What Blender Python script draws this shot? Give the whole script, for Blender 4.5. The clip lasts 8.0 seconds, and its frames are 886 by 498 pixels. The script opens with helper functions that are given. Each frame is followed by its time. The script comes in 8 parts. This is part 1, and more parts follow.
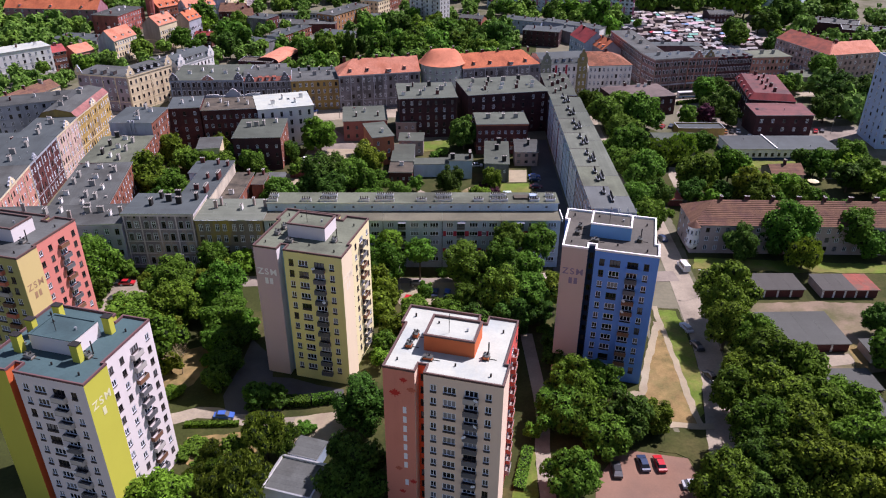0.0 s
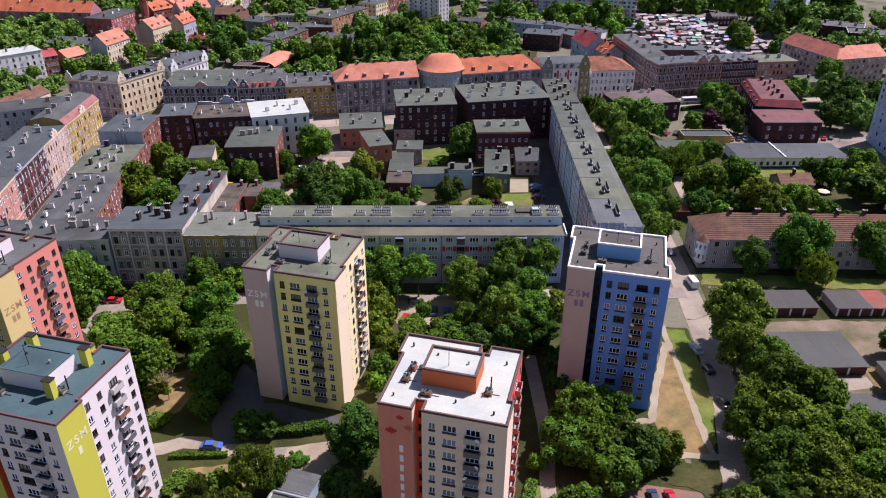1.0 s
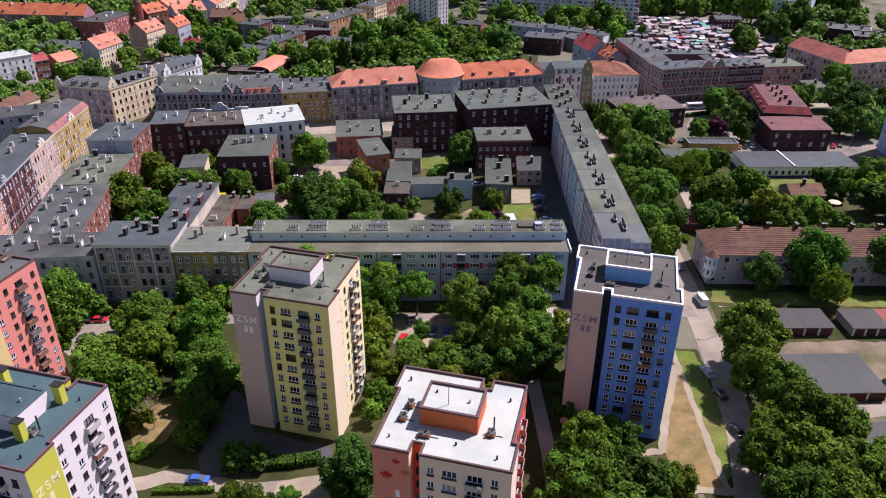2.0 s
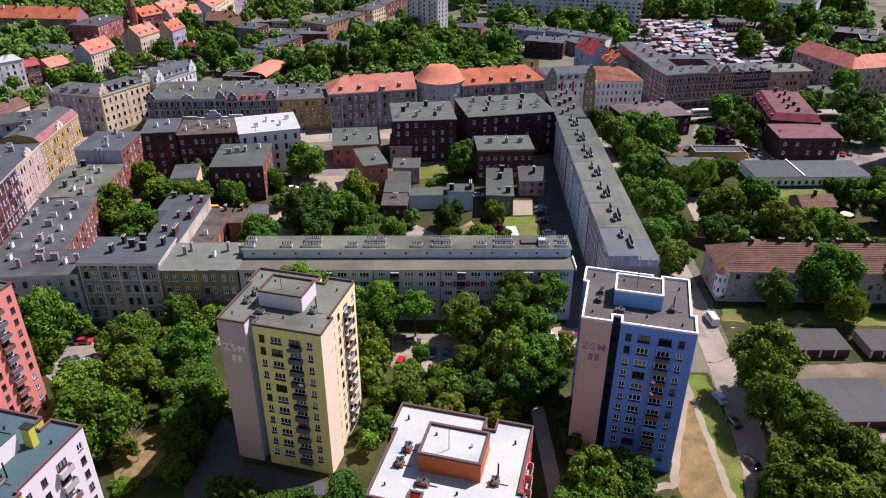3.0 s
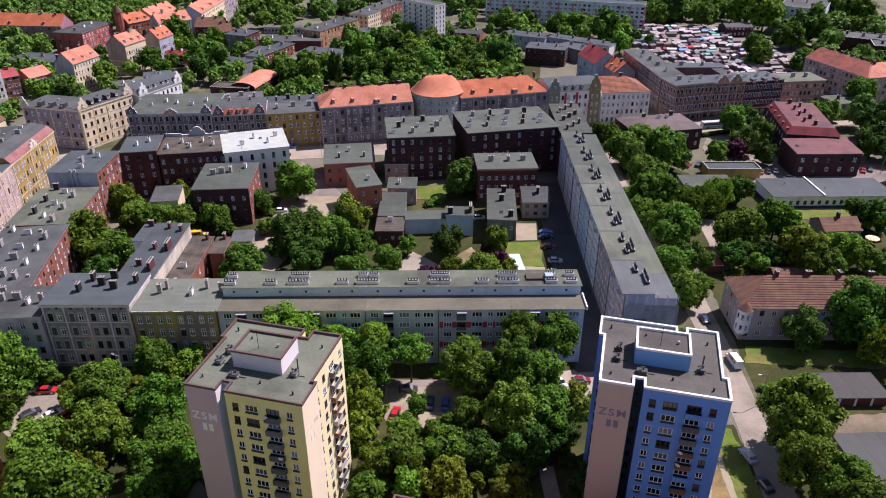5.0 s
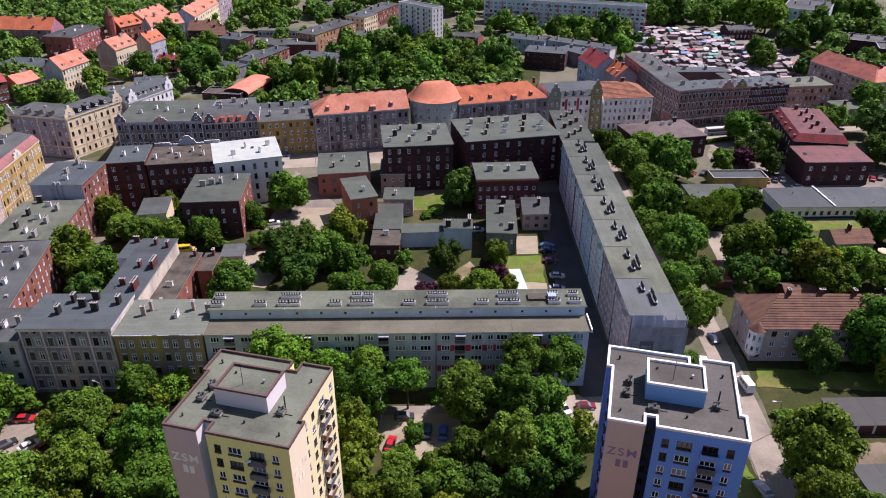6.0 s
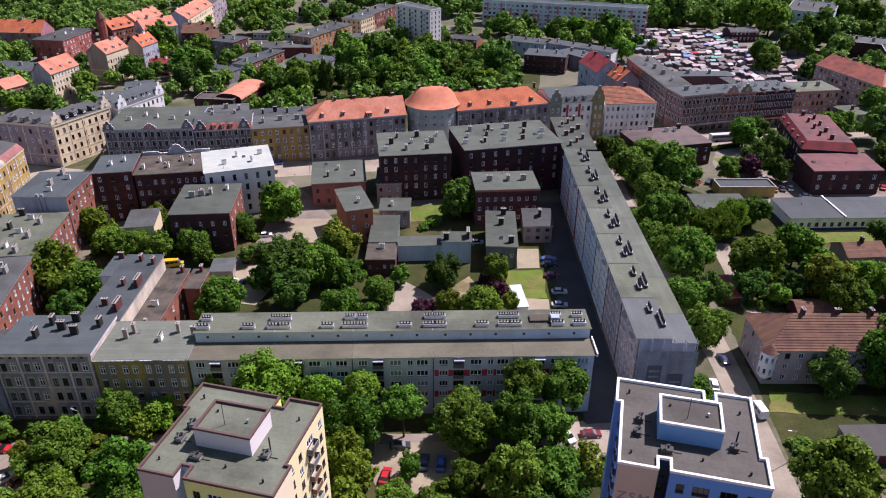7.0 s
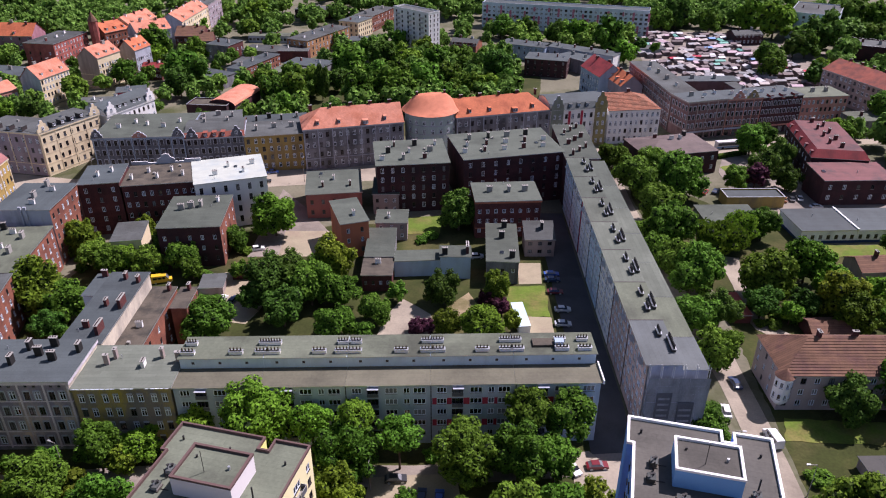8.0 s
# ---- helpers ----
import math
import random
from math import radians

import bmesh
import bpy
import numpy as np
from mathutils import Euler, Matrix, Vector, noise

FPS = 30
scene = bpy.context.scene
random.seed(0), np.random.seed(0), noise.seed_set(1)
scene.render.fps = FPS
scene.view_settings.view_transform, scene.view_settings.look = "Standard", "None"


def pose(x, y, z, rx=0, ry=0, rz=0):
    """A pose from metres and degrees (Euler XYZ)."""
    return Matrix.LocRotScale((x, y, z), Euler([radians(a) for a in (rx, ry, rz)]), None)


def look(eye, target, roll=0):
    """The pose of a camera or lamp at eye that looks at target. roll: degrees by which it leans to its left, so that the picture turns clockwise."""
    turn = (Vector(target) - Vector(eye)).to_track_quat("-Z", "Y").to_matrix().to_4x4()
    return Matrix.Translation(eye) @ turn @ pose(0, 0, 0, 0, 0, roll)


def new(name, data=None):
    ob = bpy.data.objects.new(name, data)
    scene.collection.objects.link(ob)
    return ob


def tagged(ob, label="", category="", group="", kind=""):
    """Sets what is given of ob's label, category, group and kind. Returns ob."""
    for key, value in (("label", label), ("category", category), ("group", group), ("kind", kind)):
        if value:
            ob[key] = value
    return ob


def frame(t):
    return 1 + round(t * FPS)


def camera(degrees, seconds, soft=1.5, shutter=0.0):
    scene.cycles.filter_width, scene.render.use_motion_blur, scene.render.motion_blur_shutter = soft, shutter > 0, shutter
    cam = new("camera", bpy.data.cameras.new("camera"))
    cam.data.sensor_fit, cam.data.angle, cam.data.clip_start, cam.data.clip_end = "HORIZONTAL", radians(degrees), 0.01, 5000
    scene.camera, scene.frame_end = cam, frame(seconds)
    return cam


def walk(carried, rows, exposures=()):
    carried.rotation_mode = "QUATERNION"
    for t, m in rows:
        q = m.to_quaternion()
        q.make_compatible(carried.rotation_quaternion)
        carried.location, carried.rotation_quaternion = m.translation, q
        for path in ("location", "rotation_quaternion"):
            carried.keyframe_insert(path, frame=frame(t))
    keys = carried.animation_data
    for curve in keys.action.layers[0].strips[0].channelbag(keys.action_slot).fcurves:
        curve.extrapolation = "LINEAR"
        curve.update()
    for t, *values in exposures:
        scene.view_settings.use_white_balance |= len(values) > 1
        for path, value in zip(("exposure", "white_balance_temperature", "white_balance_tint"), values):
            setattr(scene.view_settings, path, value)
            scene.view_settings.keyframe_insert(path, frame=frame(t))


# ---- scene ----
cam = camera(62.4, 8.0, soft=1.1)
PATH = [
    (0, (4.859, 41.093, 105.948), (4.723, 42.842, 104.988), 0.3),
    (0.5, (4.506, 45.492, 105.934), (4.371, 47.242, 104.974), 0.3),
    (1, (4.151, 49.887, 105.957), (4.017, 51.637, 104.997), 0.3),
    (1.5, (3.799, 54.341, 105.993), (3.666, 56.09, 105.033), 0.3),
    (3, (2.738, 67.684, 106.082), (2.607, 69.434, 105.123), 0.3),
    (3.5, (2.318, 72.126, 106.082), (2.188, 73.876, 105.122), 0.2),
    (4, (2.001, 76.578, 106.11), (1.872, 78.328, 105.151), 0.2),
    (4.5, (1.675, 80.983, 106.144), (1.547, 82.733, 105.185), 0.2),
    (6, (0.906, 94.321, 106.206), (0.784, 96.072, 105.246), 0.1),
    (6.5, (0.703, 98.735, 106.212), (0.583, 100.486, 105.252), 0.1),
    (7, (0.49, 103.192, 106.146), (0.372, 104.942, 105.185), 0.1),
    (7.5, (0.265, 107.666, 106.061), (0.148, 109.417, 105.101), 0.1),
    (8, (0.102, 112.162, 105.999), (-0.014, 113.912, 105.038), 0.1),
]
walk(cam, [(t, look(eye, target, roll)) for t, eye, target, roll in PATH])

# ---------------------------------------------------------------- light
SUN_AZ, SUN_EL = 34.0, 55.0          # degrees: from +x towards +y, and above the horizon
world = bpy.data.worlds.new("sky")
scene.world = world
world.use_nodes = True
nt = world.node_tree
sky = nt.nodes.new("ShaderNodeTexSky")
sky.sky_type = 'NISHITA'
sky.sun_disc = False
sky.sun_elevation = radians(SUN_EL)
sky.sun_rotation = radians(90 - SUN_AZ)
sky.air_density, sky.dust_density, sky.ozone_density = 1.0, 1.2, 1.8
bg = nt.nodes["Background"]
bg.inputs["Strength"].default_value = 0.06
nt.links.new(sky.outputs[0], bg.inputs["Color"])
sun = new("sun", bpy.data.lights.new("sun", 'SUN'))
sun.data.energy = 5.0
sun.data.angle = radians(0.5)
sun.data.color = (1.0, 0.93, 0.9)
sdir = Vector((math.cos(radians(SUN_AZ)) * math.cos(radians(SUN_EL)), math.sin(radians(SUN_AZ)) * math.cos(radians(SUN_EL)), math.sin(radians(SUN_EL))))
sun.matrix_world = look(sdir * 300, (0, 0, 0))
scene.view_settings.exposure = 0.46
scene.view_settings.use_white_balance = True
scene.view_settings.white_balance_temperature = 6240
scene.view_settings.white_balance_tint = 27


# ---------------------------------------------------------------- materials
def surf(name, col, rough=0.85, var=0.25, scale=0.35, fine=6.0, rnd=0.0, stain=None, stain_at=0.55, metal=0.0, bump=0.0, streak=1.0, spec=0.3, strips=0.0, row=1.05, wide=7.5):
    """A plain surface with wear at two scales; stain: a second colour in patches; streak below 1 pulls the patches out downwards."""
    m = bpy.data.materials.new(name)
    m.use_nodes = True
    t = m.node_tree
    p = t.nodes["Principled BSDF"]
    p.inputs["Roughness"].default_value = rough
    p.inputs["Metallic"].default_value = metal
    p.inputs["Specular IOR Level"].default_value = spec
    tc = t.nodes.new("ShaderNodeTexCoord")
    mp = t.nodes.new("ShaderNodeMapping")
    mp.inputs["Scale"].default_value = (1, 1, streak)
    t.links.new(tc.outputs["Object"], mp.inputs["Vector"])
    oi = t.nodes.new("ShaderNodeObjectInfo")
    n1 = t.nodes.new("ShaderNodeTexNoise")
    n1.inputs["Scale"].default_value = scale
    n1.inputs["Detail"].default_value = 6
    n2 = t.nodes.new("ShaderNodeTexNoise")
    n2.inputs["Scale"].default_value = fine
    n2.inputs["Detail"].default_value = 3
    for n in (n1, n2):
        t.links.new(mp.outputs[0], n.inputs["Vector"])

    def mth(op, a, b):
        n = t.nodes.new("ShaderNodeMath")
        n.operation = op
        for k, v in enumerate((a, b)):
            if isinstance(v, (int, float)):
                n.inputs[k].default_value = v
            else:
                t.links.new(v, n.inputs[k])
        return n.outputs[0]
    v = mth('ADD', mth('MULTIPLY', mth('SUBTRACT', n1.outputs["Fac"], 0.5), 2.4 * var), mth('MULTIPLY', mth('SUBTRACT', n2.outputs["Fac"], 0.5), 1.4 * var))
    v = mth('ADD', v, mth('MULTIPLY', mth('SUBTRACT', oi.outputs["Random"], 0.5), rnd))
    v = mth('ADD', v, 1.0)
    hs = t.nodes.new("ShaderNodeHueSaturation")
    t.links.new(v, hs.inputs["Value"])
    hs.inputs["Color"].default_value = (*col, 1)
    if stain:
        mx = t.nodes.new("ShaderNodeMix")
        mx.data_type = 'RGBA'
        mx.inputs["A"].default_value = (*col, 1)
        mx.inputs["B"].default_value = (*stain, 1)
        n3 = t.nodes.new("ShaderNodeTexNoise")
        n3.inputs["Scale"].default_value = scale * 0.6
        n3.inputs["Detail"].default_value = 8
        n3.inputs["Roughness"].default_value = 0.65
        t.links.new(mp.outputs[0], n3.inputs["Vector"])
        rp = t.nodes.new("ShaderNodeMapRange")
        rp.inputs["From Min"].default_value = stain_at - 0.08
        rp.inputs["From Max"].default_value = stain_at + 0.1
        t.links.new(n3.outputs["Fac"], rp.inputs["Value"])
        t.links.new(rp.outputs[0], mx.inputs["Factor"])
        t.links.new(mx.outputs["Result"], hs.inputs["Color"])
    t.links.new(hs.outputs[0], p.inputs["Base Color"])
    if strips:
        wv = t.nodes.new("ShaderNodeTexBrick")
        wv.inputs["Scale"].default_value = 1.0
        wv.inputs["Brick Width"].default_value = wide
        wv.inputs["Row Height"].default_value = row
        wv.inputs["Mortar Size"].default_value = 0.035 if row > 0.5 else 0.022
        wv.inputs["Color1"].default_value = (1.12, 1.12, 1.12, 1)
        wv.inputs["Color2"].default_value = (0.8, 0.8, 0.8, 1)
        wv.inputs["Mortar"].default_value = (0.55, 0.55, 0.55, 1)
        t.links.new(tc.outputs["Object"], wv.inputs["Vector"])
        ml = t.nodes.new("ShaderNodeMix")
        ml.data_type, ml.blend_type = 'RGBA', 'MULTIPLY'
        ml.inputs["Factor"].default_value = strips
        t.links.new(hs.outputs[0], ml.inputs["A"])
        t.links.new(wv.outputs["Color"], ml.inputs["B"])
        t.links.new(ml.outputs["Result"], p.inputs["Base Color"])
    if bump:
        b = t.nodes.new("ShaderNodeBump")
        b.inputs["Strength"].default_value = bump
        b.inputs["Distance"].default_value = 0.05
        t.links.new(n2.outputs["Fac"], b.inputs["Height"])
        t.links.new(b.outputs[0], p.inputs["Normal"])
    return m


def brickwork(name, c1, c2, mortar, scale=1.0, rnd=0.1):
    """Fine masonry courses, 75 mm high, too small to be told apart, over blotches of soot."""
    m = surf(name, c1, 0.9, 0.3, 0.3, 9.0, rnd, stain=c2, stain_at=0.5)
    t = m.node_tree
    p = t.nodes["Principled BSDF"]
    src = p.inputs["Base Color"].links[0].from_socket
    tc = t.nodes.new("ShaderNodeTexCoord")
    sep = t.nodes.new("ShaderNodeSeparateXYZ")
    add = t.nodes.new("ShaderNodeMath")
    cmb = t.nodes.new("ShaderNodeCombineXYZ")
    br = t.nodes.new("ShaderNodeTexBrick")
    t.links.new(tc.outputs["Object"], sep.inputs[0])
    t.links.new(sep.outputs[0], add.inputs[0])
    t.links.new(sep.outputs[1], add.inputs[1])
    t.links.new(add.outputs[0], cmb.inputs[0])
    t.links.new(sep.outputs[2], cmb.inputs[1])
    t.links.new(cmb.outputs[0], br.inputs["Vector"])
    br.inputs["Scale"].default_value = 2.0 * scale
    br.inputs["Mortar Size"].default_value = 0.02
    br.inputs["Color1"].default_value = (1, 1, 1, 1)
    br.inputs["Color2"].default_value = (0.7, 0.66, 0.62, 1)
    br.inputs["Mortar"].default_value = (*mortar, 1)
    mx = t.nodes.new("ShaderNodeMix")
    mx.data_type, mx.blend_type = 'RGBA', 'MULTIPLY'
    mx.inputs["Factor"].default_value = 0.6
    t.links.new(src, mx.inputs["A"])
    t.links.new(br.outputs["Color"], mx.inputs["B"])
    t.links.new(mx.outputs["Result"], p.inputs["Base Color"])
    return m


def leafage(name, c1, c2):
    m = bpy.data.materials.new(name)
    m.use_nodes = True
    t = m.node_tree
    p = t.nodes["Principled BSDF"]
    p.inputs["Roughness"].default_value = 0.6
    p.inputs["Specular IOR Level"].default_value = 0.06
    oi = t.nodes.new("ShaderNodeObjectInfo")
    ge = t.nodes.new("ShaderNodeNewGeometry")
    mx = t.nodes.new("ShaderNodeMix")
    mx.data_type = 'RGBA'
    mx.inputs["A"].default_value = (*c1, 1)
    mx.inputs["B"].default_value = (*c2, 1)
    t.links.new(ge.outputs["Random Per Island"], mx.inputs["Factor"])
    hs = t.nodes.new("ShaderNodeHueSaturation")
    wr = t.nodes.new("ShaderNodeMath")
    wr.operation = 'MULTIPLY'
    wr.inputs[1].default_value = 7.31
    fr = t.nodes.new("ShaderNodeMath")
    fr.operation = 'FRACT'
    hm = t.nodes.new("ShaderNodeMapRange")
    hm.inputs["To Min"].default_value, hm.inputs["To Max"].default_value = 0.482, 0.514
    t.links.new(oi.outputs["Random"], wr.inputs[0])
    t.links.new(wr.outputs[0], fr.inputs[0])
    t.links.new(fr.outputs[0], hm.inputs["Value"])
    t.links.new(hm.outputs[0], hs.inputs["Hue"])
    mr = t.nodes.new("ShaderNodeMapRange")
    mr.inputs["To Min"].default_value, mr.inputs["To Max"].default_value = 0.72, 1.3
    t.links.new(oi.outputs["Random"], mr.inputs["Value"])
    t.links.new(mr.outputs[0], hs.inputs["Value"])
    t.links.new(mx.outputs["Result"], hs.inputs["Color"])
    t.links.new(hs.outputs[0], p.inputs["Base Color"])
    tr = t.nodes.new("ShaderNodeBsdfTranslucent")
    t.links.new(hs.outputs[0], tr.inputs["Color"])
    ms = t.nodes.new("ShaderNodeMixShader")
    ms.inputs[0].default_value = 0.28
    t.links.new(p.outputs[0], ms.inputs[1])
    t.links.new(tr.outputs[0], ms.inputs[2])
    t.links.new(ms.outputs[0], t.nodes["Material Output"].inputs["Surface"])
    return m


def pane_mat(name, dark, light, share):
    """Window panes: dark glass, some with pale curtains behind."""
    m = bpy.data.materials.new(name)
    m.use_nodes = True
    t = m.node_tree
    p = t.nodes["Principled BSDF"]
    p.inputs["Roughness"].default_value = 0.08
    oi = t.nodes.new("ShaderNodeObjectInfo")
    mr = t.nodes.new("ShaderNodeMapRange")
    mr.inputs["From Min"].default_value, mr.inputs["From Max"].default_value = 1 - share - 0.15, 1.0
    mx = t.nodes.new("ShaderNodeMix")
    mx.data_type = 'RGBA'
    mx.inputs["A"].default_value = (*dark, 1)
    mx.inputs["B"].default_value = (*light, 1)
    t.links.new(oi.outputs["Random"], mr.inputs["Value"])
    t.links.new(mr.outputs[0], mx.inputs["Factor"])
    t.links.new(mx.outputs["Result"], p.inputs["Base Color"])
    return m


M = {}
M["pane"] = pane_mat("window_glass", (0.012, 0.014, 0.017), (0.26, 0.27, 0.29), 0.26)
# White with a blue cast: skylight on shaded frames is put into it.
M["white"] = surf("sky_tinted_white", (0.8, 0.86, 0.95), 0.5, 0.05)
M["sill"] = surf("dark_sill", (0.05, 0.04, 0.04), 0.6, 0.1)
M["felt"] = surf("grey_roofing_felt", (0.085, 0.094, 0.092), 0.85, 0.35, 0.12, 2.5, 0.35, stain=(0.055, 0.059, 0.056), stain_at=0.52, strips=0.45)
M["felt_b"] = surf("bluish_roofing_felt", (0.066, 0.082, 0.086), 0.75, 0.3, 0.12, 2.5, 0.3, stain=(0.052, 0.063, 0.066), strips=0.35)
M["felt_g"] = surf("mossy_roofing_felt", (0.127, 0.145, 0.106), 0.9, 0.35, 0.12, 2.0, 0.25, stain=(0.08, 0.089, 0.068), stain_at=0.53, strips=0.32)
M["felt_d"] = surf("worn_dark_felt", (0.09, 0.078, 0.061), 0.95, 0.35, 0.4, 3.0, 0.15, stain=(0.045, 0.042, 0.036), strips=0.4)
M["felt_w"] = surf("white_roof_coating", (0.44, 0.475, 0.423), 0.6, 0.16, 0.25, 3.0, stain=(0.36, 0.418, 0.414), stain_at=0.56, strips=0.12)
M["felt_t"] = surf("teal_roofing_felt", (0.055, 0.104, 0.113), 0.75, 0.2, 0.15, 2.0, stain=(0.04, 0.073, 0.08))
M["tile_o"] = surf("orange_clay_tiles", (0.52, 0.155, 0.07), 0.8, 0.25, 0.3, 7.0, 0.1, stain=(0.4, 0.11, 0.05), bump=0.3, strips=0.55, row=0.42, wide=0.55)
M["tile_s"] = surf("faded_salmon_tiles", (0.53, 0.215, 0.14), 0.8, 0.22, 0.3, 7.0, 0.1, stain=(0.44, 0.15, 0.085), bump=0.3, strips=0.5, row=0.42, wide=0.55)
M["tile_w"] = surf("weathered_clay_tiles", (0.3, 0.12, 0.07), 0.85, 0.45, 0.5, 6.0, 0.1, stain=(0.2, 0.09, 0.055), stain_at=0.5, bump=0.3, strips=0.6, row=0.42, wide=0.55)
M["tile_c"] = surf("salmon_tiles_on_the_drum", (0.55, 0.2, 0.115), 0.8, 0.2, 0.4, 7.0, stain=(0.46, 0.16, 0.09), bump=0.3)
M["sheet_g"] = surf("grey_brown_sheet_roof", (0.125, 0.095, 0.088), 0.75, 0.2, 0.3, 5.0, 0.1, stain=(0.09, 0.07, 0.066), strips=0.4)
M["brownst"] = surf("brown_stone_and_brick", (0.21, 0.125, 0.122), 0.9, 0.3, 0.3, 5.0, 0.1, stain=(0.1, 0.058, 0.057), streak=0.5)
M["tile_b"] = surf("brown_clay_tiles", (0.168, 0.09, 0.056), 0.85, 0.35, 0.4, 7.0, 0.1, stain=(0.12, 0.06, 0.05), bump=0.3, strips=1.0, row=0.6, wide=12.0)
M["tile_r"] = surf("crimson_sheet_roof", (0.33, 0.055, 0.055), 0.6, 0.2, 0.3, 5.0, 0.1, stain=(0.2, 0.04, 0.042), strips=0.4, row=0.6, wide=4.0)
M["rose_m"] = surf("faded_rose_mansard_sheet", (0.3, 0.13, 0.12), 0.75, 0.25, 0.4, 4.0, stain=(0.2, 0.085, 0.08), stain_at=0.5, strips=0.4, row=0.5, wide=2.0)
M["rust_d"] = surf("rust_red_mansard_sheet", (0.3, 0.085, 0.055), 0.7, 0.25, 0.4, 4.0, stain=(0.18, 0.06, 0.045), stain_at=0.5)
M["tile_m"] = surf("maroon_sheet_roof", (0.15, 0.055, 0.055), 0.7, 0.25, 0.3, 5.0, 0.1, stain=(0.08, 0.04, 0.042), strips=0.5)
M["slate"] = surf("soot_dark_render", (0.16, 0.17, 0.205), 0.9, 0.35, 0.3, 5.0, 0.1, stain=(0.08, 0.08, 0.09), stain_at=0.52, streak=0.4)
M["mauvew"] = surf("purple_pink_render", (0.4, 0.2, 0.24), 0.9, 0.15, 0.3, 5.0, 0.08, stain=(0.32, 0.15, 0.18), streak=0.4)
# Fronts in shade: red brick darkened and purpled; brick_o is its sunlit tone.
M["brick"] = brickwork("sooty_shade_dark_brick", (0.15, 0.05, 0.047), (0.085, 0.033, 0.034), (0.5, 0.46, 0.42))
M["brick_y"] = brickwork("buff_orange_brick", (0.5, 0.28, 0.14), (0.38, 0.19, 0.1), (0.6, 0.55, 0.5))
M["brick_p"] = brickwork("rose_red_brick", (0.42, 0.13, 0.11), (0.3, 0.09, 0.08), (0.6, 0.55, 0.5))
M["brick_d"] = brickwork("blackened_brick", (0.08, 0.032, 0.037), (0.047, 0.025, 0.03), (0.6, 0.55, 0.5))
M["brick_o"] = brickwork("orange_brick", (0.3, 0.115, 0.075), (0.19, 0.075, 0.055), (0.6, 0.55, 0.5))
M["grey"] = surf("grey_render", (0.25, 0.25, 0.275), 0.9, 0.35, 0.3, 5.0, 0.12, stain=(0.11, 0.11, 0.12), stain_at=0.52, streak=0.3)
M["greyl"] = surf("pale_grey_render", (0.42, 0.45, 0.52), 0.9, 0.13, 0.3, 5.0, 0.1, stain=(0.27, 0.29, 0.34), streak=0.4)
M["lavender"] = surf("lavender_grey_render", (0.5, 0.48, 0.58), 0.9, 0.16, 0.3, 5.0, 0.1, stain=(0.34, 0.32, 0.4), streak=0.4)
M["slab_wall"] = surf("pale_blue_grey_panels", (0.44, 0.52, 0.6), 0.9, 0.14, 0.3, 5.0, 0.08, stain=(0.33, 0.4, 0.46), streak=0.4)
M["stucco_l"] = surf("pale_lavender_stucco", (0.68, 0.62, 0.68), 0.9, 0.2, 0.3, 5.0, 0.05, stain=(0.45, 0.4, 0.44), streak=0.5)
M["paleteal"] = surf("pale_teal_render", (0.42, 0.52, 0.5), 0.9, 0.12, 0.3, 5.0, 0.05, stain=(0.34, 0.42, 0.41), streak=0.4)
M["panel_w"] = surf("pale_sky_panels", (0.55, 0.64, 0.74), 0.9, 0.12, 0.3, 5.0, 0.05, stain=(0.44, 0.52, 0.6), streak=0.4)
M["greyb"] = surf("blue_grey_render", (0.33, 0.42, 0.54), 0.9, 0.15, 0.3, 5.0, 0.05, stain=(0.25, 0.32, 0.41), streak=0.4)
M["cream"] = surf("cream_render", (0.74, 0.63, 0.43), 0.9, 0.15, 0.3, 5.0, 0.08, stain=(0.6, 0.49, 0.33), streak=0.4)
M["ochre"] = surf("ochre_render", (0.42, 0.29, 0.09), 0.9, 0.22, 0.3, 5.0, 0.1, stain=(0.26, 0.19, 0.1), streak=0.4)
M["mustard"] = surf("peeling_mustard_render", (0.42, 0.32, 0.06), 0.9, 0.3, 0.25, 4.0, stain=(0.2, 0.18, 0.17), stain_at=0.47, streak=0.35)
M["pinkw"] = surf("pink_render", (0.5, 0.25, 0.2), 0.9, 0.18, 0.3, 5.0, 0.08, stain=(0.4, 0.2, 0.17), streak=0.4)
M["redw"] = surf("brick_red_render", (0.44, 0.16, 0.13), 0.9, 0.18, 0.3, 5.0, stain=(0.34, 0.12, 0.1), streak=0.4)
M["orangew"] = surf("orange_render", (0.5, 0.17, 0.09), 0.9, 0.15, 0.3, 5.0, stain=(0.42, 0.14, 0.09), streak=0.4)
M["ornate"] = surf("sooty_grey_render_with_cream_patches", (0.27, 0.24, 0.295), 0.9, 0.35, 0.3, 5.0, stain=(0.56, 0.45, 0.37), stain_at=0.58, streak=0.4)
M["paleblue"] = surf("pale_blue_limewash", (0.52, 0.66, 0.76), 0.9, 0.12, 0.3, 5.0, stain=(0.43, 0.55, 0.63), streak=0.4)
M["sky_t"] = surf("light_blue_tower_render", (0.42, 0.56, 0.74), 0.85, 0.06, 0.2, 6.0, stain=(0.38, 0.5, 0.66), streak=0.3)
M["shellw"] = surf("pale_shell_pink_render", (0.56, 0.42, 0.38), 0.9, 0.18, 0.3, 5.0, 0.06, stain=(0.42, 0.3, 0.27), streak=0.4)
M["whitew"] = surf("white_render", (0.8, 0.8, 0.79), 0.9, 0.1, 0.3, 5.0, 0.05, stain=(0.58, 0.58, 0.57), stain_at=0.6, streak=0.4)
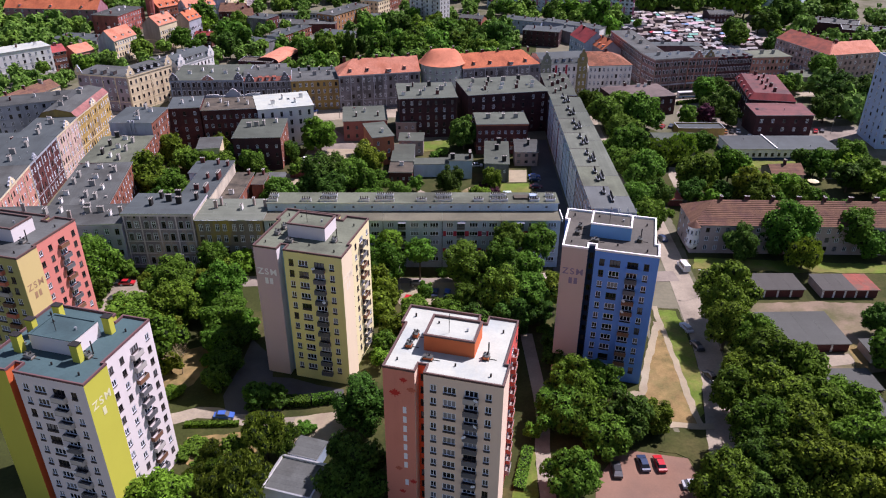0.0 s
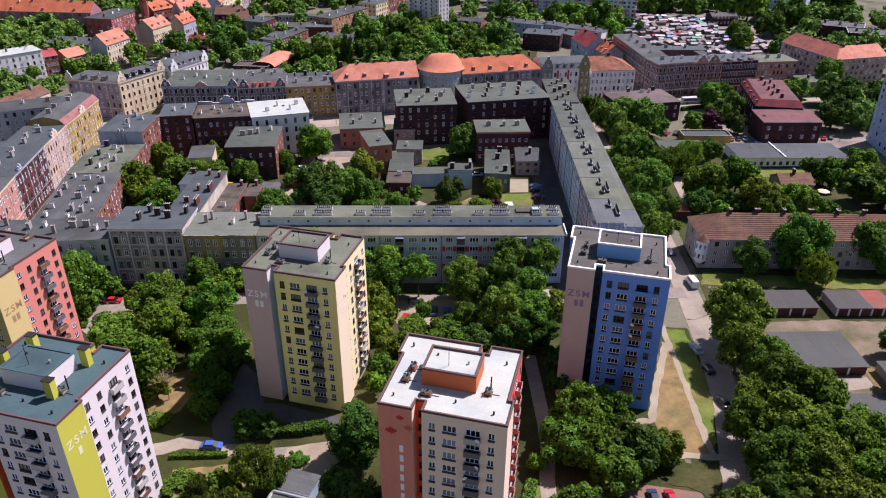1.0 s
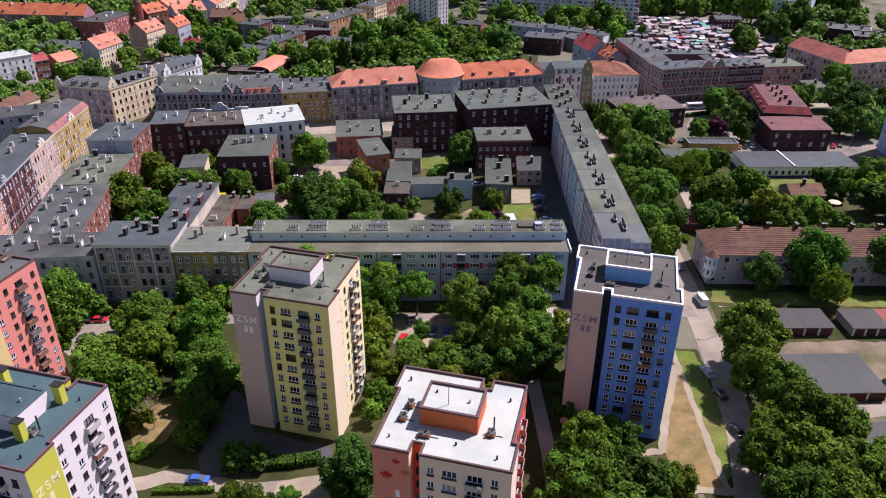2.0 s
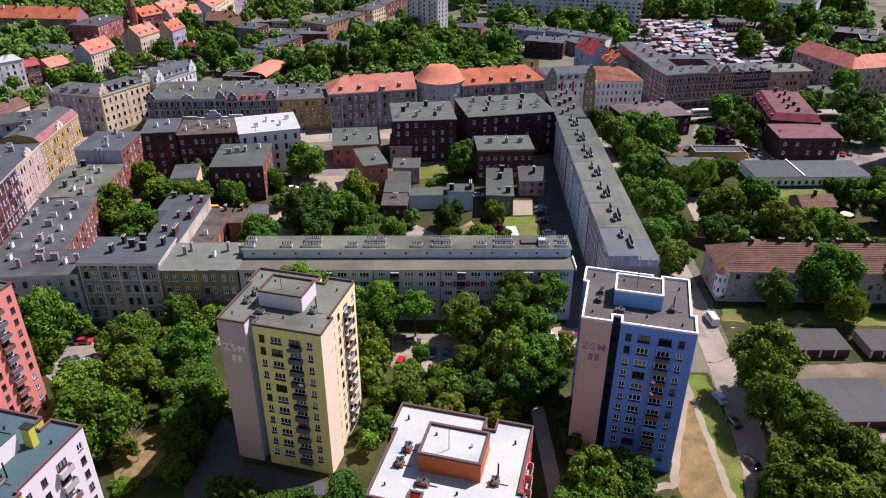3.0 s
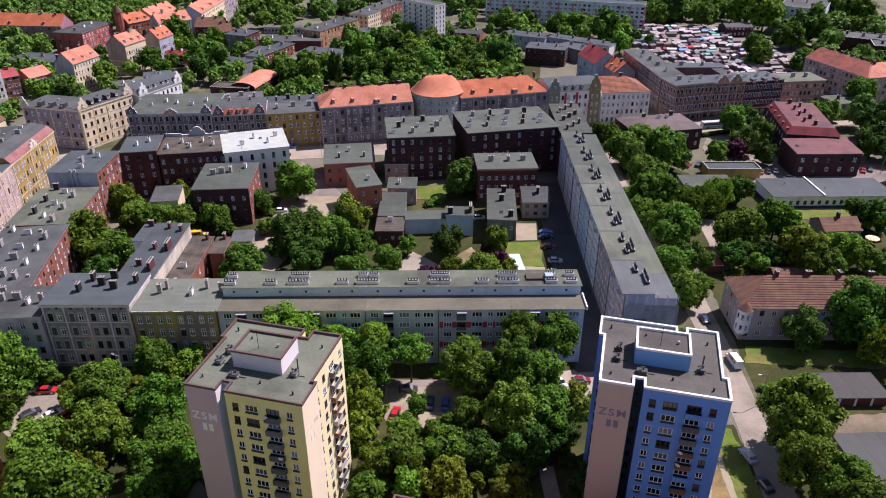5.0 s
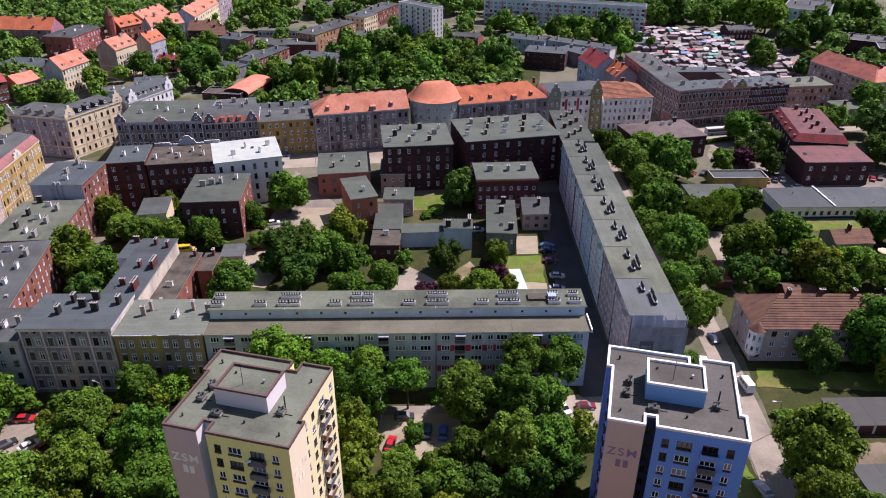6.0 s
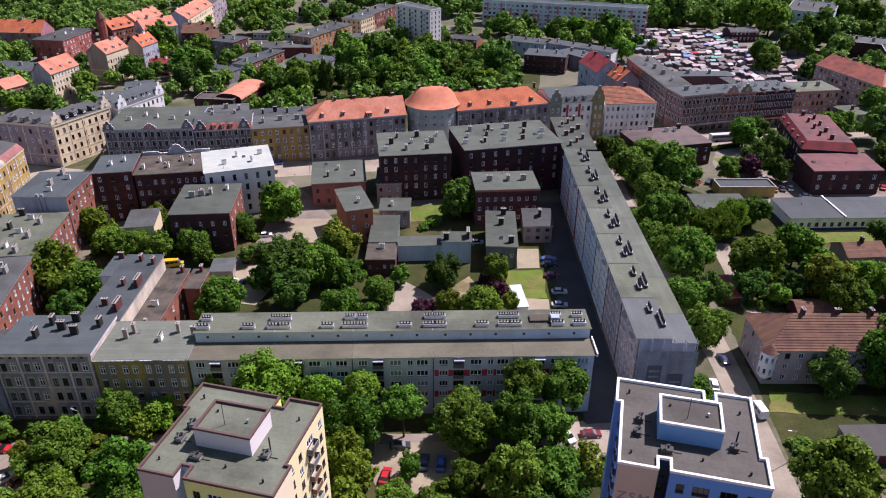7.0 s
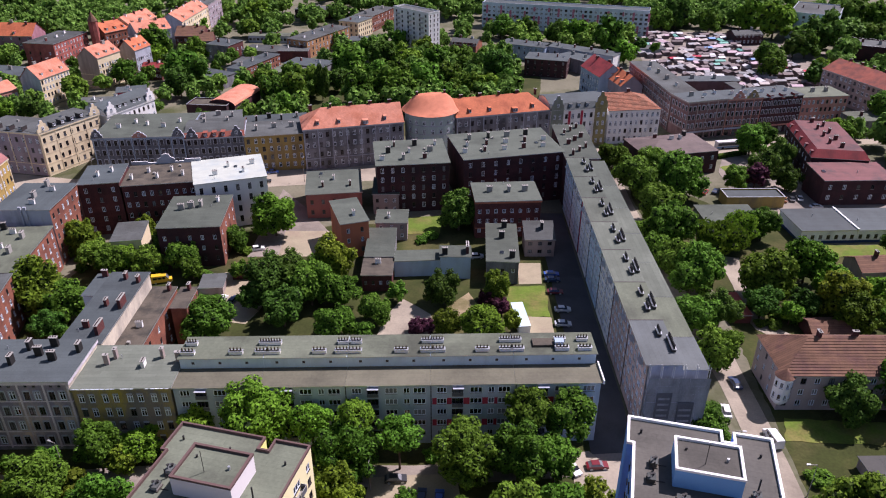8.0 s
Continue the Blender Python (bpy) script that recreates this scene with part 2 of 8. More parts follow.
M["beige"] = surf("dusty_beige_render", (0.34, 0.28, 0.26), 0.9, 0.18, 0.3, 5.0, 0.08, stain=(0.25, 0.2, 0.19), streak=0.4)
M["firewall"] = surf("weathered_pale_render", (0.56, 0.5, 0.4), 0.92, 0.25, 0.4, 4.0, 0.1, stain=(0.36, 0.32, 0.27), stain_at=0.5, streak=0.5)
M["greygreen"] = surf("grey_green_render", (0.24, 0.27, 0.22), 0.9, 0.2, 0.3, 5.0, stain=(0.17, 0.19, 0.16), streak=0.4)
M["ochreg"] = surf("olive_ochre_render", (0.3, 0.26, 0.12), 0.9, 0.2, 0.3, 5.0, stain=(0.2, 0.18, 0.1), streak=0.4)
M["netting"] = surf("grey_scaffold_netting", (0.3, 0.31, 0.32), 0.9, 0.3, 0.4, 5.0, stain=(0.2, 0.21, 0.215), stain_at=0.5, streak=0.4)
M["banner"] = surf("dark_banner_cloth", (0.11, 0.115, 0.125), 0.9, 0.2, 0.4, 4.0)
M["lilac"] = surf("dusty_lilac_render", (0.36, 0.3, 0.34), 0.9, 0.15, 0.3, 5.0, 0.08, stain=(0.28, 0.23, 0.25), streak=0.4)
M["crimson"] = surf("crimson_facade_panel", (0.42, 0.04, 0.07), 0.8, 0.1)
M["concrete"] = surf("concrete", (0.32, 0.31, 0.29), 0.9, 0.2, 0.4, 5.0, 0.1, stain=(0.22, 0.21, 0.2))
M["metal"] = surf("zinc_sheet", (0.5, 0.52, 0.54), 0.4, 0.15, 0.8, 5.0, 0.1, metal=0.6)
M["dark"] = surf("black_iron", (0.025, 0.024, 0.024), 0.6, 0.2)
M["asphalt"] = surf("asphalt", (0.075, 0.075, 0.078), 0.95, 0.25, 0.15, 3.0, 0.1, stain=(0.055, 0.055, 0.058))
M["paving"] = surf("dusty_concrete_paving", (0.24, 0.208, 0.175), 0.95, 0.3, 0.12, 2.0, 0.1, stain=(0.16, 0.14, 0.12))
M["drive_conc"] = surf("pale_worn_concrete", (0.31, 0.27, 0.21), 0.95, 0.3, 0.12, 2.0, 0.1, stain=(0.22, 0.19, 0.15), stain_at=0.56)
M["felt_l"] = surf("green_grey_roofing_felt", (0.125, 0.142, 0.115), 0.85, 0.22, 0.1, 2.0, 0.4, stain=(0.095, 0.11, 0.088), stain_at=0.52, strips=0.5)
M["felt_u"] = surf("taupe_roofing_felt", (0.1, 0.096, 0.084), 0.9, 0.3, 0.15, 2.2, stain=(0.074, 0.071, 0.062), stain_at=0.53, strips=0.3)
M["felt_b2"] = surf("pale_blue_grey_felt", (0.115, 0.131, 0.133), 0.85, 0.2, 0.1, 2.0, stain=(0.095, 0.108, 0.108), stain_at=0.53, strips=0.3)
M["felt_e"] = surf("dusty_beige_grey_felt", (0.142, 0.138, 0.099), 0.9, 0.28, 0.1, 2.0, 0.2, stain=(0.105, 0.102, 0.075), stain_at=0.53, strips=0.3)
M["felt_k"] = surf("dark_green_grey_felt", (0.088, 0.104, 0.085), 0.88, 0.32, 0.12, 2.2, 0.35, stain=(0.063, 0.075, 0.061), stain_at=0.52, strips=0.35)
M["pavers"] = surf("reddish_paving_blocks", (0.215, 0.128, 0.092), 0.95, 0.2, 0.12, 3.0, stain=(0.18, 0.115, 0.088))
M["sand"] = surf("bare_sandy_ground", (0.3, 0.235, 0.15), 1.0, 0.35, 0.15, 2.0, stain=(0.15, 0.13, 0.06), stain_at=0.5)
M["felt_m"] = surf("maroon_grey_roofing_felt", (0.07, 0.069, 0.064), 0.85, 0.2, 0.1, 2.0, 0.12, stain=(0.058, 0.059, 0.055), stain_at=0.52, strips=0.12)
M["felt_n"] = surf("worn_grey_garage_felt", (0.078, 0.084, 0.079), 0.85, 0.2, 0.1, 2.0, 0.1, stain=(0.066, 0.071, 0.066), stain_at=0.52, strips=0.12)
# Darkened for shade below trees and towers; lawn is the brighter, sunlit tone.
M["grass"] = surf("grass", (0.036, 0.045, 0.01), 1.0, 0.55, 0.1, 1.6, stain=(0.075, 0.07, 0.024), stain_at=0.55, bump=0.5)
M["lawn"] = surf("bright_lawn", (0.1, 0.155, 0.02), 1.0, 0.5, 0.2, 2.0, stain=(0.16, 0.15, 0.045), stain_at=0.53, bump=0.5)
M["dry"] = surf("dry_yellow_grass", (0.235, 0.165, 0.07), 1.0, 0.45, 0.35, 3.0, stain=(0.15, 0.125, 0.048), stain_at=0.52, bump=0.4)
M["dirt"] = surf("town_ground", (0.15, 0.143, 0.099), 1.0, 0.35, 0.06, 1.0, stain=(0.06, 0.07, 0.025), stain_at=0.56)
M["bark"] = surf("bark", (0.09, 0.065, 0.045), 0.95, 0.3, 1.0, 8.0)
M["leaf_b"] = leafage("green_leaves", (0.044, 0.096, 0.011), (0.13, 0.27, 0.03))
M["leaf_d"] = leafage("dark_leaves", (0.028, 0.065, 0.01), (0.086, 0.185, 0.027))
M["leaf_l"] = leafage("bright_leaves", (0.063, 0.13, 0.012), (0.182, 0.358, 0.033))
M["leaf_o"] = leafage("olive_leaves", (0.065, 0.093, 0.009), (0.182, 0.255, 0.024))
M["leaf_e"] = leafage("olive_green_leaves", (0.043, 0.08, 0.009), (0.134, 0.237, 0.023))
M["leaf_f"] = leafage("drooping_olive_leaves", (0.056, 0.09, 0.012), (0.172, 0.262, 0.03))
M["leaf_w"] = leafage("pale_willow_leaves", (0.1, 0.165, 0.016), (0.24, 0.375, 0.034))
# Leaves of the far woods: distance haze is mixed into both colours.
M["leaf_fb"] = leafage("hazed_blue_green_leaves", (0.074, 0.135, 0.025), (0.207, 0.369, 0.066))
M["leaf_fl"] = leafage("hazed_fresh_leaves", (0.09, 0.155, 0.024), (0.251, 0.424, 0.064))
M["leaf_p"] = leafage("purple_leaves", (0.058, 0.02, 0.033), (0.097, 0.035, 0.055))
# Near-black cores: the shade between leaf clumps is put into their colour.
M["core_b"] = surf("leaf_gap_shade", (0.009, 0.02, 0.004), 1.0, 0.4, 2.0, 9.0, 0.3)
M["core_p"] = surf("purple_leaf_gap_shade", (0.025, 0.01, 0.014), 1.0, 0.3, 1.0, 5.0)


# ---------------------------------------------------------------- mesh tools
class MB:
    """Collects faces with a material each, in plain lists."""

    def __init__(self):
        self.v, self.f, self.m, self.names = [], [], [], []

    def mi(self, mat):
        if mat not in self.names:
            self.names.append(mat)
        return self.names.index(mat)

    def face(self, pts, mat):
        k = len(self.v)
        self.v += [tuple(p) for p in pts]
        self.f.append(tuple(range(k, k + len(pts))))
        self.m.append(self.mi(mat))

    def box(self, x0, x1, y0, y1, z0, z1, mat, top=None, bottom=True):
        k = len(self.v)
        self.v += [(x0, y0, z0), (x1, y0, z0), (x1, y1, z0), (x0, y1, z0), (x0, y0, z1), (x1, y0, z1), (x1, y1, z1), (x0, y1, z1)]
        fs = [(0, 1, 5, 4), (1, 2, 6, 5), (2, 3, 7, 6), (3, 0, 4, 7), (4, 5, 6, 7)] + ([(3, 2, 1, 0)] if bottom else [])
        self.f += [tuple(k + i for i in q) for q in fs]
        self.m += [self.mi(mat)] * 4 + [self.mi(top or mat)] + ([self.mi(mat)] if bottom else [])

    def prism(self, poly, z0, z1, mat, top=None):
        n, k = len(poly), len(self.v)
        self.v += [(*p, z0) for p in poly] + [(*p, z1) for p in poly]
        for i in range(n):
            j = (i + 1) % n
            self.f.append((k + i, k + j, k + n + j, k + n + i))
            self.m.append(self.mi(mat))
        self.f.append(tuple(k + n + i for i in range(n)))
        self.m.append(self.mi(top or mat))
        self.f.append(tuple(k + i for i in reversed(range(n))))
        self.m.append(self.mi(mat))

    def tube(self, cx, cy, z0, z1, r0, r1, mat, n=8):
        a = [(math.cos(2 * math.pi * i / n), math.sin(2 * math.pi * i / n)) for i in range(n)]
        k = len(self.v)
        self.v += [(cx + r0 * c, cy + r0 * s, z0) for c, s in a] + [(cx + r1 * c, cy + r1 * s, z1) for c, s in a]
        for i in range(n):
            j = (i + 1) % n
            self.f.append((k + i, k + j, k + n + j, k + n + i))
            self.m.append(self.mi(mat))
        self.f.append(tuple(k + n + i for i in range(n)))
        self.m.append(self.mi(mat))

    def mesh(self, name):
        seen, keep, idx = {}, [], []
        for p in self.v:
            q = (round(p[0], 3), round(p[1], 3), round(p[2], 3))
            if q not in seen:
                seen[q] = len(keep)
                keep.append(p)
            idx.append(seen[q])
        faces, mats = [], []
        for f, m in zip(self.f, self.m):
            g = [idx[i] for i in f]
            if len(set(g)) == len(g):
                faces.append(g)
                mats.append(m)
        self.m = mats
        me = bpy.data.meshes.new(name)
        me.from_pydata(keep, [], faces)
        for n in self.names:
            me.materials.append(M[n])
        me.polygons.foreach_set("material_index", self.m)
        me.update()
        return me


def part(name, data, parent, at=None, label=""):
    """One mesh (an MB or mesh data) under its thing or part."""
    ob = new(name, data.mesh(name) if isinstance(data, MB) else data)
    ob.parent = parent
    if at is not None:
        ob.matrix_local = at
    return tagged(ob, label)


def thing(name, label, category, x, y, z=0.0, turn=0.0, group="", kind=""):
    ob = new(name)
    ob.matrix_basis = pose(x, y, z, 0, 0, turn)
    return tagged(ob, label, category, group, kind)


SIDES = "FRBL"
_win = {}


def window_mesh(w, h, style):
    """A window seen from outside: frame set back in its opening, panes behind it, sill below; one connected piece.
    x along the wall, -y outwards, z up from the sill. style: frame colour, then t transom, k deep dark box for the
    shadow under the sill, d dark sill, h moulded head."""
    key = (round(w, 2), round(h, 2), style)
    if key in _win:
        return _win[key]
    b = MB()
    fr = {"w": "white", "b": "sill", "r": "tile_r"}[style[0]]
    d0, d1, t = 0.03, 0.12, .095 if "k" in style or "d" in style else 0.11 if w > 0.8 else 0.085
    n = 1 if w < 0.8 else 2 if w < 1.7 else 3
    xs = [-w / 2, -w / 2 + t]
    for i in range(1, n):
        x = -w / 2 + w * i / n
        xs += [x - t * .55, x + t * .55]
    xs += [w / 2 - t, w / 2]
    zs = [0, t] + ([h * .66, h * .66 + t] if "t" in style else []) + [h - t, h]
    for a in range(len(xs) - 1):
        for c in range(len(zs) - 1):
            x0, x1, z0, z1 = xs[a], xs[a + 1], zs[c], zs[c + 1]
            if a % 2 and c % 2:
                b.face([(x0, d1, z0), (x1, d1, z0), (x1, d1, z1), (x0, d1, z1)], "pane")
                b.face([(x0, d0, z0), (x0, d1, z0), (x0, d1, z1), (x0, d0, z1)], fr)
                b.face([(x1, d1, z0), (x1, d0, z0), (x1, d0, z1), (x1, d1, z1)], fr)
                b.face([(x0, d0, z0), (x1, d0, z0), (x1, d1, z0), (x0, d1, z0)], fr)
                b.face([(x0, d1, z1), (x1, d1, z1), (x1, d0, z1), (x0, d0, z1)], fr)
            else:
                b.face([(x0, d0, z0), (x1, d0, z0), (x1, d0, z1), (x0, d0, z1)], fr)
    # The tall dark box paints the shadow band below the sill.
    if "k" in style:
        b.box(-w / 2, w / 2, -.14, d0, -.32, 0, "sill")
    else:
        b.box(-w / 2, w / 2, -.1, d0, -.1, 0, "sill" if "d" in style else "concrete")
    if "m" in style:
        e = .16
        for x0, x1, z0, z1 in ((-w / 2 - e, -w / 2, -.1, h + e), (w / 2, w / 2 + e, -.1, h + e), (-w / 2, w / 2, h, h + e)):
            b.box(x0, x1, -.07, d0, z0, z1, "greyl")
    if "h" in style:
        b.box(-w / 2, w / 2, -.2, d0, h, h + .3, "greyl")
    _win[key] = b.mesh("window")
    return _win[key]


def side_frame(s, L, D):
    """Origin, along and inward directions of a side of a rectangular footprint."""
    return {"F": ((0, 0), (1, 0), (0, 1), L), "R": ((L, 0), (0, 1), (-1, 0), D), "B": ((L, D), (-1, 0), (0, -1), L), "L": ((0, D), (0, -1), (1, 0), D)}[s]


def pierced(mb, o, a, n, z0, z1, length, holes, mat, reveal):
    """A wall face from o along a, with openings (u0, u1, z0, z1) and their reveals, n pointing inwards."""
    us = sorted({0.0, length, *(round(h[0], 3) for h in holes), *(round(h[1], 3) for h in holes)})
    zs = sorted({z0, z1, *(round(h[2], 3) for h in holes), *(round(h[3], 3) for h in holes)})

    def P(u, z, d=0.0):
        return (o[0] + a[0] * u + n[0] * d, o[1] + a[1] * u + n[1] * d, z)
    for iz in range(len(zs) - 1):
        zc = (zs[iz] + zs[iz + 1]) / 2
        run = None
        for iu in range(len(us) - 1):
            uc = (us[iu] + us[iu + 1]) / 2
            if any(h[0] < uc < h[1] and h[2] < zc < h[3] for h in holes):
                if run is not None:
                    mb.face([P(run, zs[iz]), P(us[iu], zs[iz]), P(us[iu], zs[iz + 1]), P(run, zs[iz + 1])], mat)
                run = None
            elif run is None:
                run = us[iu]
        if run is not None:
            mb.face([P(run, zs[iz]), P(length, zs[iz]), P(length, zs[iz + 1]), P(run, zs[iz + 1])], mat)
    e = 0.2
    for u0, u1, a0, a1 in holes:
        mb.face([P(u0, a0), P(u0, a0, e), P(u0, a1, e), P(u0, a1)], reveal)
        mb.face([P(u1, a0, e), P(u1, a0), P(u1, a1), P(u1, a1, e)], reveal)
        mb.face([P(u0, a1, e), P(u1, a1, e), P(u1, a1), P(u0, a1)], reveal)
        mb.face([P(u0, a0), P(u1, a0), P(u1, a0, e), P(u0, a0, e)], reveal)


def set_window(parent, o, a, u, z, w, h, style, name="window"):
    turn = math.degrees(math.atan2(a[1], a[0]))
    return part(name, window_mesh(w, h, style), parent, pose(o[0] + a[0] * u, o[1] + a[1] * u, z, 0, 0, turn))


def inset(poly, d):
    out = []
    n = len(poly)
    for i in range(n):
        p0, p1, p2 = (Vector(poly[k % n]) for k in (i - 1, i, i + 1))
        a, b = (p1 - p0).normalized(), (p2 - p1).normalized()
        out.append(tuple(p1 + d * (Vector((-a.y, a.x)) + Vector((-b.y, b.x)))))
    return out


def rim_band(poly, z0, z1, e, mat):
    """A moulding round a plan, standing e proud of it."""
    b = MB()
    o, i = inset(poly, -e), inset(poly, -.003)
    n = len(poly)
    for k in range(n):
        j = (k + 1) % n
        b.face([(*o[k], z0), (*o[j], z0), (*o[j], z1), (*o[k], z1)], mat)
        b.face([(*o[k], z1), (*o[j], z1), (*i[j], z1), (*i[k], z1)], mat)
        b.face([(*i[k], z0), (*i[j], z0), (*o[j], z0), (*o[k], z0)], mat)
    return b


_chim = {}


def chimney_mesh(kind):
    if kind in _chim:
        return _chim[kind]
    b = MB()
    col, w, d, h = {"k": ("brick", .6, 1.3, 1.7), "g": ("concrete", .8, 1.7, 1.8), "w": ("whitew", .65, 1.5, 1.4), "s": ("brick", .5, .6, 1.2),
                    "d": ("dark", .7, 1.5, 2.1), "r": ("tile_r", .8, 1.9, 1.9), "l": ("brick", .7, 3.2, 2.3), "t": ("beige", .6, .95, 2.3)}[kind]
    b.box(-w / 2, w / 2, -d / 2, d / 2, -.6, h, col)
    b.box(-w / 2 - .1, w / 2 + .1, -d / 2 - .1, d / 2 + .1, h, h + .12, "concrete")
    for i in range(max(1, int(d / .5))):
        y = -d / 2 + .25 + i * .5
        b.box(-.1, .1, y - .1, y + .1, h + .12, h + .32, "sill")
    _chim[kind] = b.mesh("chimney")
    return _chim[kind]


PLOTS = []


def block(name, label, A, B, D, h, wall="grey", roofm="felt", roof="flat", ridge=4.0, wins=None, category="house", eave=0.3, cornice="", chim=(), hips=(False, False), plinth="", side_wall=None, group="", band="", seams=0, seed=1, slope=0.0, gables=(), dormers=(), pilasters=0, courses=0, upper="", fascia="", lap=0.0):
    """A house on a rectangular plan: front from A to B (seen from outside, left to right), D deep.
    wins: per side (rows, columns, width, height, first sill, storey, style)."""
    L = math.dist(A, B)
    PLOTS.append((A, ((B[0] - A[0]) / L, (B[1] - A[1]) / L), L, D))
    turn = math.degrees(math.atan2(B[1] - A[1], B[0] - A[0]))
    top = thing(name, label, category, A[0], A[1], 0, turn, group)
    rng = random.Random(seed * 977 + int(L * 10))
    wm = MB()
    spots = []
    for s in SIDES:
        o, a, n, length = side_frame(s, L, D)
        holes = []
        for spec in (wins or {}).get(s, ()):
            rows, cols, w, hh, z0, dz, style = spec[:7]
            u0, u1 = spec[7] if len(spec) > 7 else (0, length)
            for r in range(rows):
                for c in range(cols):
                    u = u0 + (u1 - u0) * (c + .5) / cols
                    z = z0 + dz * r
                    holes.append((u - w / 2, u + w / 2, z, z + hh))
                    plain = style[0] == "w" and "k" not in style and "d" not in style
                    spots.append((o, a, u, z, w, hh, "b" + style[1:] if plain and rng.random() < .35 else style))
        wl = (side_wall or {}).get(s, wall)
        pierced(wm, o, a, n, -.3, h, length, holes, wl, wl)
    wm.face([(0.05, .05, h - .06), (L - .05, .05, h - .06), (L - .05, D - .05, h - .06), (.05, D - .05, h - .06)], "concrete")
    part("wall", wm, top)
    for o, a, u, z, w, hh, style in spots:
        set_window(top, o, a, u, z, w, hh, style)
    if plinth:
        part("plinth", rim_band([(0, 0), (L, 0), (L, D), (0, D)], -.2, .8, .05, plinth), top)
    if cornice:
        c = [(0, 0), (L, 0), (L, D), (0, D)]
        part("cornice", rim_band(c, h - .55, h - .03, .28, cornice), top)
        part("string_course", rim_band(c, h * .27, h * .27 + .22, .1, cornice), top)
    for i in range(pilasters):
        pm = MB()
        u = L * i / (pilasters - 1)
        u = min(max(u, .3), L - .3)
        pm.box(u - .17, u + .17, -.14, -.003, .6, h - .6, cornice or wall)
        part("pilaster", pm, top)
    for i in range(courses):
        z = wins["F"][0][4] - .45 + wins["F"][0][5] * i
        part("string_course", rim_band([(0, 0), (L, 0), (L, D), (0, D)], z, z + .2, .09, cornice if cornice == "stucco_l" else wall), top)
    if fascia:
        fm = MB()
        fm.box(.2, L - .2, -.22, -.003, 3.0, 3.65, fascia)
        part("shop_fascia", fm, top)
    rm = MB()
    e = eave
    if roof == "flat":
        x0, x1, y0, y1 = -e, L + e, -e, D + e
        k = [(x0, y0, h), (x1, y0, h), (x1, y1, h + slope), (x0, y1, h + slope)]
        u = [(p[0], p[1], p[2] + .22) for p in k]
        rm.face(u, roofm)
        rm.face(list(reversed(k)), "concrete")
        for i in range(4):
            j = (i + 1) % 4
            rm.face([k[i], k[j], u[j], u[i]], "metal" if i != 2 else roofm)
        if slope:
            rm.face([(0, D, h - .1), (0, D, h + slope), (0, 0, h)], wall)
            rm.face([(L, D, h - .1), (L, 0, h), (L, D, h + slope)], wall)
            rm.face([(L, D, h - .1), (L, D, h + slope), (0, D, h + slope), (0, D, h - .1)], wall)
        for i in range(seams):
            x = L * (i + 1) / (seams + 1)
            rm.face([(x - .12, y0, h + .235), (x + .12, y0, h + .235), (x + .12, y1, h + .235 + slope), (x - .12, y1, h + .235 + slope)], "felt_d")
    elif roof == "parapet":
        rm.face([(.0, .0, h + .02), (L, 0, h + .02), (L, D, h + .02), (0, D, h + .02)], roofm)
        for x0, x1, y0, y1 in ((-.1, L + .1, -.1, .25), (-.1, L + .1, D - .25, D + .1), (-.1, .25, .25, D - .25), (L - .25, L + .1, .25, D - .25)):
            rm.box(x0, x1, y0, y1, h - .05, h + .5, wall, "metal")
    elif roof == "skirt":
        lo = [(-e, -e), (L + e, -e), (L + e, D + e), (-e, D + e)]
        up = [(1.7, 1.7), (L - 1.7, 1.7), (L - 1.7, D - 1.7), (1.7, D - 1.7)]
        for i in range(4):
            j = (i + 1) % 4
            rm.face([(*lo[i], h), (*lo[j], h), (*up[j], h + ridge), (*up[i], h + ridge)], roofm)
            rm.face([(*lo[i], h - .15), (*lo[j], h - .15), (*lo[j], h), (*lo[i], h)], "metal")
        rm.face([(*p, h + ridge) for p in up], upper or roofm)
    elif roof in ("gable", "mansard"):
        hl = min(D * .5, L * .45) if hips[0] else 0
        hr = min(D * .5, L * .45) if hips[1] else 0
        r0, r1 = hl if hl else -e, L - hr if hr else L + e
        if roof == "gable":
            prof = [(-e, h), (D / 2, h + ridge), (D + e, h)]
        else:
            prof = [(-e, h), (1.6, h + ridge * .62), (D / 2, h + ridge), (D - 1.6, h + ridge * .62), (D + e, h)]
        mid = len(prof) // 2

        def xs(i):
            f = 1 - abs(i - mid) / mid if roof == "gable" else {0: 0, 1: .45, 2: 1, 3: .45, 4: 0}[i]
            return (-e + (r0 + e) * f, L + e + (r1 - L - e) * f)
        for i in range(len(prof) - 1):
            (ya, za), (yb, zb) = prof[i], prof[i + 1]
            p = [(xs(i)[0], ya, za), (xs(i)[1], ya, za), (xs(i + 1)[1], yb, zb), (xs(i + 1)[0], yb, zb)]
            if lap:
                k = max(2, int(math.hypot(yb - ya, zb - za) / lap))
                lower = (lambda j, f: tuple(p[j][c] + (p[3 - j][c] - p[j][c]) * f for c in range(3)))
                up = lap * .16 * (1 if i < mid else -1)
                for q in range(k):
                    f0, f1 = (q / k, (q + 1) / k) if i < mid else (1 - q / k, 1 - (q + 1) / k)
                    a0, b0, a1, b1 = lower(0, f0), lower(1, f0), lower(0, f1), lower(1, f1)
                    a0u, b0u = (a0[0], a0[1], a0[2] + abs(up)), (b0[0], b0[1], b0[2] + abs(up))
                    rm.face([a0u, b0u, b1, a1] if i < mid else [b0u, a0u, a1, b1], roofm)
                    rm.face([a0, b0, b0u, a0u] if i < mid else [b0, a0, a0u, b0u], roofm)
            else:
                rm.face(p, upper if upper and i in (1, 2) else roofm)
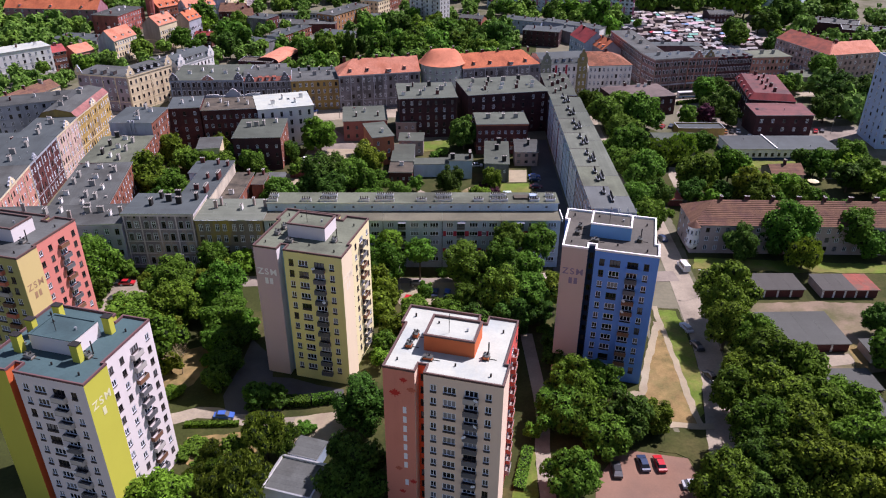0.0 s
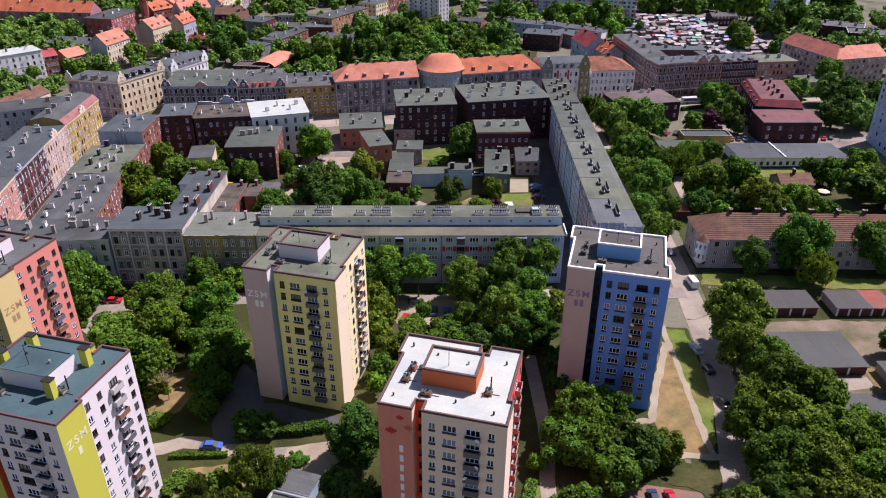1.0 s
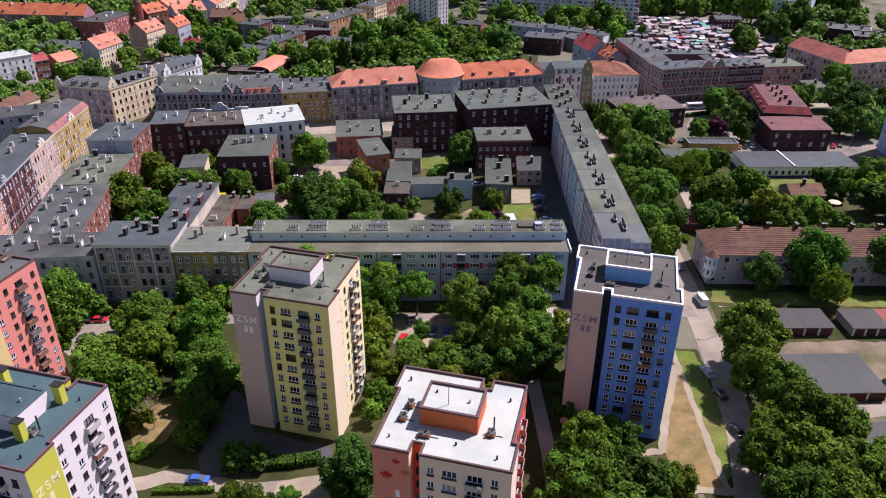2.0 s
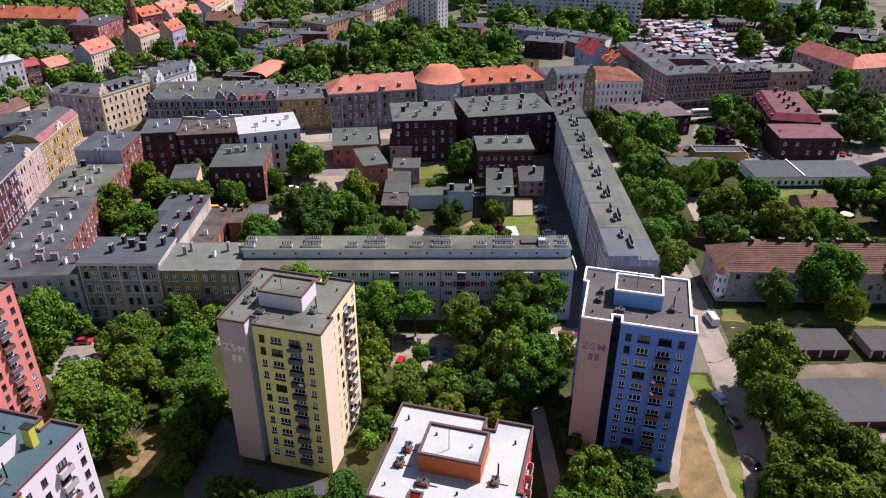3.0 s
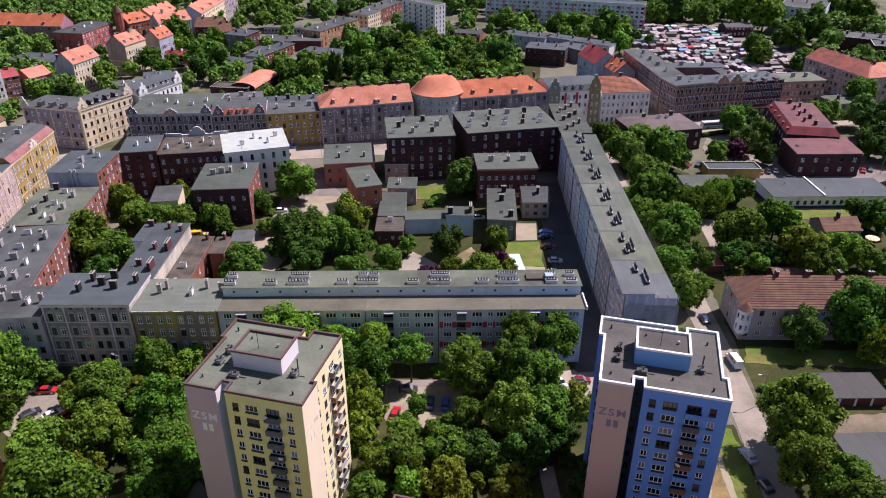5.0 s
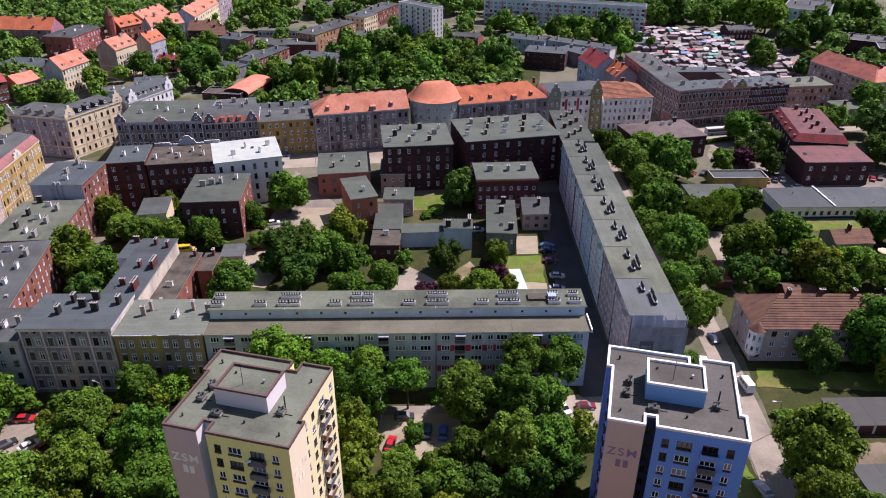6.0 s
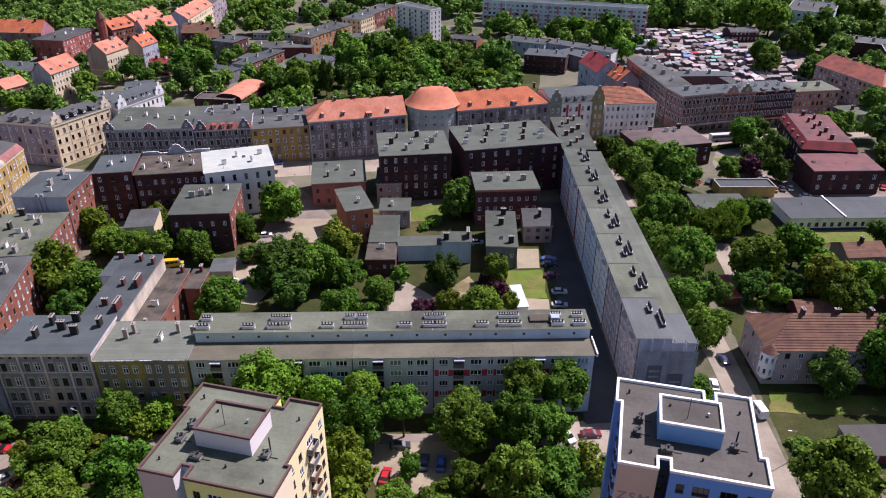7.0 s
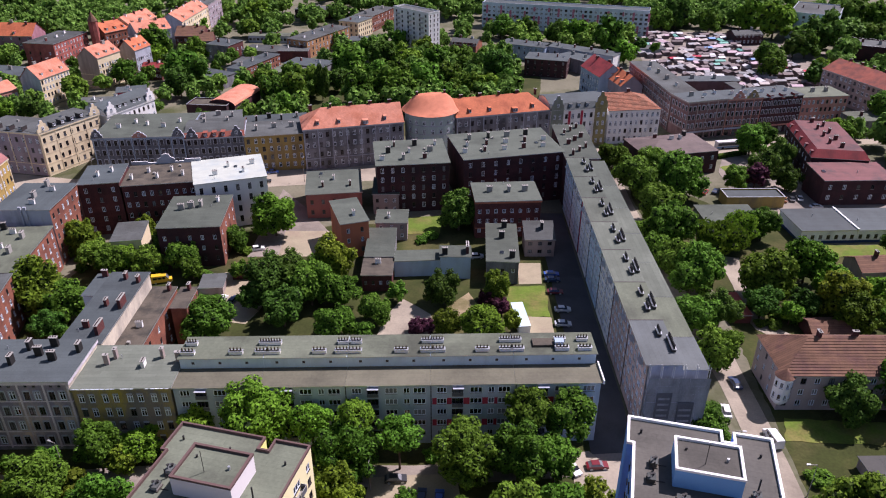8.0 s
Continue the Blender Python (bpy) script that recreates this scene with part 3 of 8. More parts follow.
            rm.face([(q[0], q[1], q[2] - .18) for q in reversed(p)], roofm)
        for q in (0, -1):
            y, z = prof[q]
            rm.face([(-e, y, z - .18), (L + e, y, z - .18), (L + e, y, z), (-e, y, z)], "metal")
        for sidei, hip in ((0, hl), (1, hr)):
            pts = [(xs(i)[sidei] + (0 if hip else (e if sidei == 0 else -e)), prof[i][0] if hip else min(max(prof[i][0], 0), D), prof[i][1]) for i in range(len(prof))]
            if sidei == 0:
                pts = list(reversed(pts))
            rm.face(pts, roofm if hip else (side_wall or {}).get("R" if sidei else "L", wall))
    part("roof", rm, top)
    if roof == "flat" and L * D > 120:
        for i in range(int(L * D / 150)):
            x, y = rng.uniform(.08, .92) * L, rng.uniform(.1, .9) * D
            kd = rng.choice(("hatch", "pipe", "pipe", "box"))
            v = MB()
            if kd == "hatch":
                v.box(-.5, .5, -.7, .7, -.3, .3, "metal", "pane")
            elif kd == "box":
                v.box(-.35, .35, -.35, .35, -.3, .6, "concrete")
            else:
                v.tube(0, 0, -.3, .8, .11, .11, "metal", 6)
            part({"hatch": "skylight", "pipe": "vent_pipe", "box": "vent_box"}[kd], v, top, pose(x, y, h + .22 + slope * y / D))
    for u, w, gh, gm_, curvy in gables:
        g = MB()
        prof = [(-w / 2, 0)] + ([(-w / 2, gh * .35), (-w * .38, gh * .42), (-w * .34, gh * .68), (-w * .16, gh * .76), (-w * .1, gh), (w * .1, gh), (w * .16, gh * .76), (w * .34, gh * .68), (w * .38, gh * .42), (w / 2, gh * .35)] if curvy else [(0, gh)]) + [(w / 2, 0)]
        k = [(L * u + x, z) for x, z in prof]
        g.face([(x, -.3, h + z - .1) for x, z in k], gm_)
        g.face([(x, .25, h + z - .1) for x, z in reversed(k)], gm_)
        for i in range(len(k)):
            (xa, za), (xb, zb) = k[i], k[(i + 1) % len(k)]
            g.face([(xa, -.3, h + za - .1), (xa, .25, h + za - .1), (xb, .25, h + zb - .1), (xb, -.3, h + zb - .1)], "greyl" if i else gm_)
        part("gable", g, top)
        part("window", window_mesh(1.0, 1.3, "w"), top, pose(L * u, -.42, h + gh * .2))
    for u, y, dz, w, dm, rfm in dormers:
        d = MB()
        d.box(-w / 2, w / 2, 0, 2.6, -.6, 1.35, dm, rfm)
        d.box(-w / 2 - .12, w / 2 + .12, -.15, 2.7, 1.35, 1.47, rfm)
        dob = part("dormer", d, top, pose(L * u, y, h + dz))
        part("window", window_mesh(w * .7, 1.0, "w"), dob, pose(0, -.12, .15))
    for cx, cy, ck in chim:
        zz = h + .2 + slope * cy
        if roof == "skirt":
            zz = h + ridge
        if roof in ("gable", "mansard"):
            zz = h + ridge * (1 - abs(2 * cy - 1)) * .92
        part("chimney", chimney_mesh(ck), top, pose(L * cx, D * cy, zz, 0, 0, rng.choice((0, 90)) if ck != "l" else 0))
    return top


# ---------------------------------------------------------------- ground
M["path_sand"] = surf("pale_trodden_sand", (0.31, 0.27, 0.185), 1.0, 0.25, 0.2, 2.5, stain=(0.27, 0.22, 0.16), stain_at=0.56)
M["yard_earth"] = surf("trodden_yard_earth", (0.2, 0.155, 0.11), 1.0, 0.35, 0.12, 2.0, stain=(0.1, 0.1, 0.045), stain_at=0.5)
def ragged(poly, name):
    """The outline with a worn, uneven edge."""
    rg = random.Random(len(name) * 31 + int(abs(poly[0][0]) * 10))
    out = []
    for i, p in enumerate(poly):
        q = poly[(i + 1) % len(poly)]
        L = math.dist(p, q)
        n = max(1, int(L / 1.6))
        for k in range(n):
            f = k / n
            w = 0.0 if k == 0 else rg.uniform(-.38, .38)
            out.append((p[0] + (q[0] - p[0]) * f - (q[1] - p[1]) / L * w, p[1] + (q[1] - p[1]) * f + (q[0] - p[0]) / L * w))
    return out


def sheet(name, label, category, poly, z, mat, kind="structure", z0=-0.15):
    if z > .15:
        z = .08 + (z - .18) * .5
    b = MB()
    if mat in ("grass", "lawn", "dry", "sand", "yard_earth"):
        poly = ragged(poly, name)
    b.prism(poly, z0, z, mat)
    return tagged(new(name, b.mesh(name)), label, category, kind=kind)


gm = MB()
gm.box(-2500, 2500, -600, 3500, -0.6, -0.02, "dirt")
tagged(new("ground", gm.mesh("ground")), "town ground of worn earth and thin grass", "ground", kind="structure")


def ribbon(name, label, category, line, width, z, mat):
    """A strip of road along a line of points."""
    b = MB()
    pts = [Vector(p) for p in line]
    rg = random.Random(len(name) * 17)
    if mat == "path_sand":
        pts = [p.lerp(q, k / 6) for p, q in zip(pts, pts[1:]) for k in range(6)] + [pts[-1]]
    lft, rgt = [], []
    for i, p in enumerate(pts):
        d = (pts[min(i + 1, len(pts) - 1)] - pts[max(i - 1, 0)]).normalized()
        n = Vector((-d.y, d.x)) * width / 2
        e = (rg.uniform(.7, 1.3), rg.uniform(.7, 1.3)) if mat == "path_sand" else (1, 1)
        lft.append(p + n * e[0])
        rgt.append(p - n * e[1])
    for i in range(len(pts) - 1):
        q = [rgt[i], rgt[i + 1], lft[i + 1], lft[i]]
        b.face([(*v, z) for v in q], mat)
        for u, v in ((rgt[i], rgt[i + 1]), (lft[i + 1], lft[i])):
            b.face([(*u, -.1), (*v, -.1), (*v, z), (*u, z)], mat)
    return tagged(new(name, b.mesh(name)), label, category, kind="structure")


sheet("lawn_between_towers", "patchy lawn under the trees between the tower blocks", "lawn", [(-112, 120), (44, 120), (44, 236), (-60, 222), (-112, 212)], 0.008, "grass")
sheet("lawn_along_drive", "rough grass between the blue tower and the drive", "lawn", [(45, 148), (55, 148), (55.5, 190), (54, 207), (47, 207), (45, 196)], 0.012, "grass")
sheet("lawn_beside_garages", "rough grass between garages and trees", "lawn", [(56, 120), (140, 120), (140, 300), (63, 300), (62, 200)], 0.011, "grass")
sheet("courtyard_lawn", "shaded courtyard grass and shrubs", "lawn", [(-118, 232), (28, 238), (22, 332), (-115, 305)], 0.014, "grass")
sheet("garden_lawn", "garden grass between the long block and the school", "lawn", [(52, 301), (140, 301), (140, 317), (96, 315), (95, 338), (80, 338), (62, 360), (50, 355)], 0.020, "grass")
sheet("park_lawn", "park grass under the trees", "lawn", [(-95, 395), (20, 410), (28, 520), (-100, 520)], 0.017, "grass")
ribbon("main_street", "wide asphalt street with tram-like light paving", "road", [(-215, 350), (-150, 341), (-80, 354), (-10, 370), (45, 386), (95, 400), (150, 413), (260, 440)], 15, 0.026, "drive_conc")
ribbon("west_street", "narrow street between tenements", "road", [(-150, 341), (-146, 300), (-140, 262), (-130, 222), (-122, 190)], 9, 0.032, "asphalt")
ribbon("drive", "estate drive of pale worn concrete slabs", "road", [(56.4, 262), (57.6, 233.8), (57.8, 220), (57.8, 207), (57.7, 194), (57.2, 184), (56.2, 174), (54.2, 162), (52.2, 151.4), (50, 120)], 6.4, 0.038, "drive_conc")
ribbon("side_road", "road between the long block and the brick house", "road", [(57, 240), (52, 290), (47, 340), (45, 384)], 5, 0.044, "drive_conc")
ribbon("court_road", "asphalt lane along the long block with parked cars", "road", [(27, 222), (26.5, 240), (22.5, 300), (20.5, 332)], 9, 0.050, "asphalt")
# Shade over most of the lane is put into this darker paving.
ribbon("front_lane", "lane in front of the slab block", "road", [(-112, 203), (-60, 211), (-12, 214), (27, 220), (57, 224)], 5.5, 0.056, "paving")
ribbon("tower_path", "paved path past the tower blocks", "path", [(-75, 150), (-60.3, 154.8), (-56.5, 156.9), (-52.8, 157), (-48.0, 155.9), (-40, 154.6), (-33, 156), (-26, 158)], 3.6, 0.062, "drive_conc")
sheet("tower_court", "asphalt court in the shade of the yellow tower", "yard", [(-53.1, 184.0), (-46, 177), (-44, 170), (-44.6, 169.9), (-39.6, 170.0), (-33.0, 168.0), (-27.0, 167), (-26.2, 163.6), (-33, 163.2), (-38, 162.2), (-38.9, 158.9), (-44.1, 157.4), (-50.4, 157), (-53.0, 162.7), (-52.6, 172.9)], 0.17, "asphalt")
ribbon("red_tower_path", "narrow paving beside the red tower", "path", [(14, 192), (15.6, 178), (16.6, 168.8), (17.1, 161.8), (16.5, 153.0), (16.7, 145.4), (17.4, 136)], 3.0, 0.074, "drive_conc")
sheet("red_tower_lawn", "bright lawn strip beside the red tower", "lawn", [(12.2, 150.6), (15.0, 151.2), (15.4, 132), (10.0, 132), (11.0, 145)], 0.21, "lawn")
sheet("dry_verge", "dry yellow grass verge beside the blue tower", "lawn", [(47.3, 200.5), (45.3, 192), (42.3, 182), (39.8, 172), (40.6, 167.5), (43.2, 162), (49.6, 162), (49.2, 173.5), (48.9, 182.8), (48.6, 191.7), (48.2, 199)], 0.190, "dry")
sheet("green_verge", "strip of rough green grass along the drive", "lawn", [(48.2, 206.0), (53.2, 205.5), (54.0, 195.7), (53.9, 184.2), (53.0, 174.5), (51.6, 166.0), (49.9, 164), (49.3, 173.5), (49.0, 182.8), (48.6, 194.8)], 0.224, "lawn")
ribbon("sandy_path", "trodden sandy footpath between verges", "path", [(47.9, 207.5), (48.2, 199.0), (48.6, 191.7), (48.9, 182.8), (49.2, 173.5), (49.9, 161.9)], 1.5, 0.112, "path_sand")
ribbon("tower_side_path", "trodden sandy path along the blue tower", "path", [(47.4, 200), (45.2, 192), (42.0, 182), (39.4, 171.4), (34.6, 170.3)], 1.7, 0.106, "path_sand")
ribbon("cross_path", "narrow paved path across the verge", "path", [(43.0, 161.6), (52.6, 161.8)], 1.8, 0.118, "path_sand")
# Takes the shade-darkened grass, as this patch lies in shadow.
sheet("corner_lawn", "patch of grass above the parking lot", "lawn", [(42.7, 159.9), (50.0, 159.4), (49.6, 153.9), (46.5, 149.5), (45.6, 151.8), (43.0, 153.3), (39.7, 153.6)], 0.236, "grass")
sheet("parking_lot", "reddish paved parking lot", "parking lot", [(24, 126), (46, 126), (46.5, 145), (45.2, 152), (32.3, 153.5), (26.5, 145)], 0.212, "pavers")
sheet("garage_yard", "sandy yard between the garage rows", "yard", [(71, 184), (92, 183), (112, 188), (114, 205), (112, 214), (90, 213.5), (72, 211)], 0.196, "yard_earth")
sheet("garage_apron", "pale concrete apron before the garage doors", "yard", [(74, 188.6), (91.0, 190.4), (91.4, 186.6), (80.6, 183.8), (74.6, 184)], 0.215, "drive_conc")
sheet("garage_verge", "dry grass beside the deep garage row", "lawn", [(91.6, 196), (94.2, 194.5), (95.2, 189), (93.5, 184.6), (90.6, 184.4), (91.6, 190)], 0.235, "dry")
sheet("car_park", "dusty car park under trees", "parking lot", [(-20.5, 213.0), (-12, 214.3), (-4, 215), (-2.6, 206.6), (-6, 202), (-12, 200.5), (-17.8, 200.4), (-20.8, 205.3)], 0.210, "path_sand")
sheet("west_car_park", "small car park in front of the tenement", "parking lot", [(-102.5, 205.3), (-91.4, 208.2), (-85.4, 201.2), (-84.1, 192.5), (-94.6, 191.0), (-102, 196.2)], 0.214, "drive_conc")
sheet("dirt_patch", "bare trodden earth and dry grass", "ground", [(-67.5, 178.2), (-64.5, 180.0), (-61.5, 178.0), (-60.0, 172), (-61.0, 166.0), (-63.3, 161.9), (-67.0, 164), (-69.5, 168), (-68.6, 174)], 0.198, "dry")
sheet("shrub_lawn", "dry grass between shrubs by the white tower", "lawn", [(-55.8, 149.4), (-45.0, 151.9), (-40.5, 147), (-42, 141), (-47.8, 139.9), (-53.2, 142.1)], 0.2, "dry")
sheet("tower_plaza", "small paved square behind the pavilion", "yard", [(-35.3, 156.9), (-31.4, 158.5), (-25.3, 160.1), (-23.6, 155.2), (-27.2, 149.3), (-31.5, 148), (-35.3, 151.0)], 0.18, "path_sand")
sheet("sandy_lot", "pale sandy lot in the courtyard", "yard", [(9.6, 286.2), (16, 287), (16.2, 298.5), (9.6, 298)], 0.212, "path_sand")
sheet("court_square", "paved square in the courtyard", "yard", [(-21.6, 276.6), (-17.4, 273.2), (-13.4, 269.5), (-12.6, 265.0), (-15, 254), (-30, 250), (-26.2, 258.2), (-25.0, 268.2)], 0.216, "drive_conc")
sheet("sand_spot", "bare sandy spot in the courtyard", "yard", [(-4.1, 281), (-1.5, 275.1), (-6.4, 269), (-9.5, 273.4)], 0.219, "sand")
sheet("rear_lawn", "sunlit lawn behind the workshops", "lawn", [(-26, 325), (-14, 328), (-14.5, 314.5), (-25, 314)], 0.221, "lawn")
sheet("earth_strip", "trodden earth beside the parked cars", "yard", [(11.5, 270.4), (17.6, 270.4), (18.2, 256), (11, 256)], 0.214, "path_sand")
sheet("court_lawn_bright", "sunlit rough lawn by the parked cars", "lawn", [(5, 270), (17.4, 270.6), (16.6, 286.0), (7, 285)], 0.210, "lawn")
sheet("yard_plaza", "dusty yard behind the white-roofed house", "yard", [(-70, 296), (-44, 300), (-48, 312), (-60, 330), (-72, 345)], 0.224, "paving")
sheet("school_lawn", "bright lawn in front of the school", "lawn", [(90, 308), (140, 310), (140, 318), (92, 315)], 0.238, "lawn")
sheet("house_lawn", "lawn in front of the brown-roofed house", "lawn", [(62.5, 228.5), (90, 229), (125, 231), (125, 236), (64.5, 235.5)], 0.242, "lawn")
sheet("pavement_east", "light paving by the red-roofed school", "yard", [(96, 336), (165, 344), (160, 362), (100, 352)], 0.226, "paving")
sheet("school_forecourt", "paved forecourt before the school", "yard", [(86, 345), (112, 347), (113, 392), (92, 389), (86, 372)], 0.190, "paving")
sheet("forecourt_lawn", "small lawn in the forecourt of the school", "lawn", [(89.5, 366.7), (91.7, 357.8), (95.8, 365), (93, 379.8), (87.6, 376.7)], 0.250, "lawn")
sheet("yard_west", "dusty sand yard between brick outbuildings", "yard", [(-79, 277.7), (-73.4, 287), (-66.5, 286.4), (-58, 270), (-60, 262), (-75.6, 264)], 0.230, "path_sand")
# The lane's sunlit end, given as a paler paving colour.
sheet("lane_end", "sunlit-pale paving where the lane meets the long block", "road", [(18.5, 222.0), (22.1, 223.0), (24.0, 220.6), (29.8, 220.3), (27.6, 206.2), (22.6, 206.9), (18.4, 213.1)], 0.12, "drive_conc")
ribbon("garden_lane", "pale garden lane beside the red shed", "path", [(72.5, 306), (70.9, 297.9), (70.9, 288.7), (69.4, 276.0), (70.6, 269.7), (75.3, 265.1)], 4.6, 0.1, "drive_conc")
sheet("hall_lot", "pale paved lot by the white-roofed house", "yard", [(-63.0, 313.3), (-49.0, 314.3), (-48.6, 297.8), (-60.9, 297.1)], 0.26, "path_sand")


# ---------------------------------------------------------------- tower blocks
PLAN = [(0.5, 0), (5.9, 0), (5.9, 2.2), (7.4, 2.2), (7.4, 0), (20.4, 0), (20.4, 5.6), (19.6, 5.6), (19.6, 18.4), (14.3, 18.4), (14.3, 16.2), (12.8, 16.2), (12.8, 18.4), (-.3, 18.4), (-.3, 12.8), (.5, 12.8)]
TOP, STOREY, FIRST = 33.0, 2.66, 2.75


def coping(poly, z0, z1, w, mat, out=0.06):
    b = MB()
    o, i = inset(poly, -out), inset(poly, w)
    n = len(poly)
    for k in range(n):
        j = (k + 1) % n
        b.face([(*o[k], z0), (*o[j], z0), (*o[j], z1), (*o[k], z1)], mat)
        b.face([(*o[k], z1), (*o[j], z1), (*i[j], z1), (*i[k], z1)], mat)
        b.face([(*i[j], z0 - .3), (*i[k], z0 - .3), (*i[k], z1), (*i[j], z1)], mat)
    return b


_balc = {}


def balcony_mesh(w, mat, d=0.85, rail=1.1):
    """A balcony tray: slab and solid parapet on three sides, in one piece."""
    if (w, mat, d) not in _balc:
        b = MB()
        x, t, y0 = w / 2, .06, -.004
        out = [(-x, y0), (-x, -d), (x, -d), (x, y0)]
        inn = [(-x + t, y0), (-x + t, -d + t), (x - t, -d + t), (x - t, y0)]
        for i in range(3):
            p, q, r, s = out[i], out[i + 1], inn[i + 1], inn[i]
            b.face([(*p, 0), (*q, 0), (*q, .16), (*p, .16)], "concrete")
            b.face([(*p, .16), (*q, .16), (*q, rail), (*p, rail)], mat)
            b.face([(*p, rail), (*q, rail), (*r, rail), (*s, rail)], "metal")
            b.face([(*s, .16), (*r, .16), (*r, rail), (*s, rail)], mat)
        b.face([(*p, .16) for p in inn], "concrete")
        b.face([(*p, 0) for p in reversed(out)], "concrete")
        for k in (0, 3):
            b.face([(*out[k], .16), (*inn[k], .16), (*inn[k], rail), (*out[k], rail)], mat)
        _balc[w, mat, d] = b.mesh("balcony")
    return _balc[w, mat, d]


_dish = []


def dish_mesh():
    """A satellite dish: shallow bowl, arm and receiver, facing -y."""
    if not _dish:
        b = MB()
        n = 10
        for (r0, y0), (r1, y1) in zip(((.02, .12), (.25, .08)), ((.25, .08), (.42, 0))):
            for i in range(n):
                u, v = 2 * math.pi * i / n, 2 * math.pi * (i + 1) / n
                q = [(r0 * math.cos(u), y0, r0 * math.sin(u)), (r0 * math.cos(v), y0, r0 * math.sin(v)), (r1 * math.cos(v), y1, r1 * math.sin(v)), (r1 * math.cos(u), y1, r1 * math.sin(u))]
                b.face(q, "white")
                b.face([(x, y + .02, z) for x, y, z in reversed(q)], "metal")
        b.box(-.025, .025, -.4, .0, -.4, -.36, "dark")
        b.box(-.05, .05, -.46, -.36, -.42, -.28, "dark")
        b.box(-.03, .03, .1, .3, -.05, .05, "metal")
        b.box(-.03, .03, .26, .32, -.6, .05, "metal")
        _dish.append(b.mesh("satellite_dish"))
    return _dish[0]


def lettering(body, size, mat, spacing=1.0):
    cu = bpy.data.curves.new("lettering", 'FONT')
    cu.body, cu.size, cu.extrude, cu.align_x, cu.space_character, cu.offset = body, size, 0.006, 'CENTER', spacing, .035
    ob = bpy.data.objects.new("lettering", cu)
    me = bpy.data.meshes.new_from_object(ob)
    bpy.data.objects.remove(ob)
    me.materials.clear()
    me.materials.append(M[mat])
    return me


def bars(widths, w, h, gap, mat):
    """Plain upright bars in place of characters."""
    b = MB()
    total = sum(widths) * w + gap * (len(widths) - 1)
    x = -total / 2
    for k in widths:
        b.box(x, x + k * w, -.012, 0, 0, h, mat)
        x += k * w + gap
    return b


LEAF = [(0, 1), (.12, .62), (.38, .78), (.33, .4), (.85, .5), (.72, .28), (.95, .1), (.5, -.12), (.58, -.36), (.08, -.28), (.05, -.75), (-.05, -.75), (-.08, -.28), (-.58, -.36), (-.5, -.12), (-.95, .1), (-.72, .28), (-.85, .5), (-.33, .4), (-.38, .78), (-.12, .62)]


def leaf_mark(s, mat):
    b = MB()
    k = len(LEAF)
    for i in range(k):
        p, q = LEAF[i], LEAF[(i + 1) % k]
        b.face([(0, -.01, 0), (p[0] * s, -.01, p[1] * s), (q[0] * s, -.01, q[1] * s)], mat)
    return b


def px_in(x, y):
    return 5.7 < x < 14.3 and 6.2 < y < 12.4


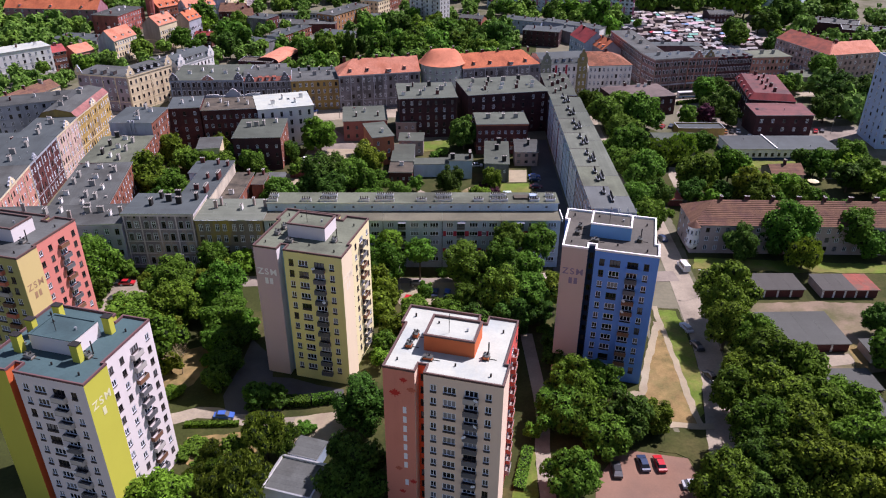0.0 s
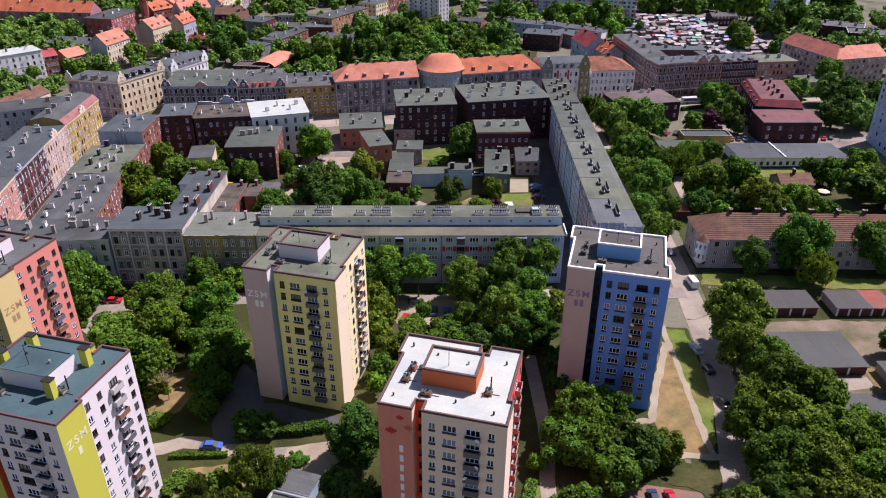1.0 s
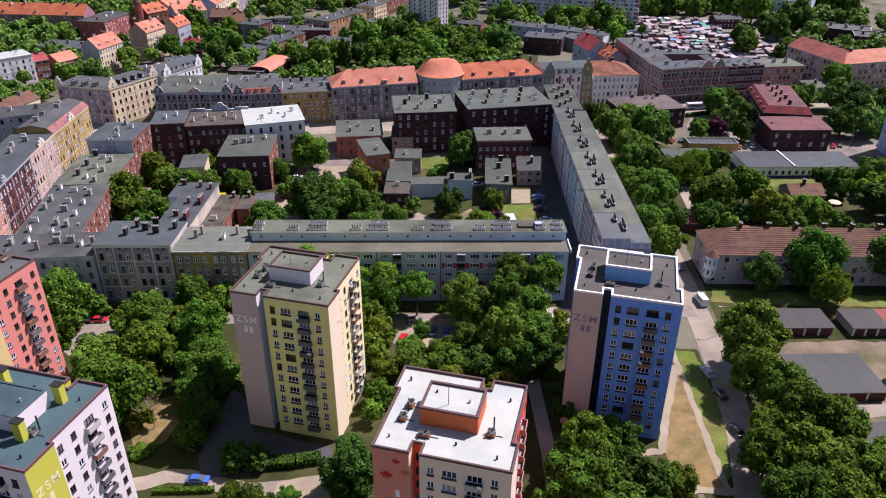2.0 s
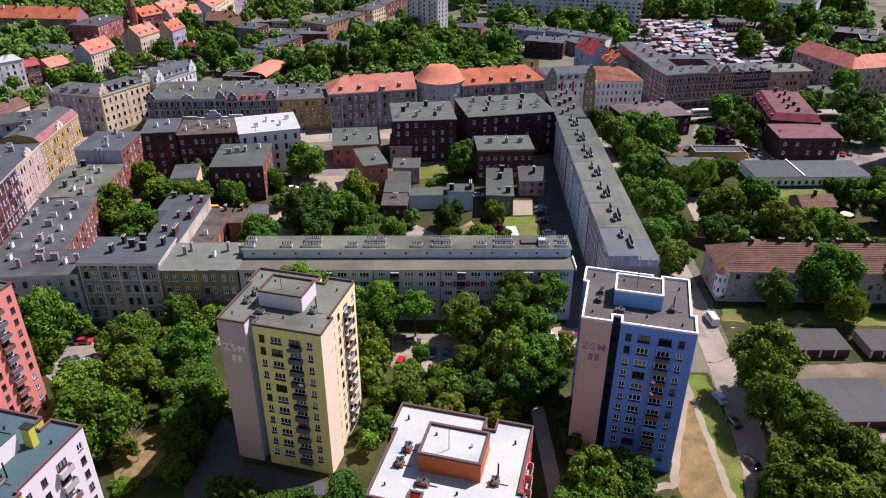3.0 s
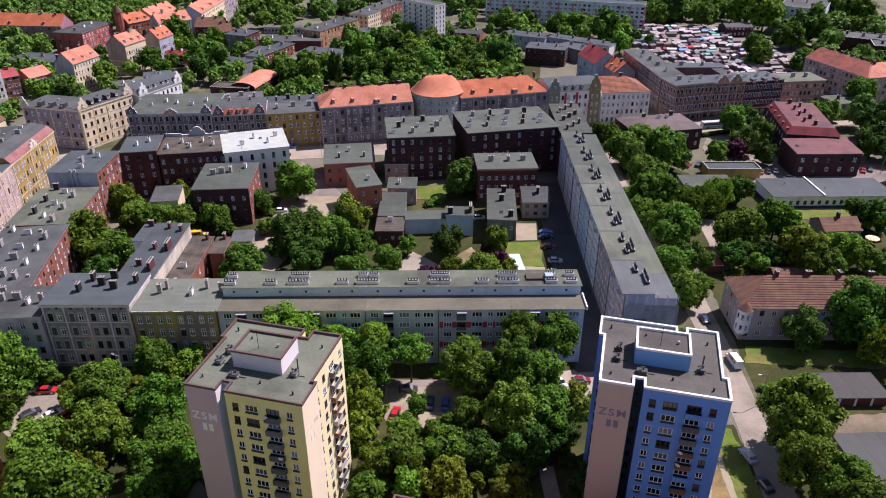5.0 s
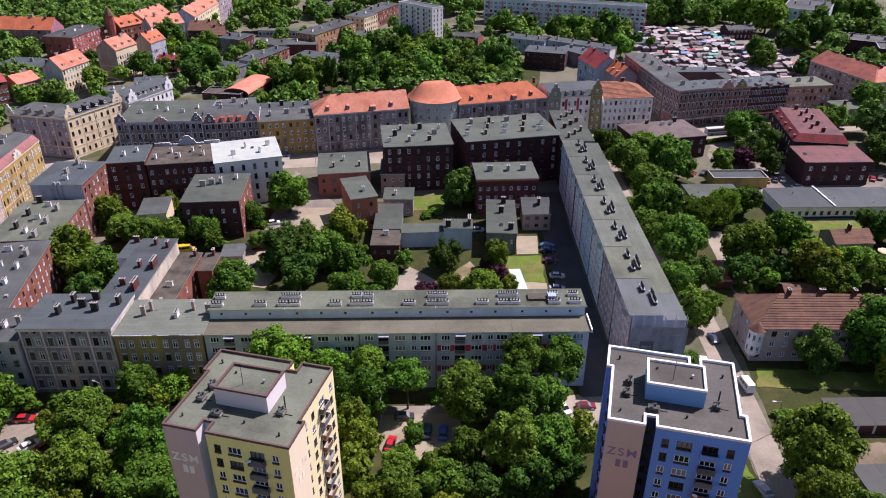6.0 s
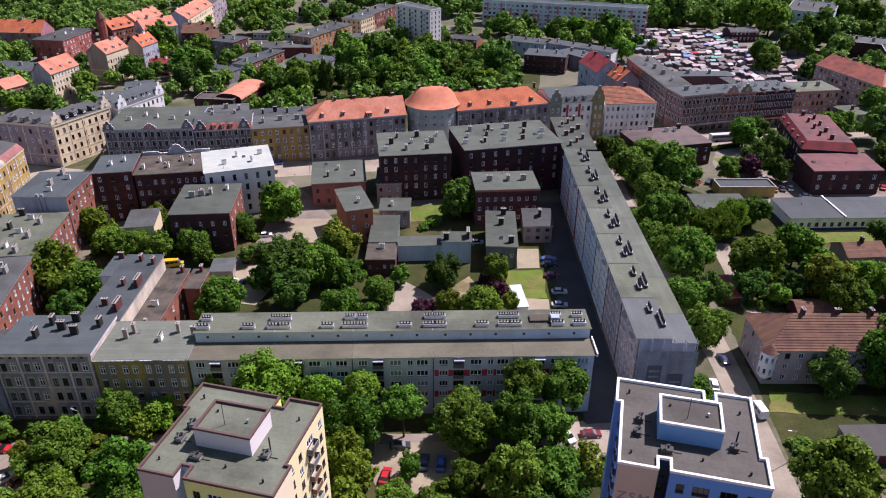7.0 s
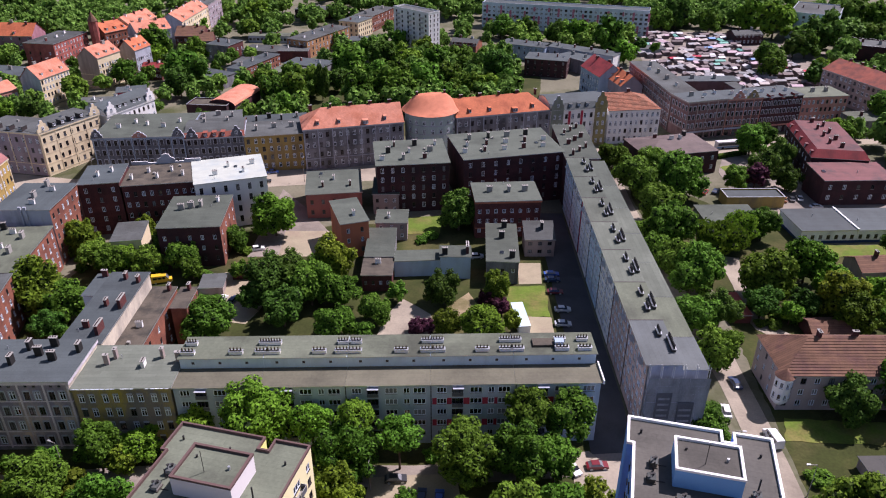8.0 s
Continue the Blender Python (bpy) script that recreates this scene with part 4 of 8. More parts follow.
def tower(label, ox, oy, paint, roofm, rim, pent, balc, marks, seed, stack="concrete", limes=(), side_balc=("bal_l", "bal_b", "bal_g"), turn=-10.2, group="tower blocks of the estate", lift_rim=""):
    """An eleven-storey block. paint: colour per wall of PLAN."""
    rng, drng = random.Random(seed), random.Random(seed + 40)
    top = thing("apartment_tower", label, "apartment tower", ox, oy, 0, turn, group)
    walls, shafts = {}, []
    cols = {4: [(1.6, 1.05), (4.3, 2.15), (7.9, 2.2), (10.7, 1.05)], 7: [(1.4, 1.05), (4.2, 1.05), (7.6, 2.0), (11.3, 1.05)], 15: [(1.4, 1.05), (5.2, 2.0), (8.6, 1.05), (11.3, 1.05)],
            2: [(.75, .8)]}
    if ox < -5:
        del cols[15]
    n = len(PLAN)
    for k in range(n):
        p, q = PLAN[k], PLAN[(k + 1) % n]
        L = math.dist(p, q)
        a = ((q[0] - p[0]) / L, (q[1] - p[1]) / L)
        inn = (-a[1], a[0])
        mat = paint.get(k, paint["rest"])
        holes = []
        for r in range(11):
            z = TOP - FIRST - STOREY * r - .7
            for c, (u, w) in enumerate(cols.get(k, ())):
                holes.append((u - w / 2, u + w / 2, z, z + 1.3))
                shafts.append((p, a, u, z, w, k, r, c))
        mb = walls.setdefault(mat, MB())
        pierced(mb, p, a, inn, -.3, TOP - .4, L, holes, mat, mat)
    for mat, mb in walls.items():
        part("wall", mb, top)
    for p, a, u, z, w, k, r, c in shafts:
        set_window(top, p, a, u, z, w, 1.3, "bd" if k == 2 else ("bk" if rng.random() < (.5 if r == 0 else .1) else "wk") if k in (4, 15) else ("bd" if rng.random() < .6 else "wd"))
        if c == 2 and k in (4, 7):
            t = math.degrees(math.atan2(a[1], a[0]))
            tray = part("balcony", balcony_mesh(2.5, rng.choice(balc if k == 4 else side_balc)), top, pose(p[0] + a[0] * u, p[1] + a[1] * u, z - .95, 0, 0, t))
            if drng.random() < (.3 if k == 4 else .06):
                part("satellite_dish", dish_mesh(), tray, pose(drng.choice((-.9, .9)), -1.1, 1.3, 12, 0, drng.uniform(-35, 35)))
    rf = MB()
    rf.face([(*p, TOP - .45) for p in inset(PLAN, .1)], roofm)
    part("roof", rf, top)
    part("parapet", coping(PLAN, TOP - .42, TOP, .22 if rim != "wh_rim" else .32, rim), top)
    px0, px1, py0, py1 = 5.7, 14.3, 6.2, 12.4
    box = [(px0, py0), (px1, py0), (px1, py1), (px0, py1)]
    lift = MB()
    for i in range(4):
        p, q = box[i], box[(i + 1) % 4]
        lift.face([(*p, TOP - .45), (*q, TOP - .45), (*q, TOP + 2.6), (*p, TOP + 2.6)], pent[i % len(pent)])
    part("lift_house", lift, top)
    lr = MB()
    lr.face([(*p, TOP + 2.45) for p in inset(box, .05)], roofm)
    part("lift_house_roof", lr, top)
    part("lift_house_coping", coping(box, TOP + 2.5, TOP + 2.85 if not lift_rim else TOP + 2.62, .3, lift_rim or rim), top)
    zr = TOP - .45
    for x, y, w, d, hh in ((3.3, 9.6, .8, 1.2, .8), (3.0, 6.6, .9, 1.1, .7), (7.0, 4.0, 1.5, .8, .6), (16.2, 6.6, .9, 1.0, .7)):
        v = MB()
        v.box(x - w / 2 - .15, x + w / 2 + .15, y - d / 2 - .15, y + d / 2 + .15, zr - .05, zr + .14, "felt_d")
        v.box(x - w / 2, x + w / 2, y - d / 2, y + d / 2, zr + .1, zr + hh, stack)
        v.box(x - w / 2 - .1, x + w / 2 + .1, y - d / 2 - .1, y + d / 2 + .1, zr + hh, zr + hh + .08, "felt")
        v.box(x + w / 2 + .1, x + w / 2 + 1.3, y - .05, y + .05, zr + .02, zr + .1, "dark")
        unit = part("vent_box", v, top)
        for k, (dx, dy) in enumerate(((.2, .25), (-.15, -.2))):
            c = MB()
            c.tube(x + dx, y + dy, zr + hh + .07, zr + hh + .45 + .25 * k, .13, .11, "metal" if k else "dark", 7)
            c.tube(x + dx, y + dy, zr + hh + .42 + .25 * k, zr + hh + .5 + .25 * k, .22, .2, "dark", 7)
            part("cowl", c, unit)
    for x, y, hh, rr in ((3.3, 8.4, 1.7, .1), (16.4, 7.6, 2.6, .12), (9.5, 8.2, 6.2, .05), (1.6, 15.5, .7, .16), (17.6, 14.5, .6, .16), (17.9, 2.2, .6, .16), (11.8, 3.4, .5, .16), (2.2, 2.6, .5, .14), (9.0, 15.2, .5, .16), (12.4, 9.4, 1.0, .2), (7.2, 10.4, .7, .16)):
        v = MB()
        z0 = zr + 2.9 if px_in(x, y) else zr
        v.tube(x, y, zr if not px_in(x, y) else TOP + 2.4, z0 + hh if not px_in(x, y) else TOP + 2.4 + hh * .6, rr, rr, "dark" if rr < .19 else "metal", 6)
        part("vent_pipe" if rr > .06 else "antenna", v, top)
    for x, y in limes:
        v = MB()
        v.box(x - .7, x + .7, y - .55, y + .55, zr - .05, zr + 3.3, "w_lime")
        v.box(x - .8, x + .8, y - .65, y + .65, zr + 3.3, zr + 3.45, "dark")
        part("chimney", v, top)
    for side, me, u, z in marks:
        p, q = PLAN[side], PLAN[(side + 1) % n]
        L = math.dist(p, q)
        a = ((q[0] - p[0]) / L, (q[1] - p[1]) / L)
        t = math.degrees(math.atan2(a[1], a[0]))
        ob = part("sign", me, top, pose(p[0] + a[0] * u + a[1] * .02, p[1] + a[1] * u - a[0] * .02, z, 0, 0, t) @ (pose(0, 0, 0, 90) if me.name.startswith("lettering") else Matrix()))
    return top


M["y_wall"] = surf("yellow_insulated_render", (0.86, 0.8, 0.33), 0.85, 0.08, 0.2, 6.0, stain=(0.78, 0.72, 0.29), stain_at=0.6, streak=0.3)
M["y_mauve"] = surf("mauve_render", (0.6, 0.46, 0.5), 0.85, 0.08, 0.2, 6.0, streak=0.3)
M["y_cream"] = surf("pale_apricot_render", (0.84, 0.73, 0.53), 0.85, 0.06, 0.2, 6.0, streak=0.3)
M["y_side"] = surf("pale_yellow_render", (0.84, 0.77, 0.46), 0.85, 0.06, 0.2, 6.0, streak=0.3)
M["teal"] = surf("teal_render", (0.38, 0.55, 0.6), 0.85, 0.1, 0.2, 6.0)
M["b_wall"] = surf("bright_blue_render", (0.15, 0.34, 0.82), 0.85, 0.07, 0.2, 6.0, stain=(0.1, 0.23, 0.6), stain_at=0.6, streak=0.3)
M["b_tan"] = surf("taupe_render", (0.58, 0.49, 0.43), 0.85, 0.06, 0.2, 6.0, streak=0.3)
# Much darker than b_wall; covers the blue tower's notch and the school plinths.
M["b_deep"] = surf("very_dark_blue", (0.03, 0.06, 0.13), 0.85, 0.1, 0.2, 6.0)
M["b_pent"] = surf("sky_blue_render", (0.16, 0.36, 0.66), 0.8, 0.06, 0.2, 6.0)
M["r_wall"] = surf("pale_beige_render", (0.84, 0.67, 0.53), 0.85, 0.06, 0.2, 6.0, streak=0.3)
M["r_pink"] = surf("salmon_render", (0.72, 0.27, 0.19), 0.85, 0.08, 0.2, 6.0, stain=(0.63, 0.22, 0.155), stain_at=0.6, streak=0.3)
M["r_red"] = surf("vermilion_render", (0.82, 0.12, 0.04), 0.8, 0.08, 0.2, 6.0)
M["r_side"] = surf("coral_red_render", (0.7, 0.12, 0.1), 0.8, 0.06, 0.2, 6.0)
M["r_or"] = surf("orange_red_render", (0.62, 0.15, 0.05), 0.8, 0.06, 0.2, 6.0)
M["w_wall"] = surf("white_tower_render", (0.75, 0.705, 0.715), 0.85, 0.05, 0.2, 6.0, streak=0.3)
M["w_lime"] = surf("lime_green_render", (0.52, 0.52, 0.07), 0.8, 0.05, 0.2, 6.0)
M["w_rim"] = surf("maroon_coping", (0.14, 0.075, 0.08), 0.7, 0.1)
M["br_rim"] = surf("brown_coping", (0.115, 0.07, 0.065), 0.7, 0.12)
M["wh_rim"] = surf("white_coping", (0.82, 0.82, 0.82), 0.6, 0.04)
M["p_wall"] = surf("pink_tower_render", (0.7, 0.25, 0.21), 0.85, 0.06, 0.2, 6.0, streak=0.3)
M["p_cream"] = surf("primrose_render", (0.66, 0.53, 0.24), 0.85, 0.05, 0.2, 6.0, streak=0.3)
M["p_green"] = surf("yellow_green_render", (0.45, 0.42, 0.16), 0.85, 0.05, 0.2, 6.0, streak=0.3)
M["bal_g"] = surf("grey_balcony_sheet", (0.12, 0.125, 0.14), 0.7, 0.15, rnd=0.4)
M["bal_r"] = surf("coral_balcony_sheet", (0.55, 0.17, 0.12), 0.7, 0.1, rnd=0.2)
M["bal_l"] = surf("pale_balcony_sheet", (0.48, 0.46, 0.44), 0.7, 0.1, rnd=0.3)
M["bal_b"] = surf("brown_balcony_sheet", (0.2, 0.1, 0.06), 0.7, 0.1, rnd=0.3)
M["bal_n"] = surf("green_balcony_sheet", (0.16, 0.26, 0.08), 0.7, 0.1, rnd=0.3)
M["mark_l"] = surf("faded_white_lettering", (0.88, 0.88, 0.92), 0.8, 0.05)
M["mark_f"] = surf("very_faded_cream_lettering", (0.86, 0.79, 0.64), 0.8, 0.05)
M["mark_v"] = surf("violet_grey_lettering", (0.26, 0.23, 0.33), 0.8, 0.1)
M["mark_t"] = surf("tan_lettering", (0.4, 0.25, 0.15), 0.8, 0.1)
M["mark_w"] = surf("pale_yellow_lettering", (0.72, 0.72, 0.45), 0.8, 0.1)
M["mark_r"] = surf("red_leaf_paint", (0.55, 0.04, 0.03), 0.8, 0.1)
M["mark_o"] = surf("faded_orange_leaf_paint", (0.55, 0.14, 0.08), 0.8, 0.1)


def zsm(mat):
    return lettering("ZSM", 2.1, mat, 1.25)


def digits(n, mat):
    return bars([1] * n, .75, 1.5, .35, mat).mesh("number_bars")


# Notch wall 1 is white: the sunlight on that cheek is put into its colour.
tower("eleven-storey yellow and mauve tower block with grey balconies", -45.9, 172.4,
      {0: "y_mauve", 1: "w_wall", 2: "teal", 3: "teal", 4: "y_wall", 5: "y_cream", 6: "y_cream", 7: "y_side", "rest": "y_wall"}, "felt_g", "br_rim", ("w_wall", "w_wall"),
      ("bal_g", "bal_l", "bal_g", "bal_g"), [(0, zsm("mark_l"), 2.7, 26.2), (0, digits(2, "mark_l"), 2.9, 23.9), (5, zsm("mark_f"), 2.8, 26.2), (5, digits(2, "mark_f"), 2.8, 23.9)], 3)
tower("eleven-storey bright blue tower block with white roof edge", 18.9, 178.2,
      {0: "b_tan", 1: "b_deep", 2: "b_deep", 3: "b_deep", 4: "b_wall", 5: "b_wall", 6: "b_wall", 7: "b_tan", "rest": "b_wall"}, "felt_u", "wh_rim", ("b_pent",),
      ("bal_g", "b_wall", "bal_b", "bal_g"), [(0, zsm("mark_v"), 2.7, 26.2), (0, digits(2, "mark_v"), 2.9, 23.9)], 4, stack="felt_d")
leafs = [(0, leaf_mark(.75, "mark_r").mesh("leaf_mark"), 3.5, 30.6), (0, leaf_mark(.85, "mark_o").mesh("leaf_mark"), 4.8, 28.8), (0, leaf_mark(1.1, "mark_r").mesh("leaf_mark"), 2.0, 27.7),
         (0, leaf_mark(.75, "mark_o").mesh("leaf_mark"), 2.3, 11.0), (0, leaf_mark(.75, "mark_r").mesh("leaf_mark"), 4.9, 8.4), (0, leaf_mark(.7, "mark_r").mesh("leaf_mark"), 2.9, 5.6)]
for i in range(7):
    leafs.append((0, bars([1], .62, 1.35, 0, "mark_l").mesh("letter_bar"), 3.6, 23.8 - 2.05 * i))
leafs.append((0, bars([1], .62, 1.35, 0, "mark_l").mesh("number_bar"), 3.7, 7.4))
tower("eleven-storey beige and salmon tower block with red side", -12.6, 134.4,
      {0: "r_pink", 1: "r_wall", 2: "r_red", 3: "r_red", 4: "r_wall", 5: "r_wall", 6: "r_side", 7: "r_side", "rest": "r_pink"}, "felt_w", "br_rim", ("r_or",),
      ("bal_g", "bal_g", "bal_l"), leafs, 5, stack="r_or", side_balc=("bal_r", "bal_r", "bal_l"))
tower("eleven-storey white and lime tower block with teal roof", -77.6, 129.2,
      {0: "w_lime", 1: "r_or", 2: "r_or", 3: "r_or", 4: "w_wall", 5: "w_lime", 6: "w_wall", 7: "w_wall", "rest": "w_lime"}, "felt_t", "w_rim", ("w_wall",),
      ("bal_g", "bal_l", "bal_l", "bal_l", "bal_n"), [(5, zsm("mark_w"), 2.8, 27.0), (5, digits(1, "mark_w"), 2.8, 24.7)], 6, lift_rim="felt_t", side_balc=("bal_l", "bal_l", "bal_b", "bal_g"), limes=[(15.4, 5.4), (15.2, 13.6), (4.6, 14.4), (3.2, 9.6), (4.2, 5.2)])
tower("eleven-storey pink and primrose tower block", -111.2, 166.1,
      {0: "p_green", 4: "p_green", 5: "p_cream", 6: "p_wall", 7: "p_wall", "rest": "p_green"}, "felt", "br_rim", ("w_wall",),
      ("bal_r", "bal_l", "bal_b"), [(5, zsm("mark_t"), 2.8, 24.5), (5, digits(2, "mark_t"), 2.8, 22.2)], 7)

M["house_beige"] = surf("grey_beige_render", (0.47, 0.39, 0.37), 0.9, 0.12, 0.3, 5.0, stain=(0.38, 0.31, 0.29), streak=0.4)


# ---------------------------------------------------------------- slab blocks and tenements
T = ("wt",)
block("tenement", "ornate grey four-storey tenement with deep cornice", (-97.9, 215.3), (-78.3, 216.8), 13.3, 17.0, "ornate", "felt_b", wins={"F": tuple(w for u in (2.6, 7.4, 12.2, 17.0) for w in ((4, 1, 1.15, 2.1, 1.4, 3.75, "bthm", (u - 2.0, u)), (4, 1, 1.15, 2.1, 1.4, 3.75, "wthm", (u, u + 2.0)), (1, 2, .6, .7, 15.75, 1, "b", (u - 1.6, u + 1.6))))}, cornice="stucco_l", courses=4, pilasters=5, chim=[(.33, .42, "d"), (.4, .78, "d"), (.54, .62, "d"), (.63, .85, "d"), (.71, .5, "d"), (.92, .72, "d")], plinth="grey", side_wall={"R": "firewall"})
block("tenement", "pale grey tenement with flat felt roof", (-137, 208), (-98.1, 214.3), 13, 14.4, "lavender", "felt", wins={"F": ((4, 14, 1.1, 1.8, 1.3, 3.3, "wthm"),)}, cornice="lavender", courses=4, chim=[(.1 + .085 * i + .025 * math.sin(5.7 * i), .35 + .17 * (i % 3) + .09 * math.sin(3.7 * i), "gwtg"[i % 4]) for i in range(11)])
mt = block("tenement", "peeling mustard tenement with rough felt roof", (-78.0, 216.9), (-59.4, 218.6), 13.5, 15.2, "mustard", "felt_l", wins={"F": tuple((4, 2, 1.1, 1.9, 1.3, 3.5, "wth", (u - 2, u + 2)) for u in (2.4, 7.0, 11.7, 16.3))}, cornice="mustard", courses=4, chim=[(.22, .55, "t"), (.28, .7, "t"), (.62, .5, "w"), (.78, .7, "t"), (.97, .6, "t")])
frg = random.Random(6)
for k in range(20):
    if frg.random() < .8:
        fl = MB()
        fl.box(.94 * k, .94 * k + frg.uniform(.5, .85), -.42, -.305, 15.24, 15.36, "white")
        part("eave_flashing", fl, mt, label="broken white eave flashing")
block("rear_wing", "narrow rear wing with bluish felt roof and pale firewall", (-88.0, 230.6), (-79.3, 231.2), 29, 15.3, "whitew", "felt_b", side_wall={"R": "firewall"}, chim=[(.4, .2, "k"), (.8, .15, "l"), (.5, .5, "k"), (.9, .5, "l"), (.5, .9, "k"), (.9, .85, "k")])
block("rear_wing", "short rear wing with bluish felt roof", (-92.4, 249.2), (-88.3, 249.5), 9.4, 15.25, "whitew", "felt_b", chim=[(.5, .9, "k")])
block("rear_wing", "low brick wing with worn dark roof", (-79.1, 232.0), (-73.5, 232.4), 28.5, 11, "brick", "felt_d", side_wall={"R": "brick_o"}, wins={"R": ((3, 5, 1.0, 1.5, 1.3, 3.2, "w"),)}, chim=[(.5, .4, "w"), (.8, .95, "k")])
block("rear_wing", "brick stub with worn dark roof", (-73.5, 252.0), (-69.8, 252.3), 8.9, 10.9, "brick_o", "felt_d", chim=[(.6, .9, "k")])
block("brick_tenement", "brick tenement with chimney rows on a grey roof", (-107.1, 222.7), (-116.2, 259.7), 16.5, 13.8, "brick_o", "felt", wins={"F": ((4, 12, 1.0, 1.6, 1.4, 3.15, "w"),)}, chim=[(.06 + .062 * i + .022 * math.sin(7.3 * i), .3 + .22 * (i % 3) + .1 * math.sin(4.1 * i), "gwwg"[i % 4]) for i in range(15)])
block("brick_tenement", "lower brick tenement with grey felt roof", (-116.7, 261.5), (-120.8, 286.5), 17.5, 13.2, "brick_o", "felt_g", wins={"F": ((4, 8, 1.0, 1.6, 1.3, 3.0, "w"),)}, chim=[(.08 + .11 * i, .3 + .2 * (i % 3), "gwd"[i % 3]) for i in range(9)])
tb = block("brick_tenement", "tall brick tenement with bluish felt roof", (-121.4, 288.0), (-122.8, 306.0), 15.5, 17.6, "brick_o", "felt_b", side_wall={"L": "greyl"}, wins={"F": ((5, 6, 1.0, 1.6, 1.5, 3.2, "w"),)}, chim=[(.2, .4, "w"), (.45, .5, "g"), (.7, .3, "w"), (.9, .5, "g")])
for y in (6.2, 7.6):
    fl = MB()
    fl.box(-.45, -.004, y, y + .8, 7.5, 18.6, "greyl")
    part("flue", fl, tb)
block("brick_tenement", "brick corner tenement with bluish felt roof", (-123, 306.3), (-111.6, 309.2), 15, 17.0, "brick", "felt_b", wins={"F": ((5, 3, 1.0, 1.6, 1.3, 3.2, "w"),)}, chim=[(.4, .4, "w"), (.7, .6, "w")])
sp = block("brick_tenement", "dark brick tenement with stepped parapet", (-111.1, 309.4), (-90.0, 314.6), 16.5, 15.6, "brick", "felt_d", wins={"F": ((4, 9, 1.0, 1.6, 1.5, 3.5, "w"),)}, chim=[(.1, .3, "w"), (.3, .6, "w"), (.45, .3, "w"), (.62, .6, "w"), (.8, .35, "w")])
fl = MB()
SCROLL = [(0, 0), (0, 1.3), (5, 1.3), (5.3, .7), (8, .7), (8.4, 1.9), (9.3, 2.3), (9.8, 3.2), (10.9, 3.5), (12, 3.2), (12.5, 2.3), (13.4, 1.9), (13.8, .7), (16.4, .7), (16.7, 1.3), (21.7, 1.3), (21.7, 0)]
fl.face([(x, 16.45, 15.7 + z) for x, z in SCROLL], "greyl")
fl.face([(x, 16.8, 15.7 + z) for x, z in reversed(SCROLL)], "greyl")
for (xa, za), (xb, zb) in zip(SCROLL, SCROLL[1:] + SCROLL[:1]):
    fl.face([(xa, 16.45, 15.7 + za), (xa, 16.8, 15.7 + za), (xb, 16.8, 15.7 + zb), (xb, 16.45, 15.7 + zb)], "whitew")
part("parapet", fl, sp)
block("white_roofed_house", "white house with a bright white roof coating", (-89.2, 311.6), (-69.1, 319.8), 19.5, 15.8, "whitew", "felt_w", wins={"F": ((4, 6, 1.0, 2.0, 1.6, 3.6, "bt"),)}, side_wall={"R": "brick_o"}, chim=[(.3, .3, "w"), (.5, .6, "w"), (.7, .3, "w"), (.85, .6, "w")])
block("brick_outbuilding", "deep brick rear house with grey roof", (-92.0, 288.5), (-74.8, 291.0), 21, 12.6, "brick_d", "felt_k", side_wall={"R": "brick_o"}, wins={"F": ((3, 5, .9, 1.4, 2.0, 3.3, "w"),), "R": ((3, 4, .9, 1.3, 2.5, 3.2, "w"),)}, chim=[(.25, .55, "g"), (.4, .6, "g"), (.55, .65, "g"), (.8, .8, "w")])
block("pink_house", "low pink house with grey felt roof", (-58, 322.7), (-40.5, 326.2), 19, 8.4, "redw", "felt_k", wins={"F": ((2, 5, 1.0, 1.5, 1.4, 3.6, "b"),), "L": ((2, 3, 1, 1.5, 1.4, 3.6, "b"),)}, chim=[(.3, .3, "k"), (.5, .6, "w"), (.8, .3, "k")])
block("orange_house", "narrow orange house with grey roof", (-41.5, 297), (-34, 300.1), 16.5, 11.3, "orangew", "felt_k", chim=[(.6, .3, "w")], wins={"F": ((3, 2, .9, 1.4, 1.8, 3.2, "w"),), "R": ((3, 4, .9, 1.4, 1.8, 3.2, "w"),)})
block("outbuilding", "beige outbuilding with grey roof", (-37.1, 327.5), (-28.8, 328.4), 14, 7, "beige", "felt_k", chim=[(.4, .3, "w"), (.7, .5, "w")], wins={"F": ((2, 3, .9, 1.3, 1.3, 2.9, "w"),)})
block("outbuilding", "small rear house with grey roof", (-33.5, 309.2), (-24, 309.9), 9, 6, "beige", "felt_k", chim=[(.4, .4, "w")], wins={"F": ((2, 3, .9, 1.3, 1.2, 2.7, "w"),)})
block("outbuilding", "shed with pale sheet roof", (-33.7, 289.2), (-25.6, 289.8), 17.5, 5.4, "grey", "felt_k", eave=.2, wins={"F": ((1, 2, 1.1, 1.0, 2.4, 2.6, "b"),)})
block("outbuilding", "small brick house with dark roof", (-33.0, 279.7), (-24.9, 280.3), 9, 5, "brick", "felt_d", wins={"F": ((1, 4, .8, 1.1, 2.2, 2.5, "w"),)}, chim=[(.5, .7, "w")])
block("outbuilding", "long pale blue wall building", (-25.2, 287.9), (-12.5, 289.6), 5.7, 5, "paleblue", "felt_k")
block("outbuilding", "pale blue building with chimney wall", (-12.3, 287.9), (-3.9, 288.4), 6, 7, "paleblue", "felt_k", side_wall={"R": "brick"}, chim=[(.15, .2, "d"), (.9, .5, "l")])
